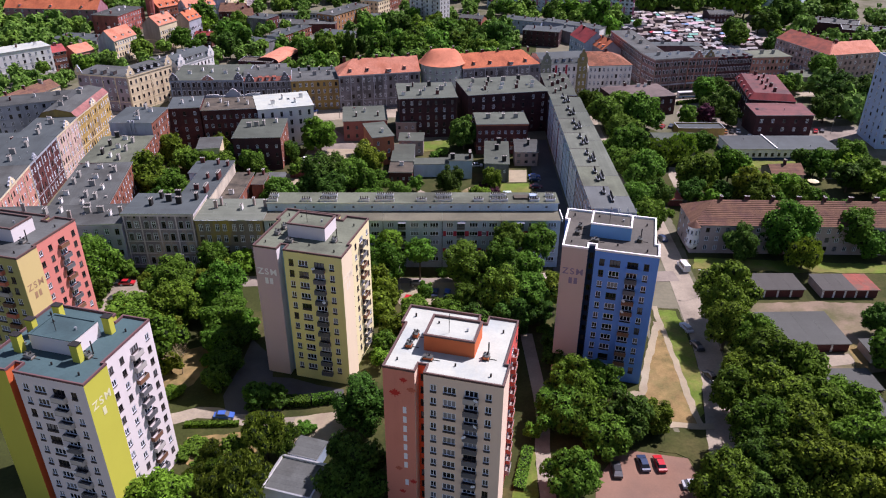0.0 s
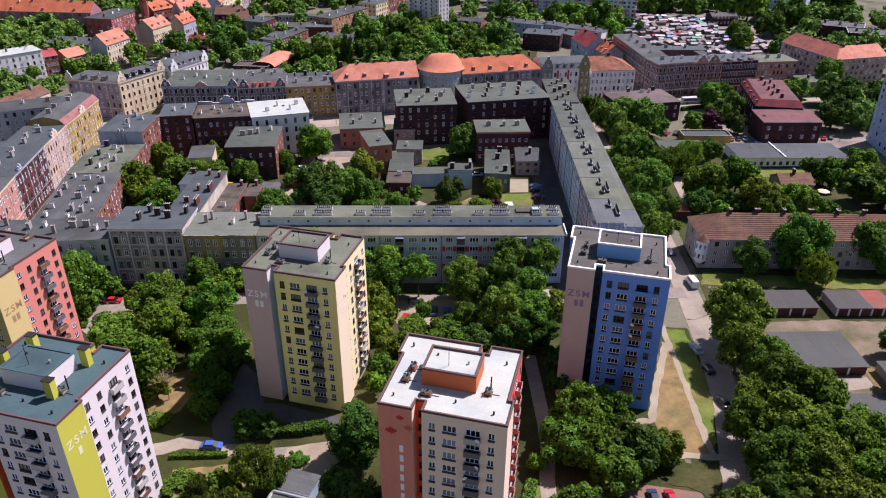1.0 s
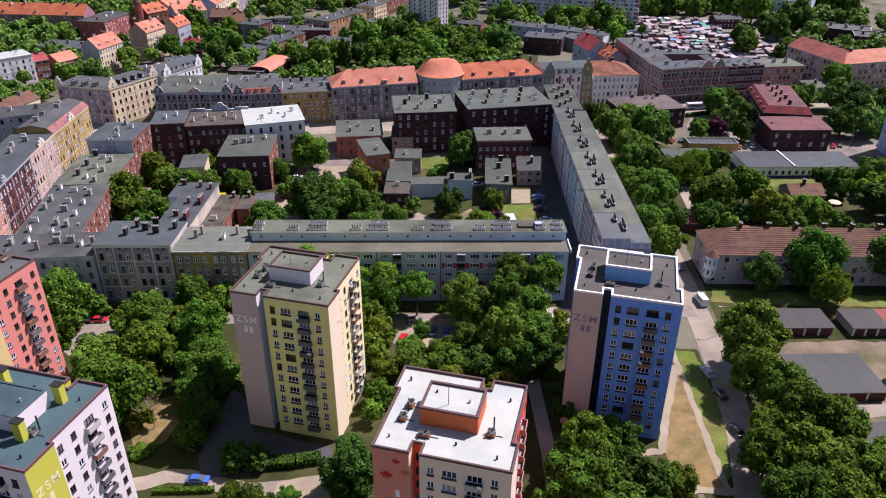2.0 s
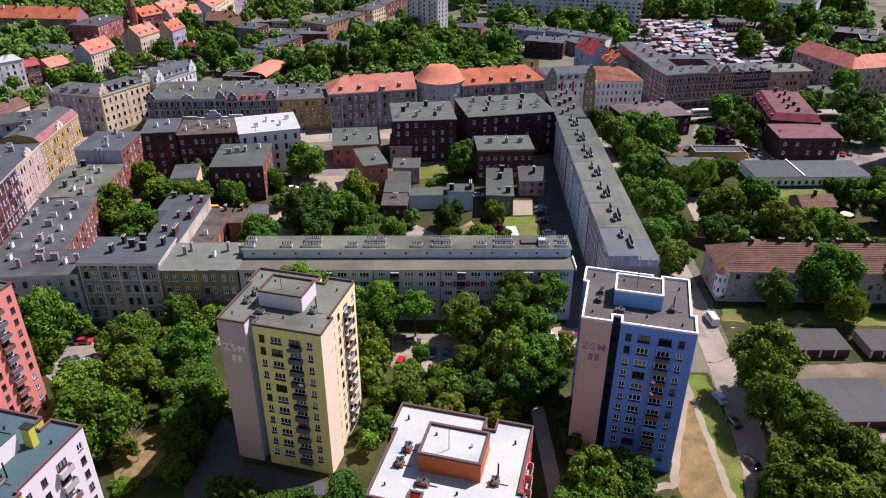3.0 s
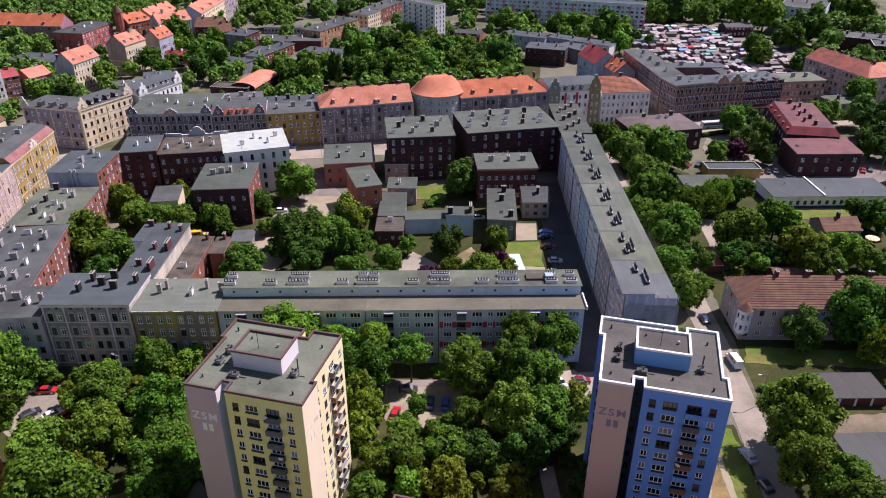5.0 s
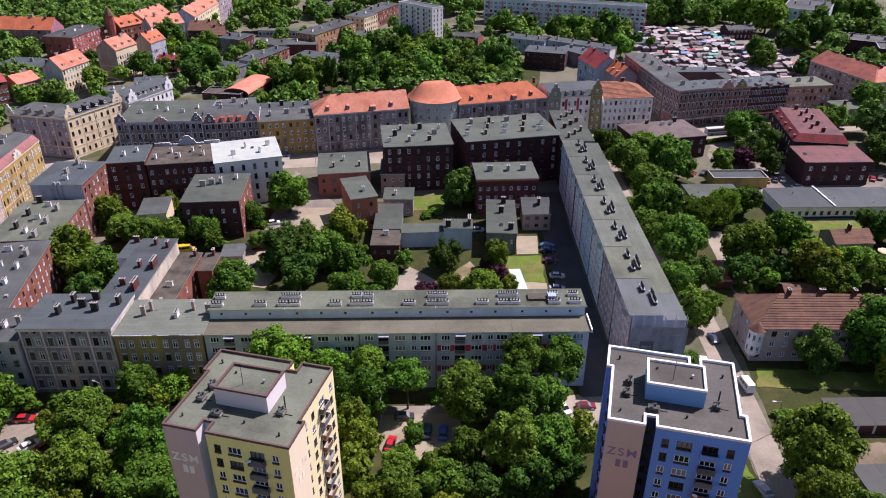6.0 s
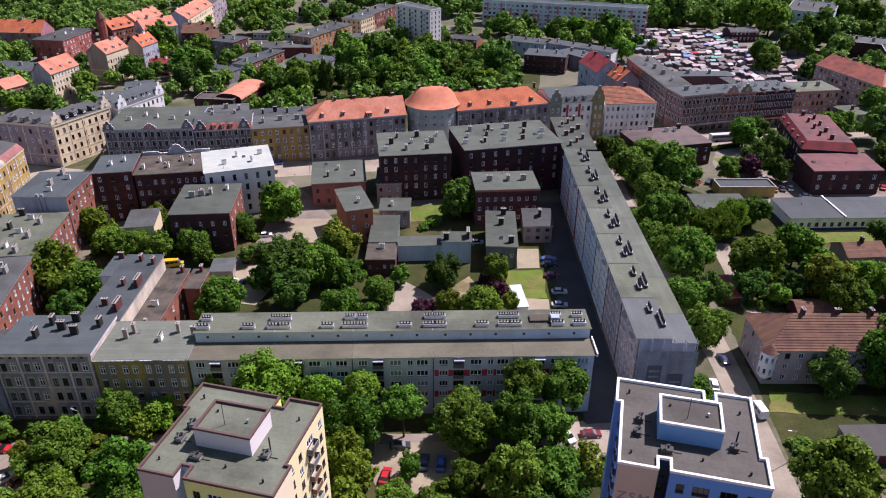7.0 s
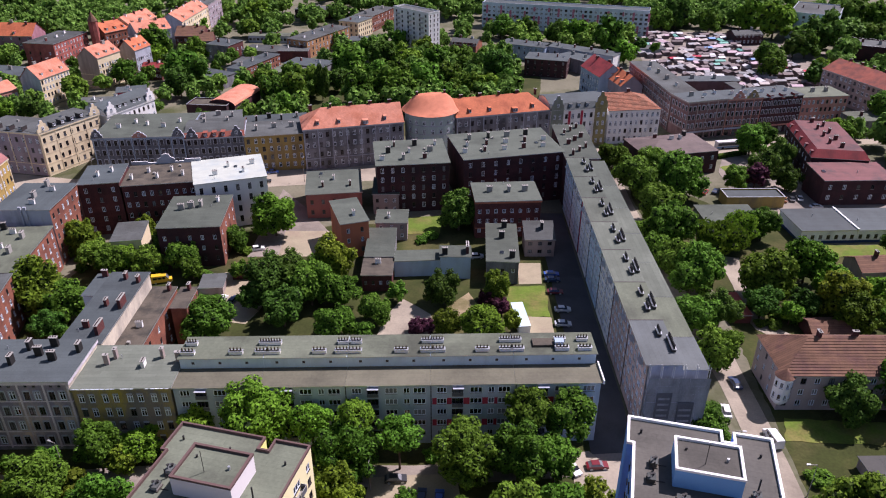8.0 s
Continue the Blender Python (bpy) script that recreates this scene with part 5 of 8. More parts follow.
block("dark_tenement", "blackened brick tenement with light roof", (-35.5, 328.4), (-12.6, 332.8), 21.5, 16.8, "brick_d", "felt_k", wins={"F": ((5, 7, 1.0, 1.7, 1.6, 3.1, "w"),)}, chim=[(.08 + .1 * i, .2 + .28 * (i % 3), "wdkg"[i % 4]) for i in range(9)], eave=.5)
block("dark_tenement", "long blackened brick tenement with white parapet", (-7.7, 333.9), (25.2, 343.7), 24, 17.3, "brick_d", "felt_k", wins={"F": ((5, 8, 1.0, 1.7, 1.6, 3.2, "w"),)}, chim=[(.05 + .066 * i, .25 + .25 * (i % 3), "wwgkkd"[i % 6]) for i in range(14)])
block("dark_tenement", "blackened corner tenement with chimneys", (25.4, 338), (36.4, 338.8), 33, 17.1, "brick_d", "felt_k", chim=[(.25 + .3 * (i % 3) * .8, .1 + .1 * i, "k") for i in range(9)], wins={"F": ((4, 3, 1.0, 1.7, 1.6, 3.6, "w"),)})
block("workshop", "two-storey brick workshop with grey roof", (-3.3, 312.9), (16.5, 315.5), 14, 12.3, "brick", "felt_k", wins={"F": ((3, 8, 1.0, 1.3, 2.0, 3.2, "w"),)}, cornice="orangew", chim=[(.25, .5, "g"), (.55, .5, "g"), (.8, .5, "g")])
block("outbuilding", "long low house with grey roof", (.6, 286.2), (9.3, 286.4), 22.7, 7, "grey", "felt_k", wins={"F": ((1, 3, .9, 1.2, 3.6, 2, "w"),)}, chim=[(.5, .6, "d"), (.6, .9, "d"), (.8, .1, "d")])
block("outbuilding", "shabby two-storey workshop with sheet roof", (11.7, 302.2), (20.3, 302.8), 8, 5.6, "beige", "felt", slope=2.0, chim=[(.6, .6, "d")], wins={"F": ((2, 3, 1.2, 1.1, 1.2, 2.6, "b"),)})
# the street row
block("orange_roofed_tenement", "grey tenement under a salmon tile roof", (-67.7, 362.6), (-32.2, 374.0), 15, 16, "grey", "tile_s", "gable", 5.5, wins={"F": ((4, 15, 1.1, 1.9, 1.4, 3.7, "wt"),)}, chim=[(.1 + .2 * i, .52, "k") for i in range(5)], cornice="greyl", courses=4, pilasters=8, dormers=[(.15, 1.2, 1.0, 1.0, "grey", "tile_s"), (.36, 1.2, 1.0, 1.0, "grey", "tile_s"), (.62, .2, .3, 2.0, "grey", "tile_s"), (.82, 1.2, 1.0, 1.0, "grey", "tile_s")], hips=(True, False))
block("orange_roofed_tenement", "grey tenement under a bright orange tile roof", (-12.5, 379.2), (23.6, 392.0), 14, 16.3, "grey", "tile_o", "gable", 5.5, wins={"F": ((4, 15, 1.1, 1.9, 1.4, 3.7, "wt"),)}, chim=[(.1 + .2 * i, .52, "k") for i in range(5)], cornice="greyl", courses=4, pilasters=8, dormers=[(.15, 1.2, 1.0, 1.0, "grey", "tile_o"), (.36, 1.2, 1.0, 1.0, "grey", "tile_o"), (.62, .2, .3, 2.0, "grey", "tile_o"), (.82, 1.2, 1.0, 1.0, "grey", "tile_o")], hips=(False, True))
gt = block("gabled_tenement", "white and crimson tenement between two tall gabled bays", (24.0, 391.5), (46.5, 398), 16, 16, "whitew", "felt_b", "mansard", 3.5, wins={"F": ((4, 5, 1.1, 1.9, 1.4, 3.6, "wt", (5.2, 18.2)),)}, gables=[(.11, 5, 6, "greygreen", True), (.89, 5, 6.5, "ochreg", True)], dormers=[(.35, .5, .6, 1.3, "greyl", "felt"), (.5, .5, .6, 1.3, "greyl", "felt"), (.65, .5, .6, 1.3, "greyl", "felt")])
for u0, mat in ((.05, "greygreen"), (18.35, "ochreg")):
    bm_ = MB()
    bm_.box(u0, u0 + 5.0, -.32, -.004, -.1, 15.9, mat)
    bay = part("bay", bm_, gt)
    for r in range(4):
        for u in (1.4, 3.6):
            part("window", window_mesh(.9, 1.8, "wt"), bay, pose(u0 + u, -.44, 1.5 + 3.6 * r))
for u in (7.7, 12.9):
    bm_ = MB()
    bm_.box(u - .5, u + .5, -.06, -.004, 3.6, 15.2, "crimson")
    part("panel", bm_, gt)
block("white_tenement", "white tenement under a brown tile roof", (47.6, 399.0), (68.8, 403.0), 20, 14, "whitew", "tile_w", "gable", 4.5, wins={"F": ((4, 10, 1.0, 1.8, 1.2, 3.3, "wt"),)}, hips=(False, True), chim=[(.5, .5, "k")], lap=.8)
block("brick_corner_tenement", "brown corner tenement with pale window surrounds and shops", (80.1, 405.1), (97.3, 411.6), 12, 16.2, "brownst", "felt_b", wins={"L": ((3, 5, 1.1, 1.9, 5.0, 3.7, "bhm"),), "F": ((3, 9, 1.1, 1.9, 5.0, 3.7, "bhm"), (1, 6, 2.0, 2.2, .4, 3, "b"))}, fascia="greyl", cornice="beige", pilasters=5, chim=[(.3, .6, "g"), (.6, .5, "w"), (.9, .6, "w")])
block("brick_corner_tenement", "brown tenement wing along the side street", (66.4, 468.9), (75.6, 417.2), 12, 16.1, "brownst", "felt", wins={"F": ((4, 20, 1.1, 1.8, 1.6, 3.7, "bhm"),)}, cornice="beige", courses=3, pilasters=9, chim=[(.15, .6, "g"), (.3, .3, "w"), (.4, .5, "g"), (.6, .5, "g"), (.8, .5, "w")])
block("rear_wing", "rear tenement wing round a dark court", (86.5, 444), (112, 446.5), 8, 14, "brownst", "felt_b", chim=[(.2, .5, "g"), (.6, .5, "g")])
block("rear_wing", "side wing closing a dark court", (108.6, 424.5), (113.4, 425.5), 19, 14, "brownst", "felt", chim=[(.5, .4, "g")])
block("market_hall", "low market hall with white roof coating", (114.5, 430.5), (134, 436.5), 11, 9, "greyl", "felt_w")
block("brick_tenement", "brick tenement with ornate gables and shopfronts", (97.5, 411.7), (112.6, 415.8), 12, 15.8, "brownst", "felt_b", gables=[(.3, 5, 3.6, "pinkw", True), (.7, 5, 3.8, "mustard", True)], wins={"F": ((3, 8, 1.0, 1.8, 5.0, 3.6, "bhm"), (1, 5, 2.0, 2.2, .4, 3, "b"))}, fascia="greyb", pilasters=5, cornice="pinkw", chim=[(.3, .5, "w"), (.7, .5, "w")])
block("brick_tenement", "dark brick tenement with pale roof", (112.8, 415.9), (131, 421.5), 14, 15.5, "brick_d", "felt_b", wins={"F": ((3, 11, .9, 1.8, 5.0, 3.5, "bhm"), (1, 6, 2.0, 2.2, .4, 3, "b"))}, fascia="pinkw", dormers=[(.2, -.2, -.4, 1.6, "tile_r", "felt"), (.5, -.2, -.4, 1.6, "tile_r", "felt"), (.8, -.2, -.4, 1.6, "tile_r", "felt")], chim=[(.2, .5, "w"), (.5, .5, "w"), (.8, .5, "w")])
block("brick_tenement", "beige brick tenement with light roof", (131.2, 421.6), (151.5, 426), 14, 14.3, "pinkw", "felt_g", wins={"F": ((4, 10, 1.0, 1.7, 1.4, 3.3, "w"),)}, chim=[(.4, .5, "g"), (.7, .5, "g")])
block("tenement", "brown and mustard tenement", (-88.9, 359.4), (-68.2, 364.8), 16, 13.8, "ochre", "felt", wins={"F": ((4, 8, 1.1, 1.8, 1.4, 3.2, "wt"),)}, chim=[(.2, .4, "g"), (.5, .5, "g"), (.8, .5, "g")])
block("gabled_tenement", "tenement with a red mansard and curved gables", (-109.0, 355.0), (-89.1, 360.2), 18, 14.2, "slate", "rust_d", "mansard", 2.6, upper="felt", gables=[(.12, 4, 4.0, "slate", True), (.88, 4, 4.0, "slate", True)], dormers=[(.35, .2, .3, 1.4, "rust_d", "rust_d"), (.5, .2, .3, 1.4, "rust_d", "rust_d"), (.65, .2, .3, 1.4, "rust_d", "rust_d")], wins={"F": ((4, 9, 1.15, 2.0, 1.4, 3.4, "bthm"),)}, cornice="greyl", chim=[(.3, .6, "g"), (.7, .6, "g")])
block("gabled_tenement", "dark grey tenement with rounded gables", (-141.2, 350.4), (-109.3, 354.9), 26, 15.2, "slate", "felt_k", gables=[(.06, 4, 3.5, "slate", True), (.94, 4, 3.5, "slate", True), (.52, 5, 2.4, "pinkw", True)], wins={"F": ((4, 14, 1.15, 2.0, 1.4, 3.6, "bthm"),)}, cornice="greyb", courses=4, pilasters=8, chim=[(.2, .4, "w"), (.35, .6, "w"), (.5, .5, "w"), (.7, .4, "w"), (.85, .6, "w")])
block("corner_tenement", "cream corner tenement with dormers", (-160.3, 350.5), (-150.0, 374), 14, 16.4, "cream", "felt", wins={"F": ((4, 9, 1.1, 1.8, 1.4, 3.7, "b"),)}, cornice="cream", courses=4, pilasters=5, gables=[(.07, 4.5, 4.6, "cream", True), (.93, 4.5, 4.6, "cream", True)], dormers=[(.28, .8, .6, 1.6, "sill", "felt"), (.42, .8, .6, 1.6, "sill", "felt"), (.58, .8, .6, 1.6, "sill", "felt"), (.74, .8, .6, 1.6, "sill", "felt")])
block("corner_tenement", "grey and lilac corner tenement with dark mansard", (-186, 354.5), (-160.5, 350.7), 15, 16.2, "lilac", "felt", wins={"F": ((4, 9, 1.1, 1.8, 1.4, 3.7, "wt"),)}, cornice="cream", courses=4, pilasters=5, gables=[(.05, 3.5, 4.0, "cream", True)], dormers=[(.3, .6, .5, 1.5, "sill", "felt"), (.5, .6, .5, 1.5, "sill", "felt"), (.7, .6, .5, 1.5, "sill", "felt")])
block("corner_tenement", "pale tenement with blue-grey mansard and white curved gables", (-147.5, 375), (-138.5, 398), 12, 15.2, "whitew", "felt_b", "mansard", 4.0, wins={"F": ((4, 10, 1.0, 1.7, 1.4, 3.5, "wt"),)}, cornice="whitew", gables=[(.1, 4.5, 5.0, "whitew", True), (.92, 4.5, 5.0, "whitew", True)], dormers=[(.3, .6, .9, 1.6, "sill", "felt"), (.42, .6, .9, 1.6, "sill", "felt"), (.6, .6, .9, 1.6, "sill", "felt"), (.72, .6, .9, 1.6, "sill", "felt")], chim=[(.2, .6, "w"), (.5, .6, "w"), (.8, .6, "w")])
block("rear_wing", "rear house with grey felt roof", (-112.8, 374.2), (-96, 379.5), 13, 13.2, "brick", "felt", chim=[(.2, .4, "g"), (.5, .6, "g"), (.8, .4, "g")])
block("rear_wing", "rear house with bluish roof and chimney stacks", (-95.5, 379), (-72, 385), 12, 11, "greyb", "felt_b", chim=[(.2, .4, "d"), (.4, .6, "d"), (.6, .4, "d"), (.85, .6, "g")])
block("rear_house", "roofless-looking dark brick rear house", (-131, 411), (-113, 410), 10, 8.5, "brick_d", "felt_d", "parapet")
block("rear_house", "small crimson house with pale sheet roof", (-172, 431), (-160, 436), 9, 7, "crimson", "felt_b", wins={"F": ((2, 4, .9, 1.3, 1.2, 3, "w"),)}, chim=[(.4, .5, "w")])
block("rear_house", "grey yard building with sheet roof", (-186, 421), (-170, 424), 8, 5, "greyl", "felt", chim=[(.4, .5, "w")])
block("rear_house", "low yard building with felt roof", (-163, 404), (-152, 411), 9, 5, "beige", "felt", chim=[(.4, .5, "w")])
block("rear_house", "long sheet-roofed yard store", (-152, 470), (-134, 462), 11, 6, "grey", "felt_b")
block("rear_house", "low sheet-roofed yard store", (-139, 496), (-126, 494), 12, 5, "beige", "felt")
# west street, far side
for lab, y0, y1, x0, x1, wm, rf in (("ochre tenement with red mansard", 295.7, 327.3, -154.1, -157.9, "ochre", "rose_m"), ("white ornate tenement with scrolled gable", 274.3, 295.3, -150.2, -154.0, "shellw", "felt_b"),
                                    ("brown brick tenement with pale quoins", 248.5, 274.0, -144.7, -150.1, "brick", "felt_b"), ("pale pink ornate tenement with scrolled gable", 218, 248.2, -137.0, -144.6, "pinkw", "felt"), ("salmon plastered tenement with flat roof", 190, 217.8, -130, -137.0, "pinkw", "felt")):
    block("tenement", lab, (x0, y0), (x1, y1), 14, 16.3, wm, rf, *(("mansard", 3.2) if rf == "rose_m" else ("flat", 4)), upper="felt", gables=[(.5, 5, 2.6, "cream", True)] if wm != "brick" else [(.2, 3, 2.2, "greyl", True)], wins={"F": ((4, int((y1 - y0) / 2.2), 1.0, 1.8, 1.4, 3.7, "wt"),)}, courses=4, pilasters=6, cornice="cream" if wm != "brick" else "greyl", chim=[(.15, .5, "g"), (.4, .6, "g"), (.65, .45, "g"), (.85, .6, "w")])
# east side
block("brick_house", "two-storey dark brick house with low grey-brown roof", (57, 363.3), (84.4, 371.6), 19, 8.8, "brick_d", "sheet_g", "gable", 2.2, hips=(True, True), wins={"F": ((2, 7, 1.0, 1.6, 1.8, 3.6, "w"),), "R": ((2, 3, 1.0, 1.6, 1.8, 3.6, "w"),)}, chim=[(.35, .75, "k"), (.5, .5, "w"), (.62, .5, "w"), (.75, .7, "d")])
block("red_roofed_school", "brick wing with crimson sheet roof", (112.2, 344.8), (136.1, 347.0), 13, 9.0, "brick_d", "tile_m", wins={"F": ((2, 5, 1.2, 1.6, 2.2, 3.6, "w"),), "R": ((2, 3, 1.2, 1.6, 2.2, 3.6, "w"),)}, slope=1.0)
block("red_roofed_school", "dark brick school with crimson mansard roof", (116.6, 396), (113.4, 361.2), 19, 11, "brick_d", "tile_r", "skirt", 2.6, upper="tile_m", wins={"F": ((3, 9, 1.2, 1.6, 1.4, 3.1, "w"),)}, dormers=[(.12 + .2 * i, .1, .2, 1.3, "tile_r", "tile_m") for i in range(5)], chim=[(.1 + .11 * i, .4 + .16 * (i % 2), "k") for i in range(8)])
block("school_hall", "long low white school hall with grey roof", (95.9, 316.4), (113, 318.2), 15, 4.2, "whitew", "felt_b", wins={"F": ((1, 7, 1.1, 1.4, 1.3, 3, "b"),)}, plinth="b_deep")
block("school_hall", "long low white school hall with grey roof", (113.2, 318.3), (137.5, 320.8), 15, 4.0, "whitew", "felt_b", wins={"F": ((1, 10, 1.1, 1.4, 1.3, 3, "b"),)}, plinth="b_deep")
fw_ = MB()
fw_.box(-.25, .25, -.3, 15.6, 0, .8, "whitew")
firewall = thing("roof_firewall", "white firewall strip across the school hall roof", "wall", 113.1, 318.3, 4.0, 5.9)
part("coping", fw_, firewall)
block("yellow_pavilion", "low yellow pavilion with flat grey roof", (80.1, 340.3), (99.5, 341.9), 7, 3.6, "ochre", "felt_b", roof="parapet")
block("outbuilding", "low grey shed under trees", (68.7, 318.5), (86, 320), 14.5, 4, "grey", "felt_k")
block("brown_roofed_house", "three-storey beige house with brown tile roof", (63.4, 238.3), (140, 243.0), 14, 9.4, "house_beige", "tile_b", "gable", 5.0, wins={"F": ((3, 26, 1.15, 1.5, 1.2, 2.9, "w"),), "L": ((3, 4, .8, 1.3, 1.2, 2.9, "w"),)}, hips=(True, False), chim=[(.12 + .1 * i, .52, "k") for i in range(8)], eave=.5, lap=.62)
block("pale_blue_tower", "tall pale blue apartment tower", (157.5, 334), (176, 334), 18, 34, "sky_t", "felt", roof="parapet", category="apartment tower", wins={"L": ((11, 4, 1.2, 1.4, 2, 2.8, "w"),), "F": ((11, 4, 1.2, 1.4, 2, 2.8, "w"),)})
wb = block("white_block", "new white apartment block with balconies", (-59.5, 561.5), (-36.9, 542.2), 9, 23, "whitew", "felt", roof="parapet", category="apartment block", wins={"F": ((8, 6, 1.3, 1.4, 1.6, 2.7, "b"),), "R": ((8, 3, .8, 1.5, 1.6, 2.7, "b"),)})
for r in range(8):
    for u in (4.2, 14.2, 24.4):
        part("balcony", balcony_mesh(2.2, "bal_l", 1.2, 1.0), wb, pose(u, 0, .5 + 2.7 * r))
sl = block("striped_slab_block", "grey slab block with pink panels", (-7.3, 618.4), (98.3, 595.4), 12, 16, "panel_w", "felt_b", roof="parapet", category="apartment block", wins={"F": ((5, 34, 1.7, 1.4, 2, 2.75, "w"),), "R": ((5, 2, 1.2, 1.4, 2, 2.75, "w"),)}, side_wall={"R": "lilac"})
M["pink_panel"] = surf("pink_facade_panel", (0.5, 0.16, 0.24), 0.85, 0.1)
for sct in range(7):
    for r in range(5):
        for u in (1, 2, 4) if r < 3 else (1, 4):
            if (sct + r) % 3 != 2:
                pm = MB()
                x = 108.07 / 34 * (sct * 5 + u)
                pm.box(x - .68, x + .68, -.04, -.004, 1.2 + 2.75 * r, 3.8 + 2.75 * r, "pink_panel")
                part("panel", pm, sl)
    pm = MB()
    x = 108.07 / 7 * sct
    pm.box(x - .15, x + .15, -.12, -.004, .4, 16.4, "whitew")
    part("joint", pm, sl)


# ---------------------------------------------------------------- trees
def ico(r):
    bm = bmesh.new()
    bmesh.ops.create_icosphere(bm, subdivisions=1, radius=r)
    v = np.array([p.co[:] for p in bm.verts])
    f = [[q.index for q in p.verts] for p in bm.faces]
    bm.free()
    return v, f


ICO_V, ICO_F = ico(1.0)


def crown_mesh(name, seed, kind, leaves, size):
    """A crown of unit radius: clumps of leaves over a core coloured dark as the shade in its gaps, its base at z = 0.
    """
    r = np.random.RandomState(seed)
    tall = {"w": 0.95, "o": 1.1, "s": 0.7}.get(kind, 1.0)
    n = {"s": 16}.get(kind, 66) if leaves > 5000 else 30 if leaves > 1000 else 18
    cs, rs = [], []
    for i in range(n):
        d = r.normal(size=3)
        d /= np.linalg.norm(d)
        if d[2] < -0.7:
            d[2] = -0.7 + 0.5 * r.rand()
        k = 0.5 + 0.38 * r.rand()
        c = d * k
        c[2] *= tall
        cs.append(c)
        rs.append((0.12 if leaves > 5000 else 0.17) + 0.15 * r.rand())
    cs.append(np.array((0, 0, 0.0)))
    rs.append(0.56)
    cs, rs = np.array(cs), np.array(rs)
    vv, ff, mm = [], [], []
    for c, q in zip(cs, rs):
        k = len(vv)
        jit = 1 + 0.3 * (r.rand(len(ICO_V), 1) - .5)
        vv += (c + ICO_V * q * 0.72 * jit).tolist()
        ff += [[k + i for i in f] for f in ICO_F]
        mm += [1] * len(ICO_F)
    own = r.choice(len(rs), size=leaves, p=(rs ** 2) / (rs ** 2).sum())
    d = r.normal(size=(leaves, 3))
    d /= np.linalg.norm(d, axis=1)[:, None]
    p = cs[own] + d * (rs[own] * (0.72 + 0.5 * r.rand(leaves)))[:, None]
    gap = np.linalg.norm(cs[None] - p[:, None], axis=2) - rs * 0.68
    ok = (gap < -0.02).sum(axis=1) == 0
    d, p = d[ok], p[ok]
    n = len(p)
    nrm = d + 0.42 * r.normal(size=(n, 3)) + np.array((0, 0, .25))
    a = np.cross(nrm, r.normal(size=(n, 3)))
    a /= np.linalg.norm(a, axis=1)[:, None]
    b = np.cross(nrm, a)
    b /= np.linalg.norm(b, axis=1)[:, None]
    if kind in "wf":
        a, b = a * .85, np.array((0, 0, -1.0)) + .25 * r.normal(size=(n, 3))
    w = (size * (0.6 + 0.8 * r.rand(n)))[:, None]
    tri = np.stack((p - a * w - b * w * .55, p + a * w - b * w * .45, p + a * w * .1 + b * w), axis=1).reshape(-1, 3)
    k = len(vv)
    vv += tri.tolist()
    ff += (np.arange(3 * n).reshape(-1, 3) + k).tolist()
    mm += [0] * n
    me = bpy.data.meshes.new(name)
    me.from_pydata(vv, [], ff)
    mat = {"b": "leaf_b", "d": "leaf_d", "l": "leaf_l", "o": "leaf_o", "e": "leaf_e", "f": "leaf_f", "w": "leaf_w", "s": "leaf_b", "p": "leaf_p"}[kind]
    # Sparse crowns stand far off and take the hazed leaf colours.
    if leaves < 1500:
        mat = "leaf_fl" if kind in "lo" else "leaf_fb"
    me.materials.append(M[mat])
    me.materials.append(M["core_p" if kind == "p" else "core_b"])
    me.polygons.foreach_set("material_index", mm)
    me.update()
    return me


def trunk_mesh(seed):
    b = MB()
    rg = random.Random(seed)
    b.tube(0, 0, -.05, .5, .055, .042, "bark")
    for i in range(4):
        an = i * 1.6 + rg.random()
        dx, dy = math.cos(an) * .32, math.sin(an) * .32
        k = len(b.v)
        for (x, y, z, q) in ((0, 0, .42, .03), (dx, dy, .42 + .32 + .1 * rg.random(), .012)):
            b.v += [(x + q, y, z), (x, y + q, z), (x - q, y, z), (x, y - q, z)]
        for j in range(4):
            b.f.append((k + j, k + (j + 1) % 4, k + 4 + (j + 1) % 4, k + 4 + j))
            b.m.append(b.mi("bark"))
    return b.mesh("trunk")


TRUNKS = [trunk_mesh(i) for i in range(3)]
CROWNS = {k: [crown_mesh("crown", 10 * i + j, k, 1700 if k in "sp" else 8200, .11 if k in "sp" else .057) for j in range(3 if k in "bdloe" else 2)] for i, k in enumerate("bdlowpsef")}
BIG = {k: [crown_mesh("crown", 400 + 10 * i + j, k, 13600, .043) for j in range(3)] for i, k in enumerate("bdloe")}
FAR = {k: [crown_mesh("crown", 200 + 10 * i + j, k, 2000, .105) for j in range(3)] for i, k in enumerate("bdloe")}
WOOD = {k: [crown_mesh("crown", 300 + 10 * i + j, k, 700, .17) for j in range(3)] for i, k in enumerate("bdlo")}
KIND = {"b": ("broad green deciduous tree in full leaf", "tree"), "d": ("dark green deciduous tree with dense crown", "tree"), "l": ("bright green maple-like tree in full leaf", "tree"),
        "o": ("olive green tree with loose crown", "tree"), "w": ("weeping willow with hanging pale foliage", "tree"), "e": ("olive green lime tree with dense crown", "tree"), "f": ("feathery olive green tree with drooping twigs", "tree"), "p": ("purple-leaved ornamental shrub in the courtyard", "shrub"), "s": ("rounded green garden shrub", "shrub")}
trng = random.Random(5)


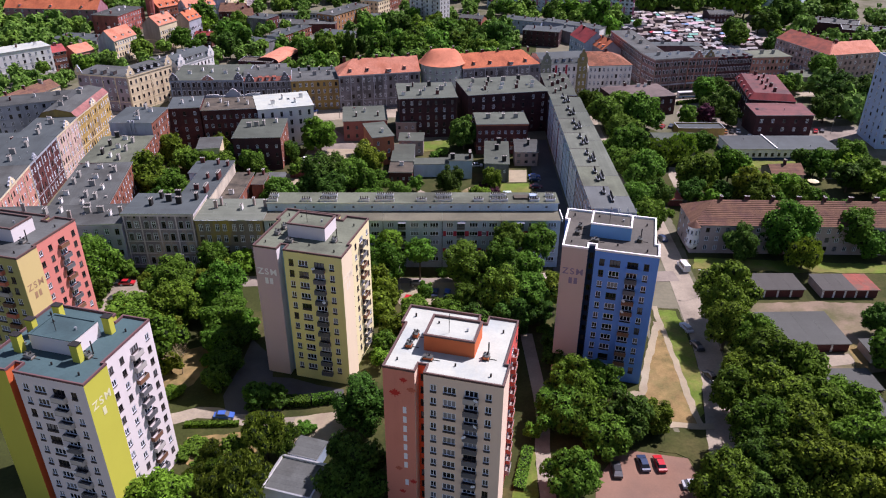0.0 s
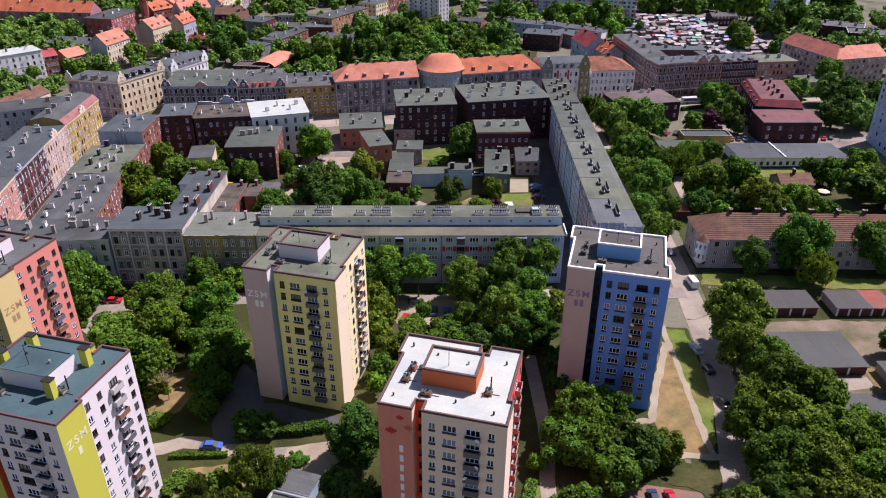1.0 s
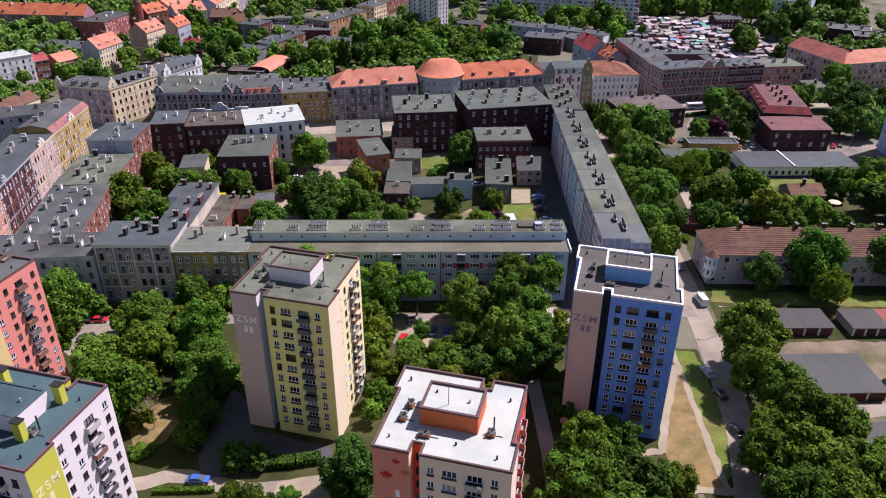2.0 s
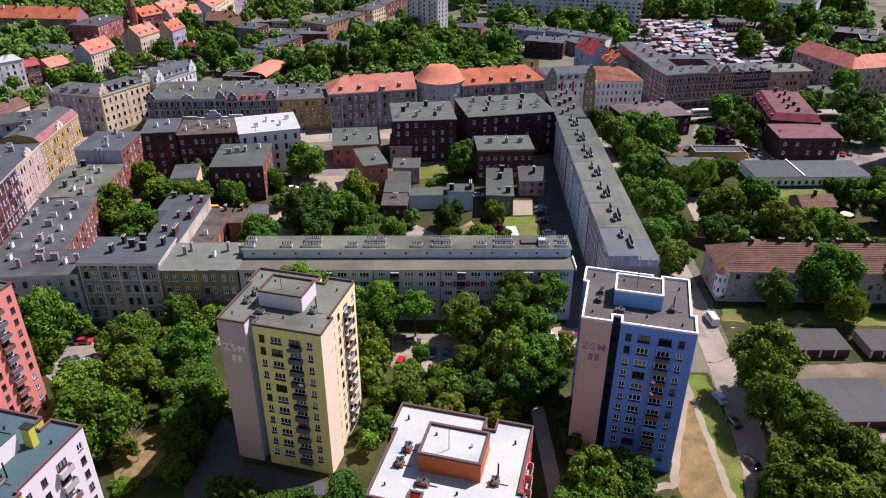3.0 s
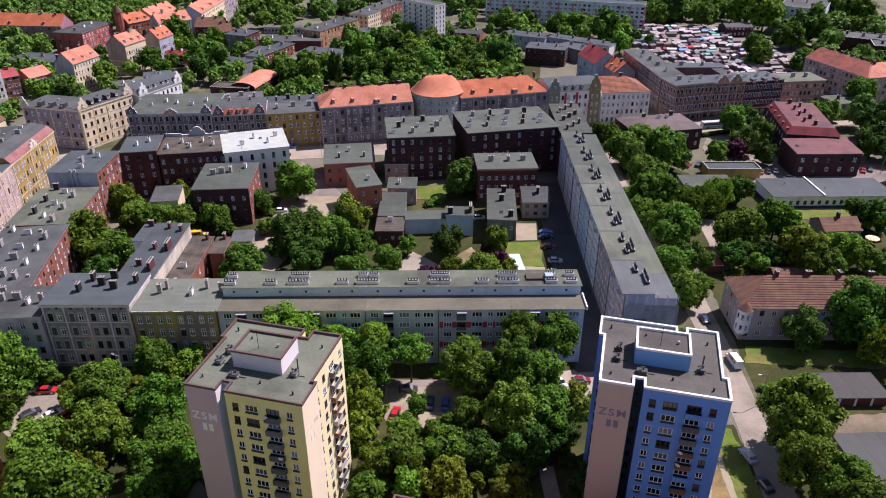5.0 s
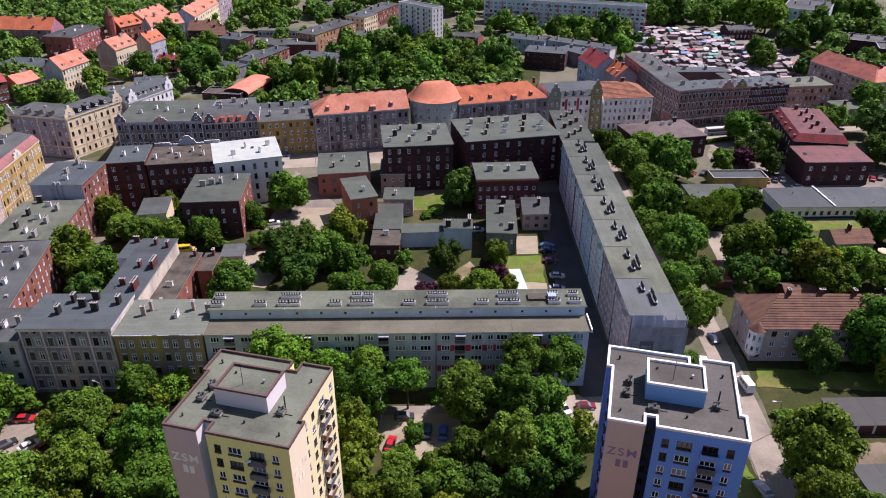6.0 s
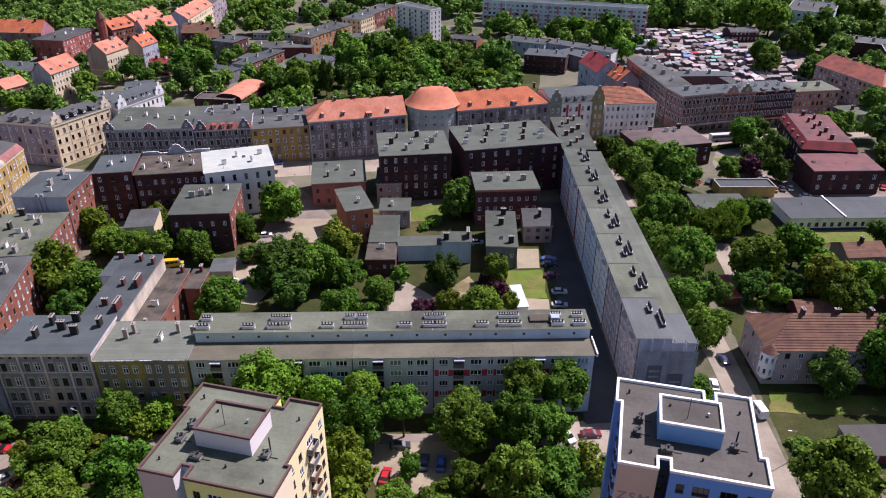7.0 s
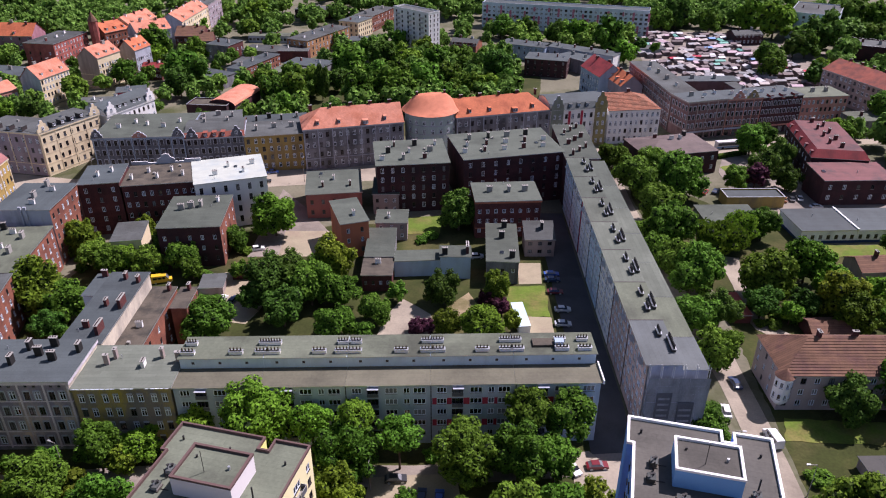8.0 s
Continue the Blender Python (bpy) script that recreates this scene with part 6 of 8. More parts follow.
def tree(x, y, R, k, group, far=False, high=0, stretch=1.0):
    lab, cat = KIND[k]
    hc = 0.8 if k in "s" else 1.6 if k == "p" and not high else high or max(5.2, R * 1.05)
    top = thing("shrub" if k in "sp" else "tree", lab, cat, x, y, 0, trng.uniform(0, 360), group)
    if k not in "s":
        part("trunk", trng.choice(TRUNKS), top, pose(0, 0, 0) @ Matrix.Diagonal((R, R, hc * 1.25, 1)))
    me = trng.choice((FAR if k in FAR and (far or R < 3.6) else BIG if k in BIG and R > 6 and y < 240 else CROWNS)[k])
    zs = R * stretch * trng.uniform(.9, 1.1) if k not in "s" else min(R, 1.6)
    part("crown", me, top, pose(0, 0, hc) @ Matrix.Diagonal((R, R * trng.uniform(.9, 1.1), zs, 1)))
    return top


left_court = [
    (-102.5, 204.3, 6.7, "b", 7.4), (-100, 197.7, 3.9, "b", 4.2), (-96.1, 209, 2.6, "b", 3.2), (-89.3, 209.2, 1.7, "b", 2.6), (-81.7, 209.5, 2.6, "b", 3.2),
    (-72.2, 211.1, 4.1, "b", 7), (-67.7, 210.5, 2.4, "o", 3.6), (-65.5, 214.6, 3.6, "l", 4), (-79.3, 200.4, 5.5, "b", 6), (-87.5, 202, 2.4, "o", 3.6),
    (-73.1, 203.5, 2.9, "o", 3.6), (-63.4, 195.3, 5.6, "b", 7.5), (-72.8, 187.6, 6.1, "e", 6.7), (-83.5, 184.8, 5.1, "b", 5.6), (-59.3, 185.6, 5.4, "b", 5.9),
    (-66.4, 191.6, 3, "b", 3.6), (-55.1, 185.2, 2.8, "b", 3.6), (-72.9, 171.7, 7.3, "e", 7.5), (-73.1, 180.7, 3.6, "o", 4), (-60.7, 179.2, 1.4, "s", 0.8),
    (-54.6, 171.4, 3.4, "d", 3.5), (-55.2, 164.6, 2.8, "d", 3), (-55.2, 179.5, 3.4, "d", 4), (-59, 176.7, 3.4, "b", 4), (-67.2, 169.1, 2.5, "o", 3.6),
]
between_towers = [
    (-27.2, 210.1, 3, "o", 3.6), (-22.1, 202.2, 3.7, "o", 4.1), (-23.4, 195.5, 3.1, "o", 3.6), (-18.5, 187.6, 3.3, "o", 3.7), (-19.2, 180.6, 2.9, "b", 3.6),
    (-19.9, 175, 1.9, "l", 3.6), (-14.1, 196.2, 3.2, "b", 3.6), (-7.7, 196.3, 3, "b", 3.6), (-5.5, 190.2, 4.2, "b", 4.6), (-13, 189, 4.2, "b", 4.6),
    (-12.6, 204.4, 2.2, "b", 3.6), (-12, 182.6, 2.8, "l", 3.6), (-5, 182.5, 3.9, "o", 4.2), (6.7, 182, 3.8, "o", 4.2), (0.6, 184.6, 1.7, "o", 2.5),
    (-2.1, 200.4, 3.3, "b", 5), (0.3, 190.7, 3.7, "d", 4), (7.4, 198.5, 5.5, "b", 8), (14.8, 200.3, 4.9, "b", 7), (20, 203.7, 3.9, "o", 6),
    (10.1, 191.9, 4.7, "d", 5.2), (3.7, 189.5, 3.5, "d", 3.9), (16.6, 196.4, 3.7, "d", 4), (20.2, 179, 2.6, "d", 3.6),
]
round_red = [
    (-64.3, 162.4, 2.3, "s", 0.8), (-37.5, 144.5, 4.1, "f", 7), (-38.3, 133.5, 4.9, "f", 6), (-47.3, 141.6, 2.5, "f", 3.6), (-53, 146.6, 2.4, "s", 0.8),
    (-54.9, 144.1, 1.8, "s", 0.8), (-51.5, 130.1, 4.1, "l", 4.5), (-56.4, 128.8, 3.7, "l", 4.1), (-44.3, 160.2, 2.9, "d", 2.5), (-40.1, 160.6, 2.4, "d", 2.5),
    (-20.4, 155.9, 5.4, "d", 5.9), (-18.7, 136.4, 6.2, "d", 6.8), (-32.3, 153.6, 1.9, "s", 0.8), (20.7, 183.3, 3.7, "d", 4), (23, 164.6, 5.2, "e", 7),
    (29.2, 169, 4.7, "b", 5.1), (19.9, 158.8, 4.9, "b", 5.3), (25, 157.8, 4.6, "e", 5.1), (29, 152.5, 3.9, "b", 4.2), (21.1, 141.2, 4.9, "b", 5.4),
    (33.8, 157.5, 4.7, "d", 5.1), (39.5, 159.2, 3.4, "o", 4), (14.2, 154.7, 1.8, "l", 2.5), (48, 139, 5.7, "e", 6.2),
    (-41.8, 132.5, 3.9, "f", 4.3), (-47.4, 135.1, 2.6, "f", 3.6), (-34.9, 146.2, 3.2, "f", 4.3), (-44.7, 137.4, 2.9, "f", 3.6), (-42.7, 142.7, 2.9, "b", 3.6),
    (-49.5, 142, 2.3, "s", 0.8),
]
drive_belt = [
    (60.8, 189, 5.3, "e", 8.1), (64.7, 183.2, 5.2, "e", 8), (67.3, 175.9, 5.5, "e", 8.5), (60.3, 174.3, 3.6, "e", 6.5), (72.6, 173.3, 5, "e", 7.8),
    (57, 165.6, 4.5, "e", 7), (63.8, 163.8, 5.7, "e", 8.7), (69.6, 158.8, 5.9, "e", 9), (57.2, 153.3, 5.6, "e", 8.6), (64.8, 150.8, 5.7, "e", 8.6),
    (76.9, 160, 5.6, "e", 8.5), (74.1, 148.2, 6.2, "e", 9.3), (55.4, 146, 4.3, "d", 6.8), (60.3, 142.4, 5.2, "e", 8), (66.3, 138.8, 6.3, "o", 9.5),
    (74.1, 140.4, 5.5, "o", 8.5), (68.4, 148.3, 4.5, "e", 7.1), (54.1, 139.3, 3.6, "d", 6.5), (58.8, 137.3, 4, "e", 6.5), (62.8, 199.5, 6.6, "e", 9.9),
]
brown_house = [
    (76.9, 235.3, 4.9, "d"), (90.6, 239.4, 7.3, "b"), (93.4, 231, 4.8, "w"), (110.6, 242.9, 6.7, "b"), (65.5, 217.9, 2.5, "s"),
    (115.7, 239.8, 4.3, "b"), (100.4, 198.5, 3.6, "d"),
]
block_side = [
    (46.3, 371.2, 5, "b", 5.5), (51.1, 347.7, 7.3, "b", 8.1), (59.8, 362.9, 6.2, "b", 6.8), (66, 347.5, 7.4, "b", 8.2), (54.8, 326.8, 6.7, "b", 7.3),
    (55.6, 310, 6.8, "b", 7.5), (48.5, 312, 4.6, "b", 5.1), (49.6, 300.1, 4.6, "b", 5), (53.8, 294, 5.3, "b", 5.8), (58.1, 288.3, 6.6, "b", 7.2),
    (55.4, 283.7, 5.1, "b", 5.6), (51.7, 265.9, 5.2, "b", 5.8), (58.8, 268, 4.3, "d", 6.5), (53, 251, 5.1, "b", 5.6),
]
courtyard = [
    (-57.2, 273.3, 6.5, "d", 7.1), (-52.3, 277.6, 5.9, "d", 6.5), (-45.2, 272.1, 6.3, "b", 7), (-40.8, 281.7, 5.5, "o", 9), (-37.4, 272.5, 4.9, "b", 5.4),
    (-59.3, 269, 4.1, "d", 4.5), (-49.8, 261.9, 5.8, "d", 6.4), (-36, 257.7, 4.4, "b", 4.9), (-27, 265, 4, "b", 4.4), (-22.9, 274.9, 2.6, "b", 3.6),
    (-28.4, 255.9, 2.4, "b", 3.6), (-10.8, 274.9, 4.8, "d", 5.3), (3.5, 278.7, 3.8, "o", 4.1), (0.6, 276.3, 2.2, "p", 1.6), (4.4, 272.5, 2.3, "p", 1.6),
    (-0.2, 259, 5.2, "l", 5.7), (-8.9, 260.4, 3.6, "o", 4), (-16.4, 261.3, 2.3, "p", 1.6), (-13.6, 262.3, 2, "p", 1.6), (7.2, 263.3, 2.3, "o", 3.6),
    (-65, 310.2, 7, "l", 7.7), (-8.6, 317.9, 6.4, "d", 7.1), (-19.7, 309, 2, "s", 0.8), (-17.1, 312.6, 2.5, "s", 0.8),
]
courtyard_west = [
    (-112.2, 262.5, 7.2, "o", 8), (-104.9, 260.6, 5.5, "b", 6.1), (-106.1, 253.1, 3.9, "d", 4.3), (-118.3, 294.7, 5.2, "o", 5.7), (-110.9, 286.4, 4.4, "b", 4.9),
    (-104.3, 283.2, 4.7, "b", 5.1), (-100.9, 286, 3.9, "l", 4.2), (-103.2, 303.5, 3.7, "o", 4.1), (-95.1, 284.2, 4.4, "b", 4.9), (-92.7, 291.8, 4, "d", 4.4),
    (-91.2, 298.8, 4.1, "o", 4.5), (-85, 287.3, 4.6, "b", 5), (-82.7, 295.3, 4.3, "d", 4.8), (-81, 282.7, 3.2, "b", 3.6), (-74.5, 300.1, 4, "b", 4.4),
    (-68.1, 283.3, 2.5, "b", 3.6), (-66.4, 254.4, 6.3, "b", 7),
]
gardens = [
    (69, 307.9, 7.2, "w", 6), (76.1, 312.3, 5.8, "w", 7), (84.3, 317.2, 5.6, "b", 6.2), (74.7, 282.6, 7.3, "e", 8.1), (70.9, 274, 4.8, "d", 5.3),
    (88.1, 292.1, 6.6, "l", 7.3), (92.4, 283.2, 5.5, "l", 6.1), (90.6, 275.1, 6.6, "o", 7.2), (81.9, 274.9, 4, "d", 4.4), (92.4, 269.6, 5.9, "e", 6.5),
    (77.4, 271.5, 3.3, "l", 3.7), (96.9, 269.4, 4.1, "b", 4.5), (76.3, 274.7, 2.5, "s", 0.8), (70, 270.5, 1.7, "s", 0.8), (62.6, 264.1, 2, "s", 0.8),
    (102.7, 278.2, 5.4, "l", 6), (106.8, 275.1, 4.7, "b", 5.2), (125.4, 310.2, 2.7, "s", 0.8),
]
red_school = [
    (102.2, 390.1, 5.7, "b"), (98.4, 363.7, 5.3, "d"), (108.2, 375.5, 5.5, "d"), (104.8, 356.4, 4.3, "d"), (87.1, 355.2, 4, "b"),
    (143.4, 404.7, 4.1, "l"), (109.7, 400.3, 4.5, "b"),
]
front_block = [
    (-42.6, 217.4, 6.4, "l", 10.5), (-55.7, 218.3, 3.8, "l", 7), (-32, 216.6, 3.6, "l", 10), (-23.7, 217.6, 3.7, "l", 11), (-15.1, 215.7, 4, "b", 9.5),
    (-24.8, 212.7, 5.3, "b", 6.5), (-2.2, 213.2, 5.6, "b", 7.5), (7.7, 213.6, 5.5, "b", 8), (14.6, 214.3, 4.2, "b", 7), (9.4, 222.2, 4.2, "b", 11.5),
    (17.5, 221.4, 4.6, "b", 11), (-9, 219, 1.7, "s", 0.8), (-26.4, 206, 4.2, "o", 4.6), (46.6, 228.9, 4.3, "b", 3.5),
]
far_right = [
    (167.6, 427, 6.9, "b"), (159.6, 387, 7.9, "d"), (167.8, 379.1, 7.7, "d"), (147.7, 364.8, 6.5, "d"), (148.8, 516.8, 7, "b"),
    (167.9, 495.9, 5.4, "l"), (135.7, 309.5, 5.5, "b"), (136.2, 295.7, 4.9, "b"), (143.9, 414.2, 3.4, "l"), (204.7, 459.4, 4.9, "b"),
]
for rows, grp in ((left_court, "trees by the tenements"), (between_towers, "trees between the towers"), (round_red, "trees round the red tower"), (drive_belt, "trees along the drive"),
                  (brown_house, "trees by the brown-roofed house"), (block_side, "trees beside the long block"), (courtyard, "courtyard trees"), (courtyard_west, "trees in the western yards"),
                  (gardens, "garden trees"), (red_school, "trees by the school"), (front_block, "trees before the slab block"), (far_right, "trees on the eastern street")):
    for x, y, R, k, *zc in rows:
        tree(x, y, R * (0.98 if rows is gardens else 1.08 if rows in (courtyard, courtyard_west) else 1.16), k, grp, high=zc[0] if zc else 0)


urng = random.Random(44)
for rows, grp in ((left_court, "shrubs by the tenements"), (between_towers, "shrubs between the towers"), (gardens, "garden shrubs"), (courtyard_west, "shrubs in the western yards")):
    for x, y, R, k, zc in rows:
        if k not in "sp" and R > 2.6:
            a = urng.uniform(0, 6.28)
            tree(x + math.cos(a) * R * .9, y + math.sin(a) * R * .9, urng.uniform(1.4, 2.4), "s", grp)


far_v, far_f, far_m = [], [], []


def clear_of_houses(x, y, m):
    for (ax, ay), (ux, uy), L, D in PLOTS:
        u, v = (x - ax) * ux + (y - ay) * uy, -(x - ax) * uy + (y - ay) * ux
        if -m < u < L + m and -m < v < D + m:
            return False
    return True


def grove(poly_x, poly_y, n, rmin, rmax, kinds, grp, seed, gap=1.3, single=False):
    """Trees filling a rectangle; single: each a thing of its own, else joined to the far woods."""
    rg = random.Random(seed)
    done = []
    for _ in range(n * 12):
        if len(done) >= n:
            break
        x, y, R = rg.uniform(*poly_x), rg.uniform(*poly_y), rg.uniform(rmin, rmax)
        if clear_of_houses(x, y, R * .6) and all(math.dist((x, y), q[:2]) > gap * (R + q[2]) / 2 for q in done):
            done.append((x, y, R))
    for x, y, R in done:
        k = rg.choice(kinds)
        if single:
            tree(x, y, R, k, grp, True)
            continue
        me = rg.choice(WOOD[k])
        m = np.array(pose(x, y, max(5.2, R * 1.05), 0, 0, rg.uniform(0, 360)) @ Matrix.Diagonal((R, R, R, 1)))
        co = np.empty(len(me.vertices) * 3)
        me.vertices.foreach_get("co", co)
        co = co.reshape(-1, 3) @ m[:3, :3].T + m[:3, 3]
        base = sum(len(v) for v in far_v)
        far_v.append(co)
        far_f.extend([[base + i for i in p.vertices] for p in me.polygons])
        far_m.extend([p.material_index + (2 if k == "l" else 0) for p in me.polygons])



# ---------------------------------------------------------------- the slab block across the court
def pot_bank(x0, step, z0, z1, mat, turn=False):
    """Four square pots on a common flashing, in one piece."""
    k = [(x0 - .1, z0)]
    for i in range(4):
        x = x0 + step * i
        k += [(x, z0 + .06), (x + .02, z1), (x + .26, z1), (x + .28, z0 + .06)]
    k.append((x0 + step * 3 + .38, z0))
    b = MB()
    P = (lambda x, y, z: (-y, x, z)) if turn else (lambda x, y, z: (x, y, z))
    b.face([P(x, -.14, z) for x, z in k], mat)
    b.face([P(x, .14, z) for x, z in reversed(k)], mat)
    for i in range(len(k)):
        p, q = k[i], k[(i + 1) % len(k)]
        b.face([P(p[0], -.14, p[1]), P(p[0], .14, p[1]), P(q[0], .14, q[1]), P(q[0], -.14, q[1])], mat)
    return b


def slab_block():
    A, B = (-59.0, 218.8), (23.4, 226.2)
    L, D, h, hu, back = math.dist(A, B), 12.6, 15.0, 17.6, 5.7
    top = thing("slab_block", "grey-blue five-storey slab block with raised attic and red panels", "apartment block", *A, 0, math.degrees(math.atan2(B[1] - A[1], B[0] - A[0])))
    n, sec = 5, L / 5
    cols = [(2.1, 1.9, 0), (5.2, 2.2, 1), (8.8, 2.4, 0), (11.8, 1.2, 0), (14.3, 2.4, 0)]
    for k in range(n):
        holes, w = [], MB()
        for r in range(5):
            z = 2.0 + 2.72 * r
            for u, ww, lo in cols:
                holes.append((u - ww / 2, u + ww / 2, z - (.7 if lo else 0), z + 1.4))
        pierced(w, (0, 0), (1, 0), (0, 1), -.3, h, sec, holes, "slab_wall", "slab_wall")
        ob = part("wall", w, top, pose(sec * k, 0, 0))
        for r in range(5):
            z = 2.0 + 2.72 * r
            for u, ww, lo in cols:
                if lo:
                    set_window(ob, (0, 0), (1, 0), u, z - .7, ww, 2.1, "bd")
                    part("balcony", balcony_mesh(2.2, "bal_g", .35, .95), ob, pose(u, 0, z - .7))
                else:
                    set_window(ob, (0, 0), (1, 0), u, z, ww, 1.4, "w")
            if k > 2 and r in (1, 3):
                for u0, u1 in ((.25, 1.1), (3.1, 4.05), (6.35, 7.55), (10.05, 11.15), (12.42, 13.05)):
                    p = MB()
                    p.box(u0, u1, -.03, -.004, z - .1, z + 1.5, "crimson")
                    part("panel", p, ob)
        if k:
            j = MB()
            j.box(-.1, .1, -.06, -.003, 0, h, "felt")
            part("joint", j, ob)
        aw = MB()
        aw.box(4.2, 6.4, -1.0, -.01, h - .5, h - .38, "greyl")
        part("canopy", aw, ob)
    e = MB()
    e.box(0, L, .22, D, -.3, h - .02, "slab_wall")
    part("wall", e, top)
    for k in range(n):
        r = MB()
        x0, x1 = sec * k + (.02 if k else -.35), sec * (k + 1) - .02 + (.35 if k == n - 1 else 0)
        r.box(x0, x1, -.4, back - .01, h, h + .2, "metal", "felt_e")
        part("roof", r, top)
        a = MB()
        a.box(sec * k, sec * (k + 1) - .02, back, D, h, hu, "paleblue")
        at = part("attic", a, top)
        for i in range(3):
            v = MB()
            v.box(-.28, .28, -.03, -.004, 0, .55, "sill")
            part("vent", v, at, pose(sec * k + 2.6 + 5.3 * i, back, h + 1.2))
        r = MB()
        r.box(x0 + .05, x1 - .05, back - .3, D + .3, hu, hu + .18, "metal", "felt_g")
        part("attic_roof", r, top)
    fin = MB()
    fin.box(L + .36, L + .62, -.5, back, h - .1, h + .75, "wh_rim")
    part("parapet", fin, top)
    vent = MB()
    vent.box(-1.5, 1.5, -.45, .45, 0, .62, "whitew")
    vent.box(-1.6, 1.6, -.5, .5, .62, .72, "metal")
    pots = pot_bank(-1.3, .75, .72, 1.5, "felt_d")
    vm, pm = vent.mesh("vent_bank"), pots.mesh("flue_cap")
    for u in (1.5, 11, 16.2, 18.4, 27.5, 32, 34.6, 43.8, 49, 51.2, 60, 64.8, 67, 76, 80.6):
        for y, s in ((back + 1.3, .9), (back + 4.4, .75)):
            if y > back + 2 and int(u) in (11, 27, 43, 60):
                continue
            v = part("vent_bank", vm, top, pose(u, y, hu + .18) @ Matrix.Diagonal((s, 1, 1, 1)))
            part("flue_cap", pm, v)
    sk = MB()
    sk.box(-2.2, 2.2, -1.2, 1.2, 0, .5, "felt_d")
    part("roof_hatch", sk, top, pose(72.5, back + 3.4, hu + .18))
    sk = MB()
    sk.box(-.9, .9, -.8, .8, 0, 1.3, "greyb")
    part("roof_hatch", sk, top, pose(75.6, back + 2.8, hu + .18))


slab_block()


# ---------------------------------------------------------------- the long block
def long_block():
    A, B = (25.4, 336.4), (32.3, 228.1)
    L, h, hl, w1, D = math.dist(A, B), 18.0, 16.9, 6.9, 11.9
    top = thing("long_block", "long six-storey grey block with stepped felt roof", "apartment block", *A, 0, math.degrees(math.atan2(B[1] - A[1], B[0] - A[0])))
    n = 7
    sec = L / n
    paints = ["paleblue", "whitew", "whitew", "paleblue", "whitew", "shellw", "shellw"]
    roofs = ["felt_k", "felt_k", "felt_l", "felt_l", "felt_l", "felt_g", "felt_b2"]
    grp = MB()
    grp.box(-.38, .38, -1.2, 1.2, 0, .7, "felt_d")
    grp.box(-.46, .46, -1.3, 1.3, .7, .8, "metal")
    pots = pot_bank(-1.1, .62, .8, 1.75, "dark", True)
    gmesh, pmesh = grp.mesh("chimney_bank"), pots.mesh("flue_cap")
    for k in range(n):
        ob = None
        holes, spots = [], []
        for r in range(6):
            z = 2.0 + 2.65 * r
            for i in range(6):
                u = sec * (i + .5) / 6
                ww = 1.9 if i in (1, 4) else 1.25
                holes.append((u - ww / 2, u + ww / 2, z, z + 1.4))
                spots.append((u, z, ww))
        w = MB()
        pierced(w, (0, 0), (1, 0), (0, 1), -.3, h, sec, holes, paints[k], paints[k])
        ob = part("wall", w, top, pose(sec * k, 0, 0))
        for u, z, ww in spots:
            set_window(ob, (0, 0), (1, 0), u, z, ww, 1.4, "w")
        for u in (.12, sec * .5):
            p = MB()
            p.box(u - .07, u + .07, -.14, -.004, .2, h - .2, "dark" if u < 1 else "metal")
            part("downpipe", p, ob)
        for u in (sec * .25, sec * .75):
            p = MB()
            p.box(u - 1.3, u + 1.3, -.9, -.004, .9 + 2.65 * 5 + 2.1, .9 + 2.65 * 5 + 2.2, "bal_l")
            part("canopy", p, ob)
        if k == 2:
            p = MB()
            p.box(.3, 1.2, -.05, -.004, .5, h - .5, "crimson")
            part("panel", p, ob)
        x0, x1 = sec * k + .06, sec * (k + 1) - .06
        r = MB()
        r.box(x0, x1, -.45, w1, h, h + .2, "metal", roofs[k])
        part("roof", r, top)
        r = MB()
        x0, x1 = x0 + sec * .3 - (sec * .3 if k == 0 else 0), min(x1 + sec * .3, L)
        r.box(x0, x1, w1 + .01, D + .4, hl, hl + .2, "metal", roofs[k])
        part("roof", r, top)
        sm = MB()
        sm.box(sec * k - .14, sec * k + .14, -.44, w1, h + .1, h + .235, "sill")
        part("roof_joint", sm, top)
        for u, y in ((sec * .32, w1 - 2.3), (sec * .5, w1 - .7), (sec * .72, w1 - 2.4), (sec * .66, w1 - .8)):
            if k == 6 and u > sec * .7:
                continue
            c = part("chimney_bank", gmesh, top, pose(sec * k + u, y, h + .2, 0, 0, 90))
            part("flue_cap", pmesh, c)
    core = MB()
    core.box(0, L, .22, w1, -.3, h - .02, "greyl")
    core.box(0, L, w1, D, -.3, hl - .02, "greyl")
    part("wall", core, top)


long_block()


M["st_pole"] = surf("galvanised_scaffold_tube", (0.55, 0.56, 0.58), 0.5, 0.1)


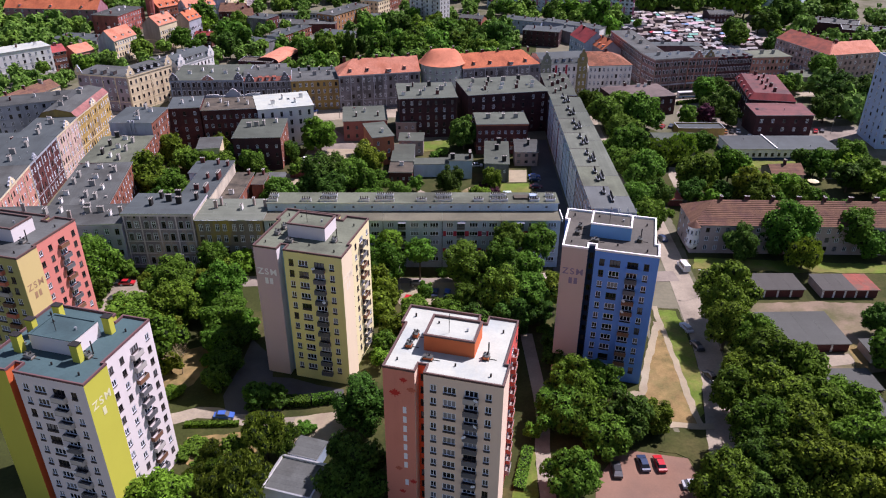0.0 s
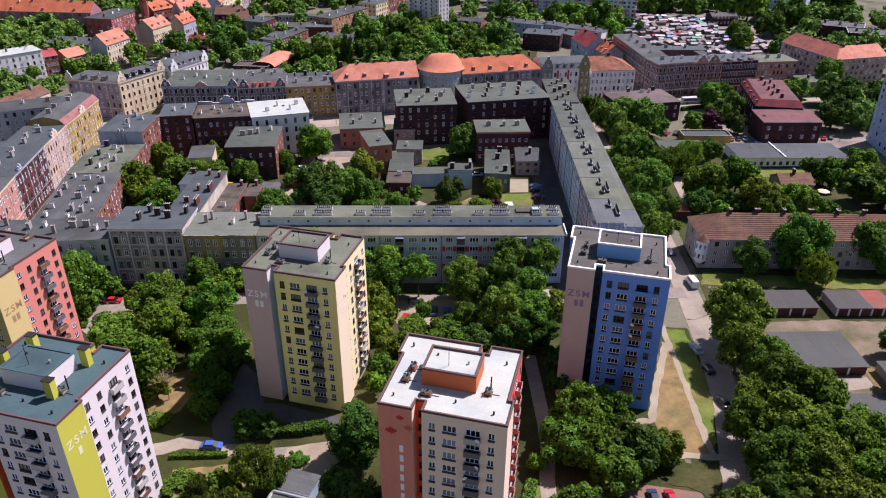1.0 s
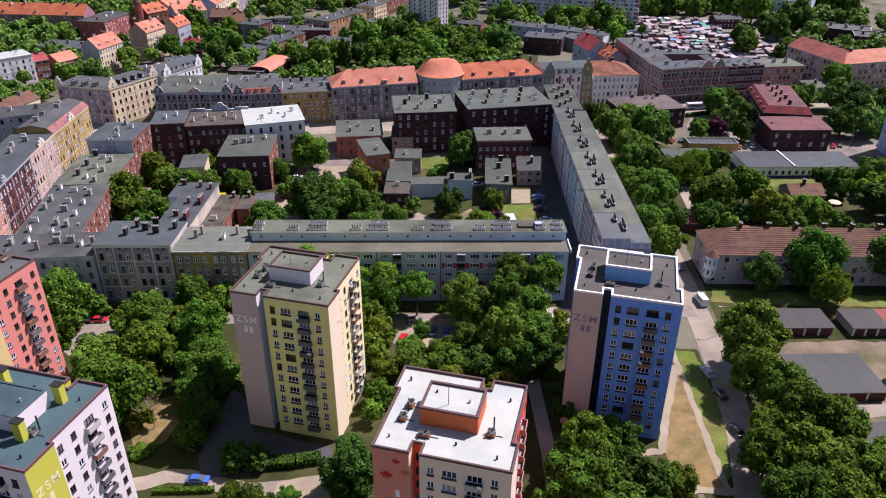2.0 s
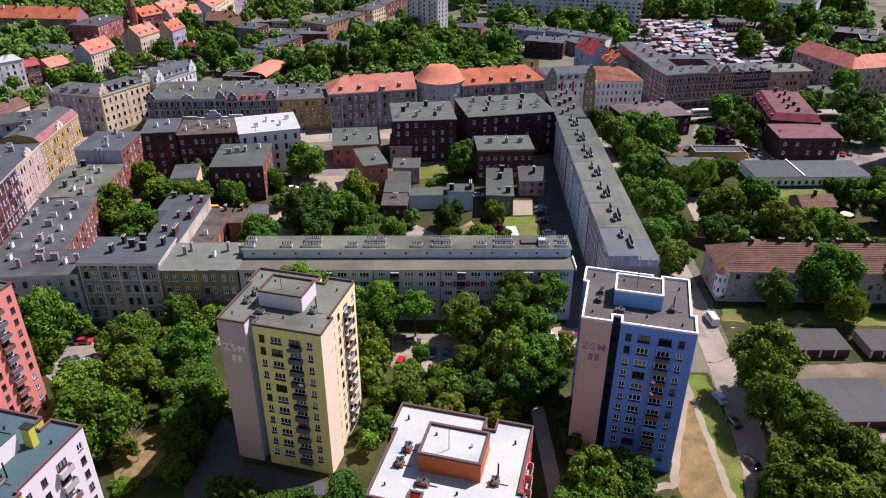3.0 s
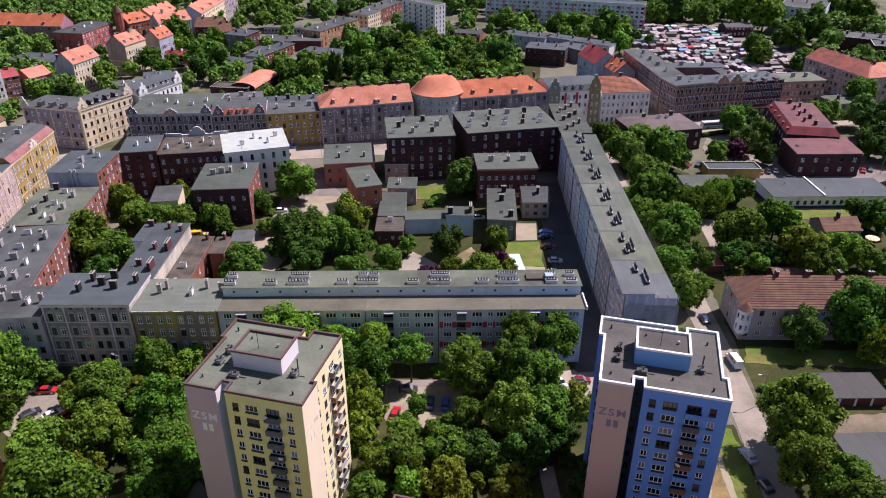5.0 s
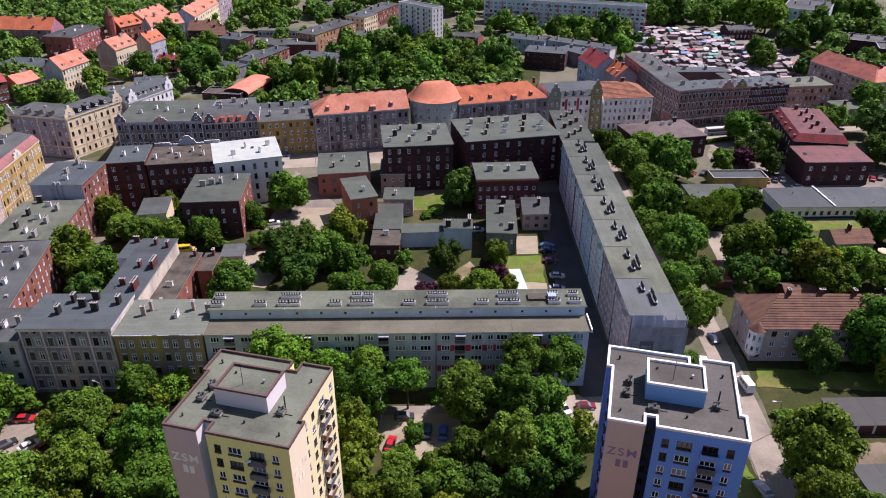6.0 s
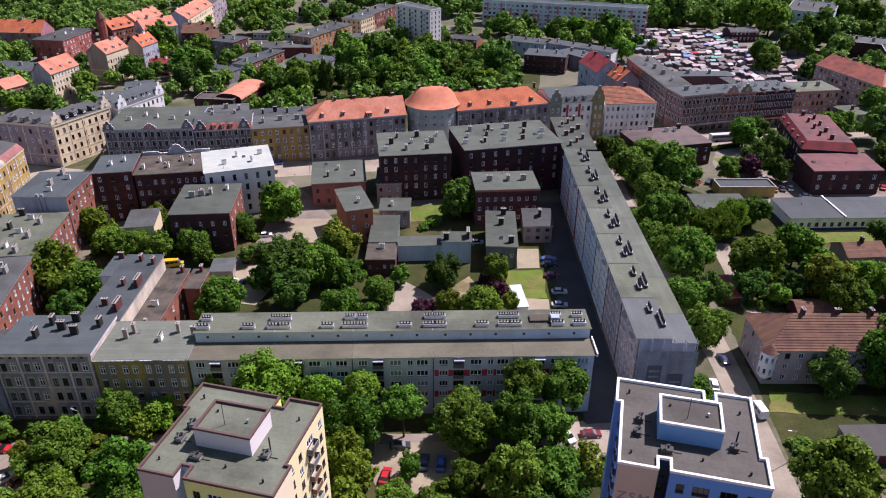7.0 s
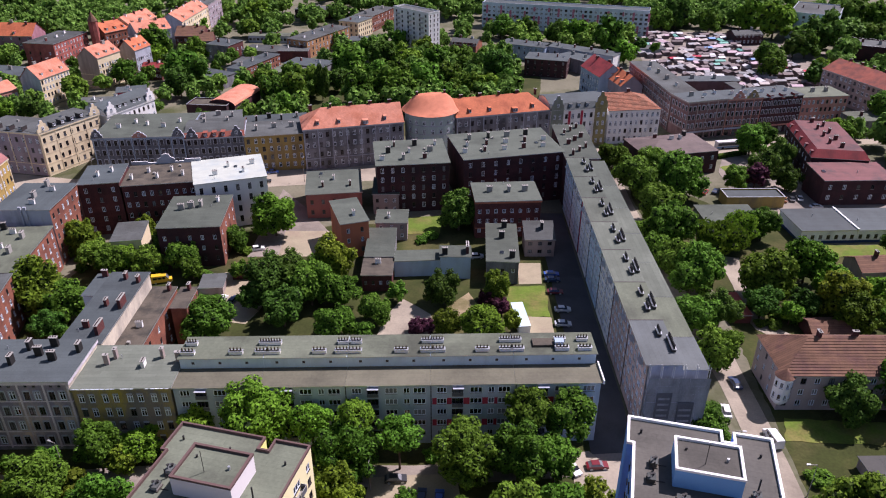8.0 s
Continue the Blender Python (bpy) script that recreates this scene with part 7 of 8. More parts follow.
def scaffold():
    """Scaffolding with netting on the end wall of the long block."""
    ang = math.degrees(math.atan2(228.1 - 336.4, 32.3 - 25.4))
    top = thing("scaffold", "scaffolding wrapped in grey netting on an end wall", "scaffold", 32.3, 228.1, 0, ang)
    for i in range(6):
        for j in (.35, 1.25):
            p = MB()
            p.tube(j, .3 + i * 2.3, -.1, 18.6, .07, .07, "st_pole", 6)
            part("pole", p, top)
    for k in range(7):
        d = MB()
        d.box(.3, 1.2, .1, 12.2, 2.0 + 2.1 * k, 2.06 + 2.1 * k, "st_pole")
        part("deck", d, top)
        r = MB()
        r.box(1.27, 1.33, .1, 12.2, 3.0 + 2.1 * k, 3.1 + 2.1 * k, "st_pole")
        part("rail", r, top)
    rg = random.Random(3)
    for i in range(6):
        nets = MB()
        for k in range(8):
            y0, z0 = .1 + i * 2.02, .1 + k * 2.0
            q = [(1.42 + rg.uniform(-.03, .07), y, z) for y, z in ((y0, z0), (y0 + 2.0, z0), (y0 + 2.0, z0 + 1.96), (y0, z0 + 1.96))]
            nets.face(q, "netting")
            nets.face([(x - .02, y, z) for x, y, z in reversed(q)], "netting")
        part("netting", nets, top)
    for y0, y1, z0, z1 in ((2.2, 5.2, 6.0, 12.5), (6.6, 9.8, 3.2, 10.2)):
        bn = MB()
        bn.box(1.52, 1.55, y0, y1, z0, z1, "banner")
        ob = part("banner", bn, top, label="dark translucent banner on the netting")
        for k in range(4):
            st = MB()
            st.box(1.551, 1.56, y0 + .4, y1 - .4, z0 + .6 + k * 1.4, z0 + 1.1 + k * 1.4, "netting")
            part("stripe", st, ob)


scaffold()


# ---------------------------------------------------------------- corner drum, turret
def drum():
    top = thing("corner_rotunda", "rounded pale teal corner house under a salmon tile roof", "house", -22.6, 384.0, 0, 17)
    R, h = 10.2, 18.3
    n = 20
    w = MB()
    ring = [(R * math.cos(2 * math.pi * i / n), R * math.sin(2 * math.pi * i / n)) for i in range(n)]
    w.prism(ring, -.3, h, "paleteal")
    part("wall", w, top)
    for i in range(11, 20):
        a = 2 * math.pi * (i + .5) / n
        rr = R * math.cos(math.pi / n)
        for r in range(5):
            part("window", window_mesh(1.1, 1.7, "wt"), top, pose(rr * math.cos(a) + .2 * math.cos(a), rr * math.sin(a) + .2 * math.sin(a), 1.5 + 3.3 * r, 0, 0, math.degrees(a) + 90))
    for z in (4.4, 7.7, 11.0, 14.3, 17.6):
        c = MB()
        c.tube(0, 0, z, z + .25, R + .12, R + .12, "greyl", 20)
        part("string_course", c, top)
    r = MB()
    prof = [(1.1, 0), (1.05, .5), (.97, 1.5), (.86, 2.9), (.73, 4.3), (.6, 5.4), (.55, 5.7)]
    rings = [[(R * f * math.cos(2 * math.pi * i / 32) , R * f * math.sin(2 * math.pi * i / 32) * (1.0 - .7 * k / 6), h + z) for i in range(32)] for k, (f, z) in enumerate(prof)]
    for a, b in zip(rings, rings[1:]):
        for i in range(32):
            j = (i + 1) % 32
            r.face([a[i], a[j], b[j], b[i]], "tile_c")
    r.face(rings[-1], "tile_c")
    for p in part("roof", r, top).data.polygons:
        p.use_smooth = True
    for x in (-5.6, 5.6):
        part("chimney", chimney_mesh("k"), top, pose(x * .96, .4, h + 5.0))


drum()


def turret():
    top = thing("corner_turret", "white round oriel at the corner of the brown-roofed house", "turret", 63.9, 238.9, 0, 0)
    w = MB()
    w.tube(0, 0, 2.6, 8.9, 1.75, 1.75, "whitew", 14)
    w.tube(0, 0, 1.6, 2.6, .9, 1.75, "whitew", 14)
    part("wall", w, top)
    for i in range(4):
        a = radians(200 + 40 * i)
        for z in (3.6, 6.6):
            part("window", window_mesh(.75, 1.4, "w"), top, pose(1.86 * math.cos(a), 1.86 * math.sin(a), z, 0, 0, math.degrees(a) + 90))
    r = MB()
    r.tube(0, 0, 8.9, 10.6, 2.1, .1, "tile_b", 14)
    part("roof", r, top)


turret()


# ---------------------------------------------------------------- garages and kiosks
M["g_door"] = surf("maroon_garage_door", (0.11, 0.035, 0.035), 0.7, 0.2, rnd=0.4)
M["rust_b"] = surf("faded_red_sheet", (0.42, 0.1, 0.075), 0.8, 0.15, 0.4, 4.0)
M["rust"] = surf("rusty_red_sheet", (0.25, 0.07, 0.05), 0.8, 0.3, 0.4, 4.0, stain=(0.14, 0.08, 0.06))


def garages(A, B, D, n, label, roofs=("felt",)):
    L = math.dist(A, B)
    top = thing("garage_row", label, "garage", *A, 0, math.degrees(math.atan2(B[1] - A[1], B[0] - A[0])), "garages")
    w = MB()
    w.box(0, L, .12, D, -.2, 2.5, "beige")
    part("wall", w, top)
    for i in range(n):
        x0, x1 = L * i / n, L * (i + 1) / n
        p = MB()
        p.box(x0, x0 + .5, 0, .118, -.1, 2.5, "whitew")
        part("pier", p, top)
        d = MB()
        d.box(x0 + .52, x1 - .02, .04, .115, 0, 2.15, "g_door")
        part("door", d, top)
        r = MB()
        r.box(x0 + (.01 if i else -.3), x1 - .01 + (.31 if i == n - 1 else 0), -.45, D + .3, 2.5, 2.68, "concrete", roofs[i % len(roofs)])
        part("roof", r, top)


garages((74.5, 214.3), (88.8, 215.6), 8, 4, "row of garages with dark grey felt roof and maroon doors", ("felt_m",))
garages((93.7, 215.7), (108.7, 217.1), 8, 5, "row of garages with patched grey and rust-red roof", ("felt_m", "felt_m", "felt_m", "rust", "rust"))
garages((73.5, 189.3), (91.1, 191.2), 13.4, 4, "deep garage row with wide grey roof and maroon doors", ("felt_n",))
garages((78.5, 172.9), (91.3, 174.2), 7, 4, "low garage row under tree crowns", ("felt_n",))
garages((83.1, 165.1), (90.0, 165.8), 8, 2, "pair of garages with grey roof", ("felt_n",))
garages((94.5, 187.0), (101, 187.6), 6, 2, "small garage with pale roof beside a yard", ("felt_n",))
block("kiosk", "single-storey pavilion with flat grey roof and white edge", (-35.6, 134.6), (-26.0, 132.6), 8.6, 3.0, "whitew", "felt", roof="parapet", category="pavilion")
block("kiosk", "small annex with grey roof behind the pavilion", (-32.6, 143.6), (-27.2, 142.4), 4.6, 3.3, "greyb", "felt", category="pavilion")
block("white_shed", "low white sheet-covered shed in the courtyard", (9.0, 262.4), (11.9, 262.9), 10.8, 2.2, "whitew", "paleblue", category="shed", eave=.1)
block("red_shed", "narrow shed with bright red roof", (63.7, 271), (68, 271.4), 10.7, 2.3, "brick", "rust_b", category="shed", eave=.2)
block("garden_house", "garden house with tiled roof", (80.3, 264), (90, 264.6), 7, 2.6, "brick", "tile_b", "gable", 1.6, category="shed")
block("cottage", "cottage with brown tile roof in a garden", (104.2, 293.5), (115.9, 295.3), 9, 3.4, "beige", "tile_b", "gable", 2.6, category="house", chim=[(.5, .5, "k")])
block("shed", "grey sheet-roofed shed in the yard", (-76, 274), (-70, 275), 7, 2.6, "beige", "felt", category="shed")
block("shed", "small shed with rust-red roof", (-70, 283), (-64, 284), 5, 2.6, "brick", "rust", category="shed")
block("outbuilding", "ivy-covered rear house with grey roof", (-106, 288), (-98, 290), 12, 8, "cream", "felt", category="house")
block("shed", "lean-to roof behind the tenement", (-101, 232), (-89, 233), 9, 4, "grey", "felt_b", category="shed")


# ---------------------------------------------------------------- far town
W3 = {"F": ((3, 8, 1.1, 1.7, 1.5, 3.4, "w"),), "L": ((3, 3, 1.0, 1.6, 1.5, 3.4, "w"),)}
W4 = {"F": ((4, 9, 1.1, 1.7, 1.2, 3.1, "w"),)}
W2 = {"F": ((2, 7, 1.1, 1.6, 1.4, 3.4, "w"),)}
FT = [
    ("row of purple brick houses with orange roofs", (-322, 513.8), (-258.4, 513.4), 14, 13, "mauvew", "tile_o", "gable", 6, {"F": ((4, 13, 1.1, 1.6, 1.3, 3.1, "w"),)}, None),
    ("long red brick house with pale chimneys", (-235.9, 495.4), (-232.8, 526), 18, 13, "brick_p", "felt", "flat", 3, {"F": ((4, 11, 1.1, 1.6, 1.2, 3.0, "w"),), "L": ((3, 3, .9, 1.5, 1.2, 3.0, "w"),)}, {"L": "brick_p"}),
    ("cream house with orange tile roof", (-192.7, 458.7), (-188.7, 474.4), 12, 15.5, "cream", "tile_s", "gable", 5, W4, {"L": "beige"}),
    ("stone-gabled house with orange tile roof", (-184.2, 481.2), (-181.5, 494), 10, 14, "greyl", "tile_o", "gable", 5, W3, {"R": "cream", "L": "beige"}),
    ("small house with crimson roof", (-181.4, 478.1), (-170.3, 477), 9, 5, "brick", "tile_r", "gable", 3, W2, None),
    ("cream house with salmon tile roof and blank gable", (-205.6, 429.2), (-201.7, 447.4), 11, 13, "cream", "tile_s", "gable", 5.5, W4, {"L": "greyl"}),
    ("house with orange roof and pale dormers", (-224, 420.8), (-219, 431), 12, 8, "pinkw", "tile_s", "gable", 3.5, W2, None),
    ("brick house with steep orange roof", (-223.6, 528.6), (-215.7, 543), 13, 12, "brick_o", "tile_o", "gable", 5, W3, None),
    ("cream house with orange roof", (-214.7, 543.8), (-210.7, 571.3), 13, 13, "cream", "tile_s", "gable", 5, W3, None),
    ("house with wide orange roof", (-205.2, 530), (-190.9, 544.9), 14, 12, "greyl", "tile_s", "gable", 5, W3, None),
    ("cream terrace with orange roof and dormers", (-186.8, 552.6), (-188.4, 601.2), 15, 14, "cream", "tile_s", "gable", 5, {"F": ((4, 14, 1.2, 1.6, 1.2, 3.2, "w"),)}, {"L": "greyl"}),
    ("pale lilac terrace house", (-188.4, 602), (-190, 632), 13, 15, "lilac", "felt", "flat", 3, {"F": ((4, 8, 1.2, 1.6, 1.2, 3.2, "w"),)}, None),
    ("brown-roofed house among trees", (-188.1, 542), (-171.6, 543.3), 15, 8, "brick", "tile_b", "gable", 4.5, W2, None),
    ("brown-roofed house among trees", (-171.2, 534), (-163, 536), 12, 7, "brick", "tile_b", "gable", 4, W2, None),
    ("dark house with low grey roof", (-161, 518.9), (-147.1, 515), 15, 9, "grey", "felt_b", "flat", 3, {"R": ((2, 4, 1.0, 1.5, 1.5, 3.4, "w"),), "F": ((2, 3, 1.0, 1.5, 1.5, 3.4, "w"),)}, {"R": "brick"}),
    ("low white hall with flat roof", (-150.9, 563.5), (-117, 563.3), 9, 4, "greyl", "felt_g", "flat", 3, {"F": ((1, 14, 1.6, 1.4, 1.3, 3.0, "b"),)}, None),
    ("low shed with sheet roof", (-142.1, 523.1), (-120.5, 520), 14, 5, "grey", "felt", "flat", 3, None, None),
    ("long two-storey brick stable", (-127, 474.5), (-115.8, 507.2), 9, 7, "brick_o", "felt_b", "flat", 3, {"F": ((2, 14, 1.1, 1.5, 1.2, 3.0, "w"),)}, {"L": "greyl"}),
    ("dark workshop with sheet roof", (-119.9, 518.1), (-103.2, 519.4), 16, 6, "brick", "felt", "flat", 3, None, None),
    ("flat-roofed works with pale vents", (-110.9, 495.9), (-87.9, 489.3), 14, 5, "grey", "felt_b", "flat", 3, None, None),
    ("low brick works with grey roof", (-114, 480), (-98, 476), 12, 5, "brick", "felt_g", "flat", 3, None, None),
    ("orange brick house with tall windows", (-104.9, 526.1), (-87.9, 565.5), 14, 10, "brick_y", "felt", "flat", 3, {"F": ((3, 12, 1.2, 1.8, 1.0, 3.1, "w"),), "L": ((3, 4, 1.2, 1.8, 1.0, 3.1, "w"),)}, None),
    ("yellow house with grey roof", (-84.4, 577.8), (-78.1, 594), 14, 10, "cream", "felt_b", "flat", 3, {"F": ((3, 7, 1.1, 1.6, 1.0, 3.1, "b"),), "L": ((3, 4, 1.1, 1.6, 1.0, 3.1, "b"),)}, None),
    ("brick terrace house with grey roof", (-78.6, 597.3), (-68.2, 629.3), 13, 10, "brick_o", "felt", "flat", 3, {"F": ((3, 12, 1.1, 1.6, 1.0, 3.1, "w"),)}, None),
    ("low shed with pale sheet roof", (-86.3, 554.7), (-65.4, 556.3), 12, 4, "grey", "felt_b", "flat", 3, None, None),
    ("brick hall with windowless wall", (-140, 638.5), (-108, 637.3), 14, 6, "brick_d", "felt", "flat", 3, None, None),
    ("low brick house with grey roof by the park", (-24.9, 547), (-9.5, 543.1), 14, 5, "brick", "felt", "gable", 2.5, W2, {"R": "brick_o"}),
    ("grey house with pilasters", (4.3, 538.4), (29.4, 528), 12, 8, "greyb", "felt_b", "flat", 3, {"F": ((3, 8, .9, 1.4, 1.0, 2.4, "w"),)}, None),
    ("dark brick house with grey roof", (17.4, 500.1), (39, 495.4), 14, 9, "brick_d", "felt_b", "flat", 3, {"F": ((3, 6, 1.1, 1.6, 1.0, 2.9, "b"),), "R": ((3, 4, 1.1, 1.6, 1.0, 2.9, "b"),)}, None),
    ("grey workshop with sloping sheet roof", (36, 518), (49, 503), 12, 7, "grey", "felt_b", "flat", 3, None, None),
    ("pale house with white firewall", (30, 533), (65.2, 512), 10, 8, "greyl", "felt_b", "flat", 3, {"F": ((2, 10, 1.0, 1.5, 1.4, 3.3, "w"),)}, {"R": "whitew"}),
    ("house with steep crimson roof", (44.1, 475.6), (50.6, 455.6), 13, 12, "greyb", "tile_r", "gable", 5.5, W3, None),
    ("house with orange tile roof behind the street", (54.5, 459.7), (59, 444.5), 11, 11, "lilac", "tile_o", "gable", 4.5, W2, None),
    ("market office with grey roof", (147.9, 577), (165.5, 580), 12, 6, "brick_d", "felt", "gable", 2.0, W2, None),
    ("pale green slab block", (186, 600), (211, 587.7), 40, 16, "panel_w", "felt", "parapet", 3, {"F": ((5, 5, 1.6, 1.4, 1.8, 2.8, "w"),), "L": ((5, 5, 1.6, 1.4, 1.8, 2.8, "w"),)}, None),
    ("dark flat-roofed works building", (196, 552), (230, 536), 20, 8, "brick_d", "felt", "parapet", 3, None, None),
    ("dark flat-roofed works building", (214, 520), (240, 512), 18, 9, "brick_d", "felt", "parapet", 3, None, None),
    ("grey two-storey house by the street", (152.5, 414), (172, 418), 12, 7, "grey", "felt_g", "flat", 3, W2, None),
    ("white four-storey house with flat roof", (-250, 391), (-232, 412.5), 14, 14, "whitew", "felt_w", "flat", 3, W4, None),
    ("house with bright red sheet roof", (-236, 409.5), (-228, 419), 10, 10, "brick_o", "tile_r", "gable", 3, W3, None),
    ("long house with rust-red tile roof", (-206, 330), (-200, 362), 10, 8, "cream", "tile_b", "gable", 3, None, None),
    ("grey tenement behind the west street", (-199.5, 314), (-174, 328), 14, 13, "greyl", "felt", "flat", 3, W4, None),
    ("grey tenement behind the west street", (-190, 262), (-160, 268), 18, 13.5, "greyl", "felt_b", "flat", 3, W4, None),
    ("low grey workshop with felt roof", (-262, 462), (-232, 458), 16, 6, "grey", "felt_b", "flat", 3, None, None),
    ("low row of shops with flat roof", (81, 548), (101, 550), 10, 3.5, "greyl", "felt", "flat", 3, None, None),
]
for i, (lab, A, B, D, h, wl, rf, rk, rd, ws, sw) in enumerate(FT):
    rg = random.Random(i)
    L = math.dist(A, B)
    dm = [((k + .5) / 3, 1.0, .9, 1.3, wl, rf) for k in range(3)] if rk == "gable" and rf in ("tile_o", "tile_s") and h > 9 else ()
    block("town_house", lab, A, B, D, h, wl, rf, rk, rd, wins=ws, side_wall=sw, chim=[((k + .6) / (max(2, int(L / 9)) + .2), rg.uniform(.42, .6), rg.choice("kkgw")) for k in range(max(2, int(L / 9)))], seed=i, dormers=dm, courses=3 if ws and "F" in ws and ws["F"][0][0] > 3 else 0)


block("town_house", "brown-tiled four-storey house with banded walls", (159.7, 474.8), (174.5, 437), 17, 13, "beige", "rust_d", "gable", 4.5, wins={"F": ((4, 15, 1.3, 1.6, 1.4, 3.0, "w"),)}, hips=(False, True), courses=4, chim=[(.15 + .17 * i, .55, "k") for i in range(5)])
block("town_house", "orange-tiled four-storey corner house with banded walls", (174.9, 436.6), (204, 447), 17, 13, "beige", "tile_s", "gable", 4.5, wins={"F": ((4, 10, 1.3, 1.6, 1.4, 3.0, "w"),)}, hips=(True, False), courses=4, chim=[(.3, .52, "k"), (.6, .52, "k")])


def brick_tower():
    top = thing("brick_stair_tower", "slender red brick tower with pointed roof", "tower", -228.8, 527.5, 0, 20)
    w = MB()
    w.tube(0, 0, -.2, 19, 2.6, 2.6, "brick_p", 8)
    part("wall", w, top)
    r = MB()
    r.tube(0, 0, 19, 24, 2.9, .1, "tile_b", 8)
    part("roof", r, top)


brick_tower()


def arched_hall():
    top = thing("arched_hall", "hall with an arched salmon tile roof", "hall", -110.5, 413.3, 0, 80)
    L, D, h = 24, 12, 8
    w = MB()
    w.box(0, L, 0, D, -.3, h, "brick_d")
    part("wall", w, top)
    r = MB()
    n = 10
    pr = [(D / 2 - (D / 2 + .3) * math.cos(math.pi * i / n), h + 2.4 * math.sin(math.pi * i / n)) for i in range(n + 1)]
    for (ya, za), (yb, zb) in zip(pr, pr[1:]):
        r.face([(-.3, ya, za), (L + .3, ya, za), (L + .3, yb, zb), (-.3, yb, zb)], "tile_s")
    for x in (-.3, L + .3):
        r.face([(x, y, z) for y, z in pr], "brick_d")
    part("roof", r, top)


arched_hall()
sheet("market_yard", "market ground of dusty paving", "yard", [(83, 470), (140, 445), (195, 470), (200, 560), (150, 615), (105, 612), (86, 545)], 0.05, "paving")
M["st_w"] = surf("white_stall_cover", (0.6, 0.6, 0.62), 0.7, 0.1, rnd=0.3)
M["st_g"] = surf("grey_stall_cover", (0.3, 0.3, 0.31), 0.7, 0.15, rnd=0.5)
M["st_r"] = surf("pinkish_stall_cover", (0.44, 0.33, 0.37), 0.7, 0.15, rnd=0.4)
M["st_d"] = surf("dark_stall_cover", (0.14, 0.11, 0.11), 0.7, 0.15, rnd=0.5)
M["st_k"] = surf("green_stall_cover", (0.15, 0.4, 0.33), 0.7, 0.1, rnd=0.3)
M["st_t"] = surf("tan_stall_cover", (0.38, 0.34, 0.32), 0.7, 0.15, rnd=0.4)
M["st_b"] = surf("blue_stall_cover", (0.15, 0.28, 0.5), 0.7, 0.1, rnd=0.3)
_st = {}


def stall(x, y, w, d, turn, mat):
    top = thing("market_stall", "market stall under a sheet cover among others", "market stall", x, y, 0, turn, "market stalls")
    if mat not in _st:
        b = MB()
        b.box(-.47, .47, -.45, .45, 0, 2.2, "st_d")
        r = MB()
        for a, c in (((-.5, -.5), (.5, -.5)), ((.5, .5), (-.5, .5))):
            r.face([(*a, 2.2), (*c, 2.2), (c[0], 0, 2.9), (a[0], 0, 2.9)], mat)
            r.face([(*a, 2.05), (*c, 2.05), (*c, 2.2), (*a, 2.2)], mat)
        for s in (-.5, .5):
            r.face([(s, -.5, 2.2), (s, .5, 2.2), (s, 0, 2.9)], mat)
        _st[mat] = (b.mesh("stall_body"), r.mesh("stall_cover"))
    for nm, me in zip(("stall_body", "stall_cover"), _st[mat]):
        part(nm, me, top, Matrix.Diagonal((w, d, 1, 1)))


srg = random.Random(9)
rest = MB()
spots = []
for i in range(22):
    for j in range(24):
        x, y = 88 + j * 4.4 + (i % 2) * 1.6 + srg.uniform(-1.8, 1.8), 446 + i * 7.4 + srg.uniform(-2.4, 2.4) - j * .5
        if y < 456 or x + .36 * (y - 450) < 99 or x > 176 - .12 * (y - 450) or (y > 540 and x > 150) or (y < 464 and x < 122) or (abs(x - 148) < 9 and abs(y - 516) < 9) or (96 < x - .55 * (y - 540) < 101 and y > 540) or srg.random() < .2:
            continue
        spots.append((x, y, srg.uniform(2.4, 7.5), srg.uniform(2.2, 5.4), 14 + srg.choice((0, 0, 90)) + srg.uniform(-14, 14), srg.choice(("st_w", "st_g", "st_g", "st_g", "st_r", "st_r", "st_d", "st_d", "st_d", "st_t", "st_t", srg.choice(("st_k", "st_w", "crimson", "st_b"))))))
spots.sort(key=lambda q: q[1])
for q in spots[:90]:
    stall(*q)
for x, y, w, d, a, mat in spots[90:]:
    m = pose(x, y, 0, 0, 0, a) @ Matrix.Diagonal((w, d, 1, 1))
    for z0, z1, e, mm in ((0, 2.2, .47, "st_d"), (2.05, 2.2, .5, mat)):
        c = [m @ Vector((sx * e, sy * e, 0)) for sx, sy in ((-1, -1), (1, -1), (1, 1), (-1, 1))]
        rest.prism([(p.x, p.y) for p in c], z0, z1, mm)
    c = [m @ Vector((sx * .5, sy * .5, 2.2)) for sx, sy in ((-1, -1), (1, -1), (1, 1), (-1, 1))]
    r0, r1 = m @ Vector((-.5, 0, 2.9)), m @ Vector((.5, 0, 2.9))
    for f in ((c[0], c[1], r1, r0), (c[2], c[3], r0, r1), (c[1], c[2], r1), (c[3], c[0], r0)):
        rest.face(list(f), mat)
tagged(new("market_stalls", rest.mesh("market_stalls")), "far crowd of market stalls under pale covers", "market stalls", kind="stuff")


# ---------------------------------------------------------------- vehicles and street furniture
_car = {}


def car_paint(col):
    key = "car_%d_%d_%d" % tuple(int(c * 100) for c in col)
    if key not in M:
        M[key] = surf("car_paint", col, 0.3, 0.04, 1.0, 4.0, spec=0.6)
    return key


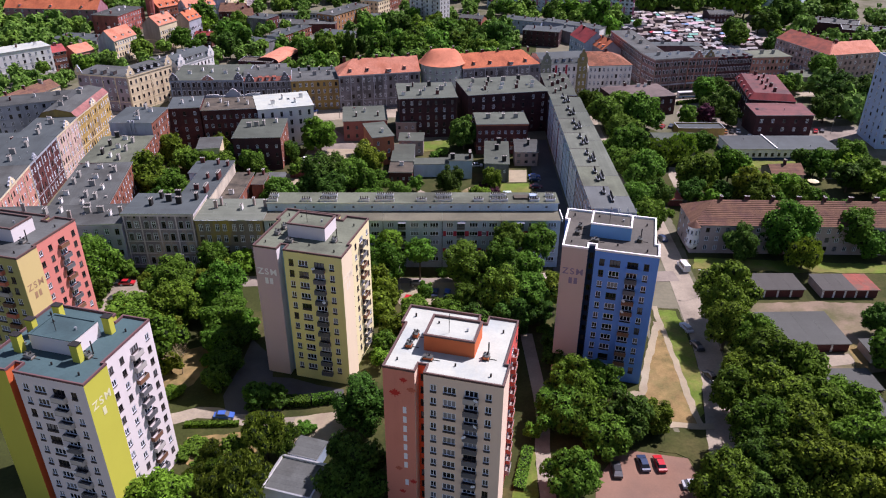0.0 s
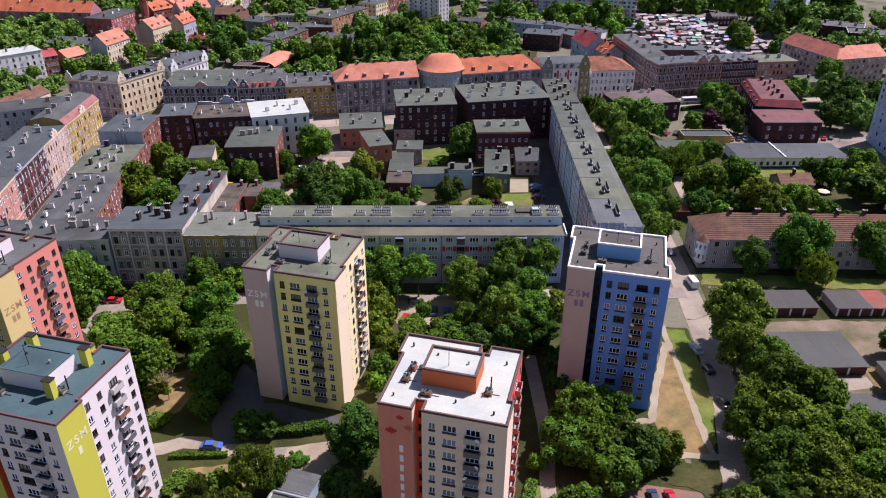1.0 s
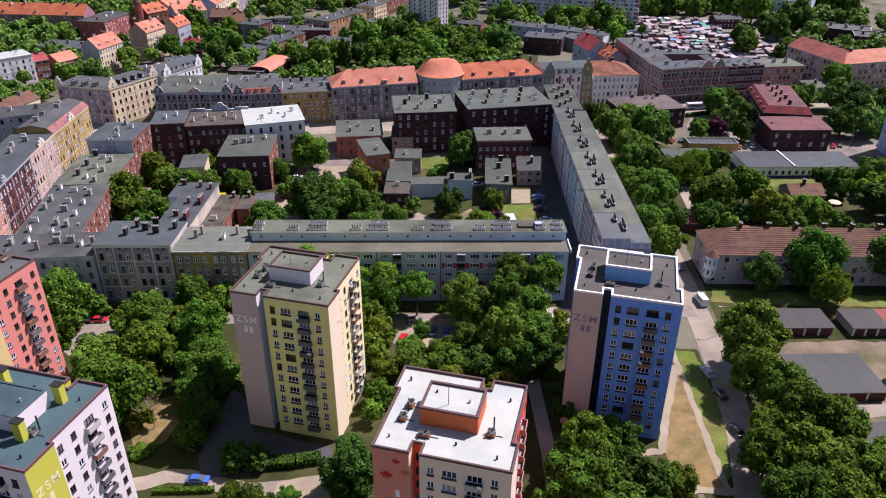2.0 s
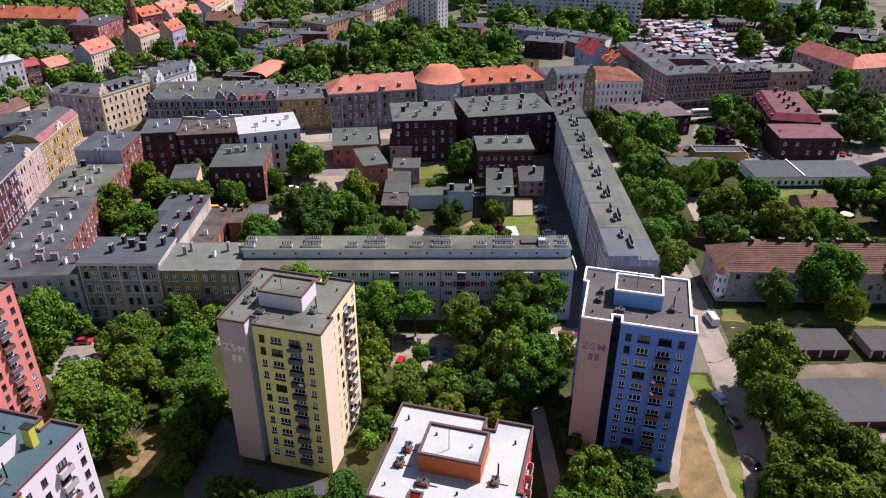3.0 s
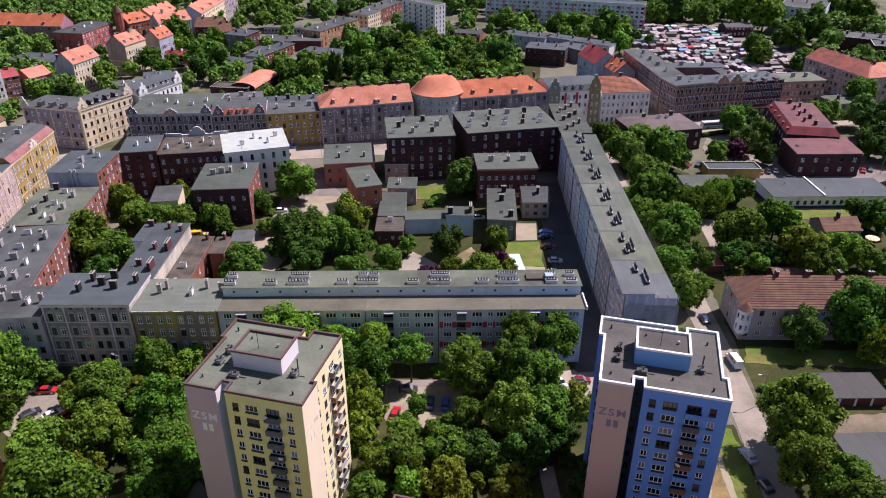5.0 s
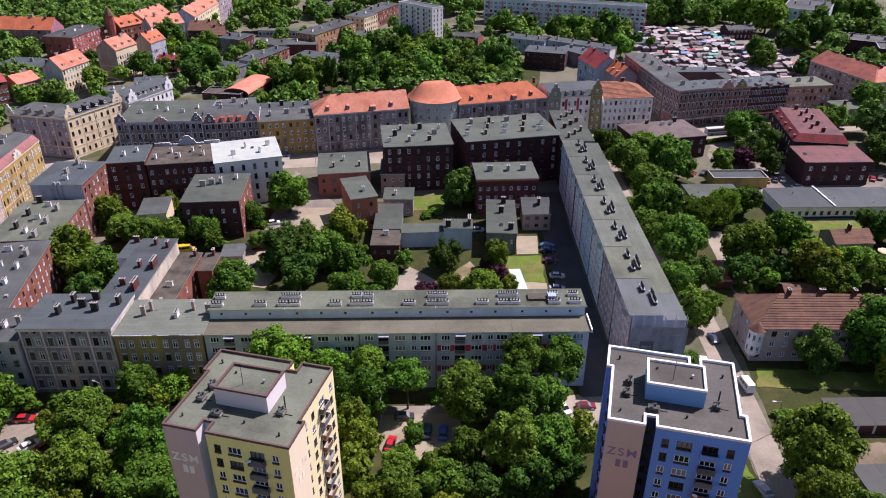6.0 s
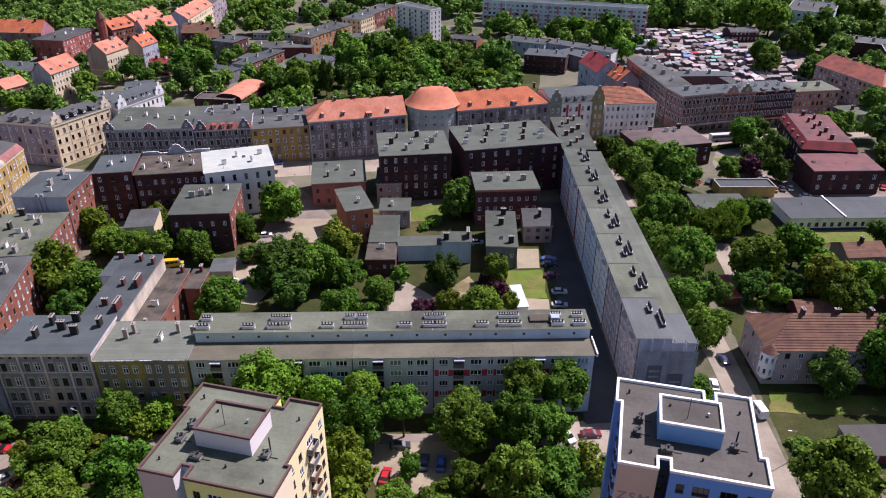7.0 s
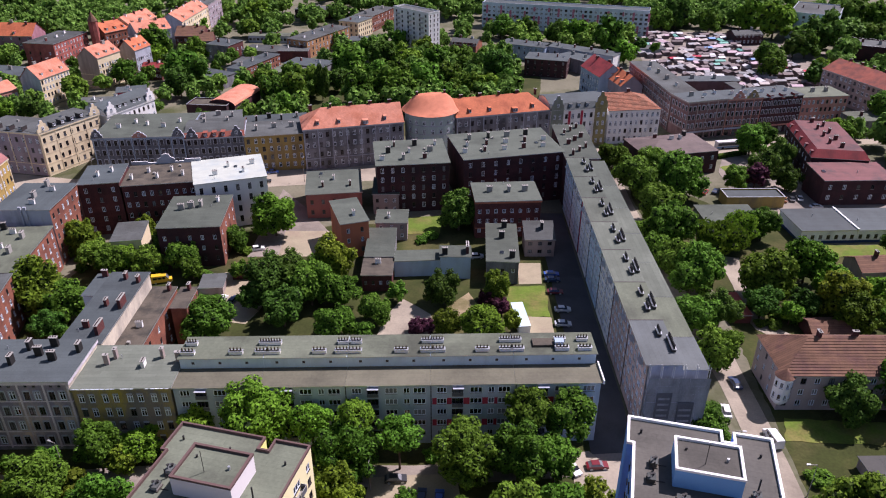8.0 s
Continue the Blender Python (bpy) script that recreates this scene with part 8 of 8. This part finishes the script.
def car_meshes(col, van):
    key = (col, van)
    if key in _car:
        return _car[key]
    mt = car_paint(col)
    L, W = (5.4, 1.95) if van else (4.25, 1.72)
    if van:
        low = [(-L / 2, .35), (L / 2, .35), (L / 2, .95), (L / 2 - .7, 1.15), (L / 2 - 1.5, 2.25), (-L / 2 + .1, 2.35), (-L / 2, 1.9)]
    else:
        low = [(-L / 2, .32), (L / 2, .32), (L / 2, .72), (L / 2 - .95, .9), (-L / 2 + .35, .95), (-L / 2, .85)]
    b = MB()

    def loft(prof, w0, w1, mat, top):
        zs = [z for _, z in prof]
        z0, z1 = min(zs), max(zs)
        lf = [(x, -(w0 + (w1 - w0) * (z - z0) / (z1 - z0)) / 2, z) for x, z in prof]
        rt = [(x, -y, z) for x, y, z in lf]
        b.face(lf, mat)
        b.face(list(reversed(rt)), mat)
        for i in range(len(prof)):
            j = (i + 1) % len(prof)
            b.face([lf[j], lf[i], rt[i], rt[j]], top if i else mat)
    loft(low, W, W * (.86 if van else .97), mt, mt)
    body = b.mesh("body")
    b = MB()
    if van:
        loft([(L / 2 - 1.52, 1.35), (L / 2 - .74, 1.25), (L / 2 - 1.38, 2.12)], W * .92, W * .9, "pane", "pane")
        sides = []
        for x0, x1 in ((-L / 2 + .5, -L / 2 + 1.6), (-L / 2 + 1.75, -L / 2 + 2.85), (L / 2 - 2.4, L / 2 - 1.6)):
            for sg in (-1, 1):
                k = [(x0, 1.3), (x1, 1.3), (x1, 1.95), (x0, 1.95)]
                g = MB()
                g.face([(x, sg * W * (.478 - .045 * (z - 1.3)), z) for x, z in (k if sg < 0 else reversed(k))], "pane")
                g.face([(x, sg * W * (.47 - .045 * (z - 1.3)), z) for x, z in (k if sg > 0 else reversed(k))], "pane")
                sides.append(g.mesh("window"))
    else:
        loft([(-L / 2 + .4, .94), (L / 2 - 1.0, .9), (L / 2 - 1.75, 1.36), (-L / 2 + .95, 1.4)], W * .94, W * .74, "pane", "pane")
    cabin = b.mesh("windows")
    roof = sides if van else None
    if not van:
        b = MB()
        b.box(-L / 2 + .93, L / 2 - 1.73, -W * .37, W * .37, 1.375, 1.43, mt)
        roof = b.mesh("roof_panel")
    b = MB()
    n = 12
    ring = [(.31 * math.cos(2 * math.pi * i / n), .31 * math.sin(2 * math.pi * i / n) + .31) for i in range(n)]
    b.face([(x, -.1, z) for x, z in ring], "metal")
    b.face([(x, .1, z) for x, z in reversed(ring)], "metal")
    for i in range(n):
        p, q = ring[i], ring[(i + 1) % n]
        b.face([(p[0], -.1, p[1]), (p[0], .1, p[1]), (q[0], .1, q[1]), (q[0], -.1, q[1])], "dark")
    _car[key] = (body, cabin, roof, b.mesh("wheel"), L, W)
    return _car[key]


def car(x, y, turn, col, name, van=False, z=.09):
    body, cabin, roof, wheel, L, W = car_meshes(col, van)
    top = thing("van" if van else "car", name, "van" if van else "car", x, y, z, turn, "parked vehicles")
    part("body", body, top)
    part("windscreen" if van else "window_band", cabin, top)
    if van:
        for me in roof:
            part("window", me, top)
    else:
        part("roof_panel", roof, top)
    for sx in (-L * .3, L * .31):
        for sy in (-W / 2 + .06, W / 2 - .06):
            part("wheel", wheel, top, pose(sx, sy, 0))


RED, DARK, SILVER, BLUE, WHITE, NAVY, GREEN = (.45, .02, .03), (.03, .033, .04), (.45, .48, .52), (.05, .12, .42), (.75, .75, .75), (.03, .05, .11), (.03, .25, .14)
for x, y, a, c, nm in ((39.2, 149.6, 97, RED, "bright red hatchback on the parking lot"), (36.0, 149.4, 97, NAVY, "dark blue estate car on the parking lot"), (30.6, 147.3, 92, DARK, "black car on the parking lot"),
                       (44.6, 144.6, 5, SILVER, "pale silver car beside a tree"), (54.2, 197.4, 108, SILVER, "silver-blue car parked on the drive"), (55.1, 189.9, 108, DARK, "dark car parked on the drive"),
                       (55.6, 178.2, 112, DARK, "dark grey estate car on the drive"), (-50.3, 155.8, 6, BLUE, "blue car on the path by the towers"), (23.2, 218.6, 8, (.16, .012, .02), "dark red car beside the lane"),
                       (18.4, 217.6, -60, WHITE, "white car beside the lane"), (20.7, 273.7, 3, SILVER, "silver car parked in the court"), (20.3, 267.0, 3, SILVER, "silver car parked in the court"),
                       (19.3, 282.2, 3, (.12, .02, .03), "maroon car parked in the court"), (19.0, 288.6, 3, NAVY, "navy car parked in the court"), (18.9, 291.6, 3, BLUE, "blue car parked in the court"),
                       (-17.3, 204.3, 84, RED, "red car under trees"), (-10.2, 208.4, 90, NAVY, "dark blue car under trees"), (-6.9, 208.3, 90, BLUE, "blue car under trees"), (-15.5, 212.5, 8, DARK, "black car before the block"),
                       (-99.4, 205.7, 30, SILVER, "silver car before the tenement"), (-95.3, 206, 8, RED, "red car before the tenement"), (-94.7, 198.4, 50, DARK, "dark car among shrubs"), (-89.8, 198.5, 50, WHITE, "white car among shrubs"), (-86.7, 198.7, 60, (.3, .04, .04), "dark red car among shrubs"),
                       (-79.6, 359.2, 12, BLUE, "blue car on the main street"), (-80.0, 350.6, 10, DARK, "dark car on the main street"), (57.2, 246.2, 100, NAVY, "navy car beside the house"), (52.6, 236.4, 84, WHITE, "white car beside the scaffold"),
                       (-68.2, 300.5, 20, WHITE, "white car in the yard"), (-75.5, 271.2, 80, GREEN, "green car in the yard"), (-69.6, 272.2, 75, WHITE, "white car in the yard"), (-66.4, 272.0, 75, NAVY, "dark blue car in the yard"),
                       (-2.5, 300.5, 10, SILVER, "pale car by the sheds"), (101.5, 347.5, 80, (.3, .12, .04), "copper car by the pavilion"), (104.4, 348.2, 80, DARK, "dark car by the pavilion"), (107.3, 349.0, 80, WHITE, "white car by the pavilion"),
                       (110.5, 342.5, 10, SILVER, "silver car by the school"), (140.5, 352.0, 70, RED, "red car by the school"), (143.6, 353.2, 70, DARK, "dark car by the school"), (95.3, 403.0, 14, DARK, "black car on the main street"),
                       (49.0, 391.0, 14, WHITE, "white car on the main street"), (76.0, 352.0, 60, RED, "red car by the pavilion"), (80.0, 353.0, 60, NAVY, "dark car by the pavilion"), (83.5, 352.0, 30, SILVER, "grey car by the pavilion"),
                       (5.0, 503.0, 160, SILVER, "pale car beside the park"), (8.5, 502.0, 160, WHITE, "white car beside the park"), (50.0, 315.0, 86, DARK, "dark car under the trees")):
    car(x, y, a, c, nm, z=.03 if (x, y) in ((52.6, 236.4), (-2.5, 300.5), (57.2, 246.2), (55.6, 178.2)) else .09)
car(59.8, 228.5, 100, WHITE, "white delivery van on the drive", True, z=.04)
car(-89.3, 280.6, 20, (.75, .45, .03), "yellow van in the western yard", True)
car(-73.9, 280.4, 20, DARK, "dark car in the western yard")
car(160.0, 341.0, 170, (.25, .4, .6), "pale blue van by the tower", True)
car(140.0, 560.0, 20, WHITE, "white van at the market", True)


def bus(x, y, turn):
    top = thing("bus", "white and blue city bus at the stop", "bus", x, y, .06, turn)
    b = MB()
    b.box(-6, 6, -1.25, 1.25, .35, 3.0, "st_w")
    part("body", b, top)
    g = MB()
    g.box(-5.8, 5.8, -1.27, -1.252, 1.5, 2.5, "pane")
    part("window_band", g, top)
    s = MB()
    s.box(-6.01, 6.01, -1.26, -1.251, .5, 1.2, "st_b")
    part("stripe", s, top)
    for sx in (-3.6, 3.6):
        w = MB()
        w.box(sx - .45, sx + .45, -1.28, 1.28, 0, .9, "dark")
        part("wheel", w, top)


bus(97, 398.2, 14)


def lamp(x, y, h, turn=0):
    top = thing("street_lamp", "tall grey street lamp with curved arm", "street lamp", x, y, 0, turn, "street lamps")
    p = MB()
    p.tube(0, 0, -.1, h, .09, .06, "concrete", 8)
    p.tube(0, 0, h, h + .02, .06, .06, "concrete", 8)
    part("pole", p, top)
    a = MB()
    a.box(-.04, 1.4, -.04, .04, h - .05, h + .05, "concrete")
    part("arm", a, top)
    s = MB()
    s.box(1.2, 1.9, -.16, .16, h - .1, h + .12, "metal")
    part("lamp_head", s, top)


for x, y, h, a in ((-79.3, 209.9, 8, 160), (-66, 352, 9, 90), (61.5, 214, 8, 180), (49.3, 222, 8, 0), (-20, 210, 7, 90), (146, 350, 8, 0), (60, 392, 9, 90), (-20, 362, 9, 90), (125, 408, 9, 100), (-140, 345, 9, 90)):
    lamp(x, y, h, a)


def parasol(x, y):
    top = thing("parasol", "red parasol with white stripes before a shop", "parasol", x, y, 0.08, 0, "parasols")
    p = MB()
    p.tube(0, 0, 0, 2.6, .04, .04, "metal", 6)
    part("pole", p, top)
    c = MB()
    for i in range(8):
        a, b = 2 * math.pi * i / 8, 2 * math.pi * (i + 1) / 8
        c.face([(2 * math.cos(a), 2 * math.sin(a), 2.2), (2 * math.cos(b), 2 * math.sin(b), 2.2), (0, 0, 2.9)], "crimson" if i % 2 else "st_w")
    part("canopy", c, top)


parasol(113.5, 411.5)
parasol(118, 412.8)



def bare_tree(x, y, h):
    """A leafless tree: tapering limbs forking five times, in one mesh."""
    rg = random.Random(8)
    top = thing("bare_tree", "leafless grey-brown tree with fine branches", "tree", x, y, 0)
    b = MB()

    def limb(p, d, ln, r, n):
        q = p + d * ln
        s = d.orthogonal().normalized()
        t = d.cross(s)
        k = len(b.v)
        for c, w in ((p, r), (q, r * .62)):
            b.v += [tuple(c + (s * math.cos(a) + t * math.sin(a)) * w) for a in (0, 2.09, 4.19)]
        for i in range(3):
            j = (i + 1) % 3
            b.f.append((k + i, k + j, k + 3 + j, k + 3 + i))
            b.m.append(b.mi("twig"))
        if n:
            for _ in range(3):
                e = (d + Vector((rg.uniform(-1, 1), rg.uniform(-1, 1), rg.uniform(-.25, .5))) * .75).normalized()
                limb(q, e, ln * rg.uniform(.6, .85), r * .62, n - 1)
    limb(Vector((0, 0, -.1)), Vector((.08, .03, 1)).normalized(), h * .3, .2, 5)
    part("trunk", b, top)


M["twig"] = surf("dry_twigs", (0.3, 0.23, 0.14), 0.95, 0.2)
bare_tree(-64.8, 169.3, 8.5)


# ---------------------------------------------------------------- park, streets and woods beyond
park_trees_a = [
    (-190.6, 520.5, 8.8, "b"), (-165.1, 516.8, 6.7, "b"), (-155.9, 475.1, 8.8, "b"), (-168.6, 487, 6.4, "d"), (-149.2, 448.9, 7.4, "d"), (-147.6, 469.6, 7.2, "b"),
    (-184.3, 466, 6.7, "b"), (-172.7, 455.7, 5.1, "b"), (-195.2, 438.8, 7.1, "b"), (-201.7, 409.9, 5.6, "d"), (-212.2, 409.1, 4.9, "l"), (-255.4, 499.9, 3.6, "b"),
    (-221.2, 485.7, 3.8, "b"), (-143.6, 508.1, 4.7, "b"), (-189, 586.6, 4.9, "l"), (-157.6, 608.4, 9, "l"), (-152.9, 577.4, 6.4, "b"), (-146.7, 591.5, 6.5, "b"),
    (-73.5, 484.7, 10.2, "b"), (-88.4, 456.5, 8, "b"),
]
park_trees_b = [
    (-92, 440.3, 8.1, "b"), (-100, 436.9, 7.4, "b"), (-112.2, 463.1, 5.8, "b"), (-102.6, 475, 5.9, "b"), (-90.9, 418.2, 6.2, "b"), (-59.8, 441.3, 8.4, "b"),
    (-49.6, 452, 7.8, "b"), (-38.7, 448.1, 7, "b"), (-30.7, 458.2, 8.7, "b"), (-38.6, 528.4, 7, "l"), (-55.6, 550.4, 6.2, "b"), (-57.8, 499.9, 8.4, "d"),
    (-45.4, 494.6, 8.3, "l"), (-29.4, 501.2, 7, "b"), (-70.8, 528.2, 6.5, "b"), (-37.7, 482.6, 6.7, "b"), (-73.8, 463.5, 5.7, "d"), (-57.6, 475.5, 6.6, "b"),
    (-46.6, 476.3, 6.6, "b"), (-185.4, 508.6, 5.8, "l"), (-202, 490.3, 4.1, "b"), (-174.5, 470.5, 4.4, "b"),
]
park_trees_c = [
    (-143.6, 485, 3.9, "b"), (-122.2, 454.6, 3.2, "l"), (68.6, 549.6, 10.1, "b"), (73.5, 525.6, 7.1, "l"), (5.2, 583.9, 7.4, "b"), (22.9, 583.7, 6.8, "d"),
    (38.8, 573.5, 7.3, "d"), (51.6, 568.8, 8.5, "l"), (-0.2, 530.3, 5.6, "b"), (2.5, 483.4, 8, "d"), (-8.6, 483.5, 7, "d"), (-16.2, 508.4, 7.1, "b"),
    (-19.1, 469.3, 7.5, "b"), (-7.9, 459, 6, "b"), (-25, 514.9, 5.4, "b"), (7.2, 466.3, 5.8, "b"), (-17.9, 449.4, 5.6, "b"), (111, 614.2, 7.8, "b"),
    (121.6, 622.9, 10.2, "d"), (140.6, 611.1, 7.8, "b"), (167.2, 612.2, 10.9, "l"), (176.6, 596.2, 12.2, "l"),
]
park_trees_d = [
    (190.1, 560, 11.6, "d"), (179.1, 546.9, 8.2, "b"), (231.8, 618.1, 10.7, "b"), (246.6, 615, 9.6, "b"), (227, 573.5, 8.4, "b"), (172.5, 547.3, 7.1, "d"),
    (145.9, 502.7, 7.4, "b"), (163.6, 489.7, 6.4, "d"), (145.6, 408.1, 4.5, "b"), (-17.2, 576.3, 4.1, "b"), (94.1, 547.5, 3.2, "b"), (87.2, 554.7, 4.4, "d"),
    (-1.9, 459.4, 6, "l"), (-15.3, 489.7, 6.1, "b"), (-4.2, 505.7, 6.3, "l"), (-14.2, 464.8, 5.8, "b"), (-20.6, 445.4, 5.2, "b"),
]
for rows in (park_trees_a, park_trees_b, park_trees_c, park_trees_d):
    for x, y, R, k in rows:
        tree(x, y, R, k, "park and street trees", True)

grove((-330, -258), (440, 508), 30, 5, 8, "bdl", "trees beyond the houses", 41, gap=1.0)
grove((-262, -236), (425, 455), 6, 5, 7, "bdo", "trees between far houses", 42)
tree(94.7, 358.1, 4.6, "p", "trees by the school", high=5.0)
grove((-185, -60), (560, 640), 26, 4, 6, "bbd", "trees between far houses", 31)
grove((-60, 20), (560, 612), 16, 4, 6, "bbd", "trees between far houses", 32)
tree(-79.5, 447, 3.6, "d", "park and street trees", high=9.5, stretch=2.7)
grove((-400, -236), (540, 740), 170, 5, 7.5, "bdd", "trees beyond the houses", 7, gap=.95)
grove((-230, -110), (600, 760), 60, 4.5, 7, "bbl", "trees beyond the houses", 8)
grove((5, 85), (556, 590), 16, 5, 7, "lll", "trees before the far block", 9)
grove((105, 190), (622, 690), 50, 5, 8, "bbd", "trees beyond the market", 10)
grove((185, 260), (450, 690), 60, 5, 8, "bbd", "trees beyond the market", 11)
grove((-240, -210), (330, 395), 16, 4, 6, "bd", "trees in the western yards", 12)
grove((150, 200), (350, 410), 16, 5, 8, "bd", "trees on the eastern street", 13)
grove((110, 160), (262, 308), 20, 3.5, 5.5, "bdl", "garden trees", 15, single=True)
grove((95, 135), (140, 185), 18, 4, 6, "bd", "trees along the drive", 16, single=True)
grove((-30, 110), (640, 740), 60, 5, 8, "bbd", "trees beyond the far block", 17)
grove((-110, -30), (640, 740), 40, 5, 8, "bbd", "trees beyond the far block", 18)
grove((-280, -130), (398, 530), 48, 3.2, 5.2, "bbdl", "trees between far houses", 21, gap=1.1)
grove((-135, -60), (395, 560), 40, 3.5, 6, "bbdl", "trees between far houses", 22, gap=1.1)
grove((-62, 12), (425, 525), 45, 4.5, 7, "bbd", "park trees", 23, gap=.9)
fw = bpy.data.meshes.new("far_woods")
fw.from_pydata(np.concatenate(far_v).tolist(), [], far_f)
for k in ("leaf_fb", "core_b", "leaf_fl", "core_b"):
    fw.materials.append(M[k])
fw.polygons.foreach_set("material_index", far_m)
fw.update()
tagged(new("far_woods", fw), "tree crowns between and beyond the far houses", "trees", kind="stuff")


def hedge(A, B, w, h):
    """A clipped hedge: leaves over a core coloured dark as the shade between them."""
    L = math.dist(A, B)
    top = thing("hedge", "clipped dark green hedge along a path", "hedge", *A, 0, math.degrees(math.atan2(B[1] - A[1], B[0] - A[0])), "hedges")
    b = MB()
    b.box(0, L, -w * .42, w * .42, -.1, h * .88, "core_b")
    rg = random.Random(int(L * 100))
    for _ in range(int(L * 90)):
        side = rg.random()
        x = rg.uniform(0, L)
        if side < .5:
            c, n = Vector((x, rg.uniform(-w / 2, w / 2), h * rg.uniform(.86, 1.02))), Vector((0, 0, 1))
        else:
            sg = 1 if side < .75 else -1
            c, n = Vector((x, sg * w * rg.uniform(.4, .52), rg.uniform(.05, h))), Vector((0, sg, .4))
        n = (n + Vector((rg.gauss(0, .5), rg.gauss(0, .5), rg.gauss(0, .5)))).normalized()
        s = n.orthogonal().normalized()
        t = n.cross(s)
        r = rg.uniform(.14, .28)
        b.face([c - s * r - t * r * .6, c + s * r - t * r * .6, c + t * r], "leaf_b")
    part("foliage", b, top)


hedge((88.8, 385.8), (101.4, 391.7), 1.8, 1.6)
hedge((-57.5, 152.6), (-46.5, 153.8), 1.0, 1.0)
hedge((-46.5, 163.0), (-38.5, 161.4), 2.6, 1.8)
hedge((-38.0, 161.0), (-33.0, 161.7), 2.4, 1.9)
hedge((-32.8, 161.8), (-28.2, 163.2), 2.2, 2.0)
hedge((11.6, 141), (13.6, 152), 2.2, 1.0)


def garden_parasol(x, y):
    top = thing("garden_parasol", "open cream garden parasol beside a cottage", "parasol", x, y, 0)
    b = MB()
    b.tube(0, 0, 0, .12, .35, .3, "concrete", 8)
    part("base", b, top)
    b = MB()
    b.tube(0, 0, .1, 2.75, .035, .03, "metal", 6)
    part("pole", b, top)
    b = MB()
    rim = [(2.1 * math.cos(math.pi * i / 4), 2.1 * math.sin(math.pi * i / 4)) for i in range(8)]
    for p, q in zip(rim, rim[1:] + rim[:1]):
        b.face([(*p, 2.15), (*q, 2.15), (0, 0, 2.8)], "cream")
        b.face([(*p, 1.98), (*q, 1.98), (*q, 2.15), (*p, 2.15)], "cream")
        b.face([(*q, 2.12), (*p, 2.12), (0, 0, 2.77)], "cream")
    part("canopy", b, top)


garden_parasol(118.2, 292.5)
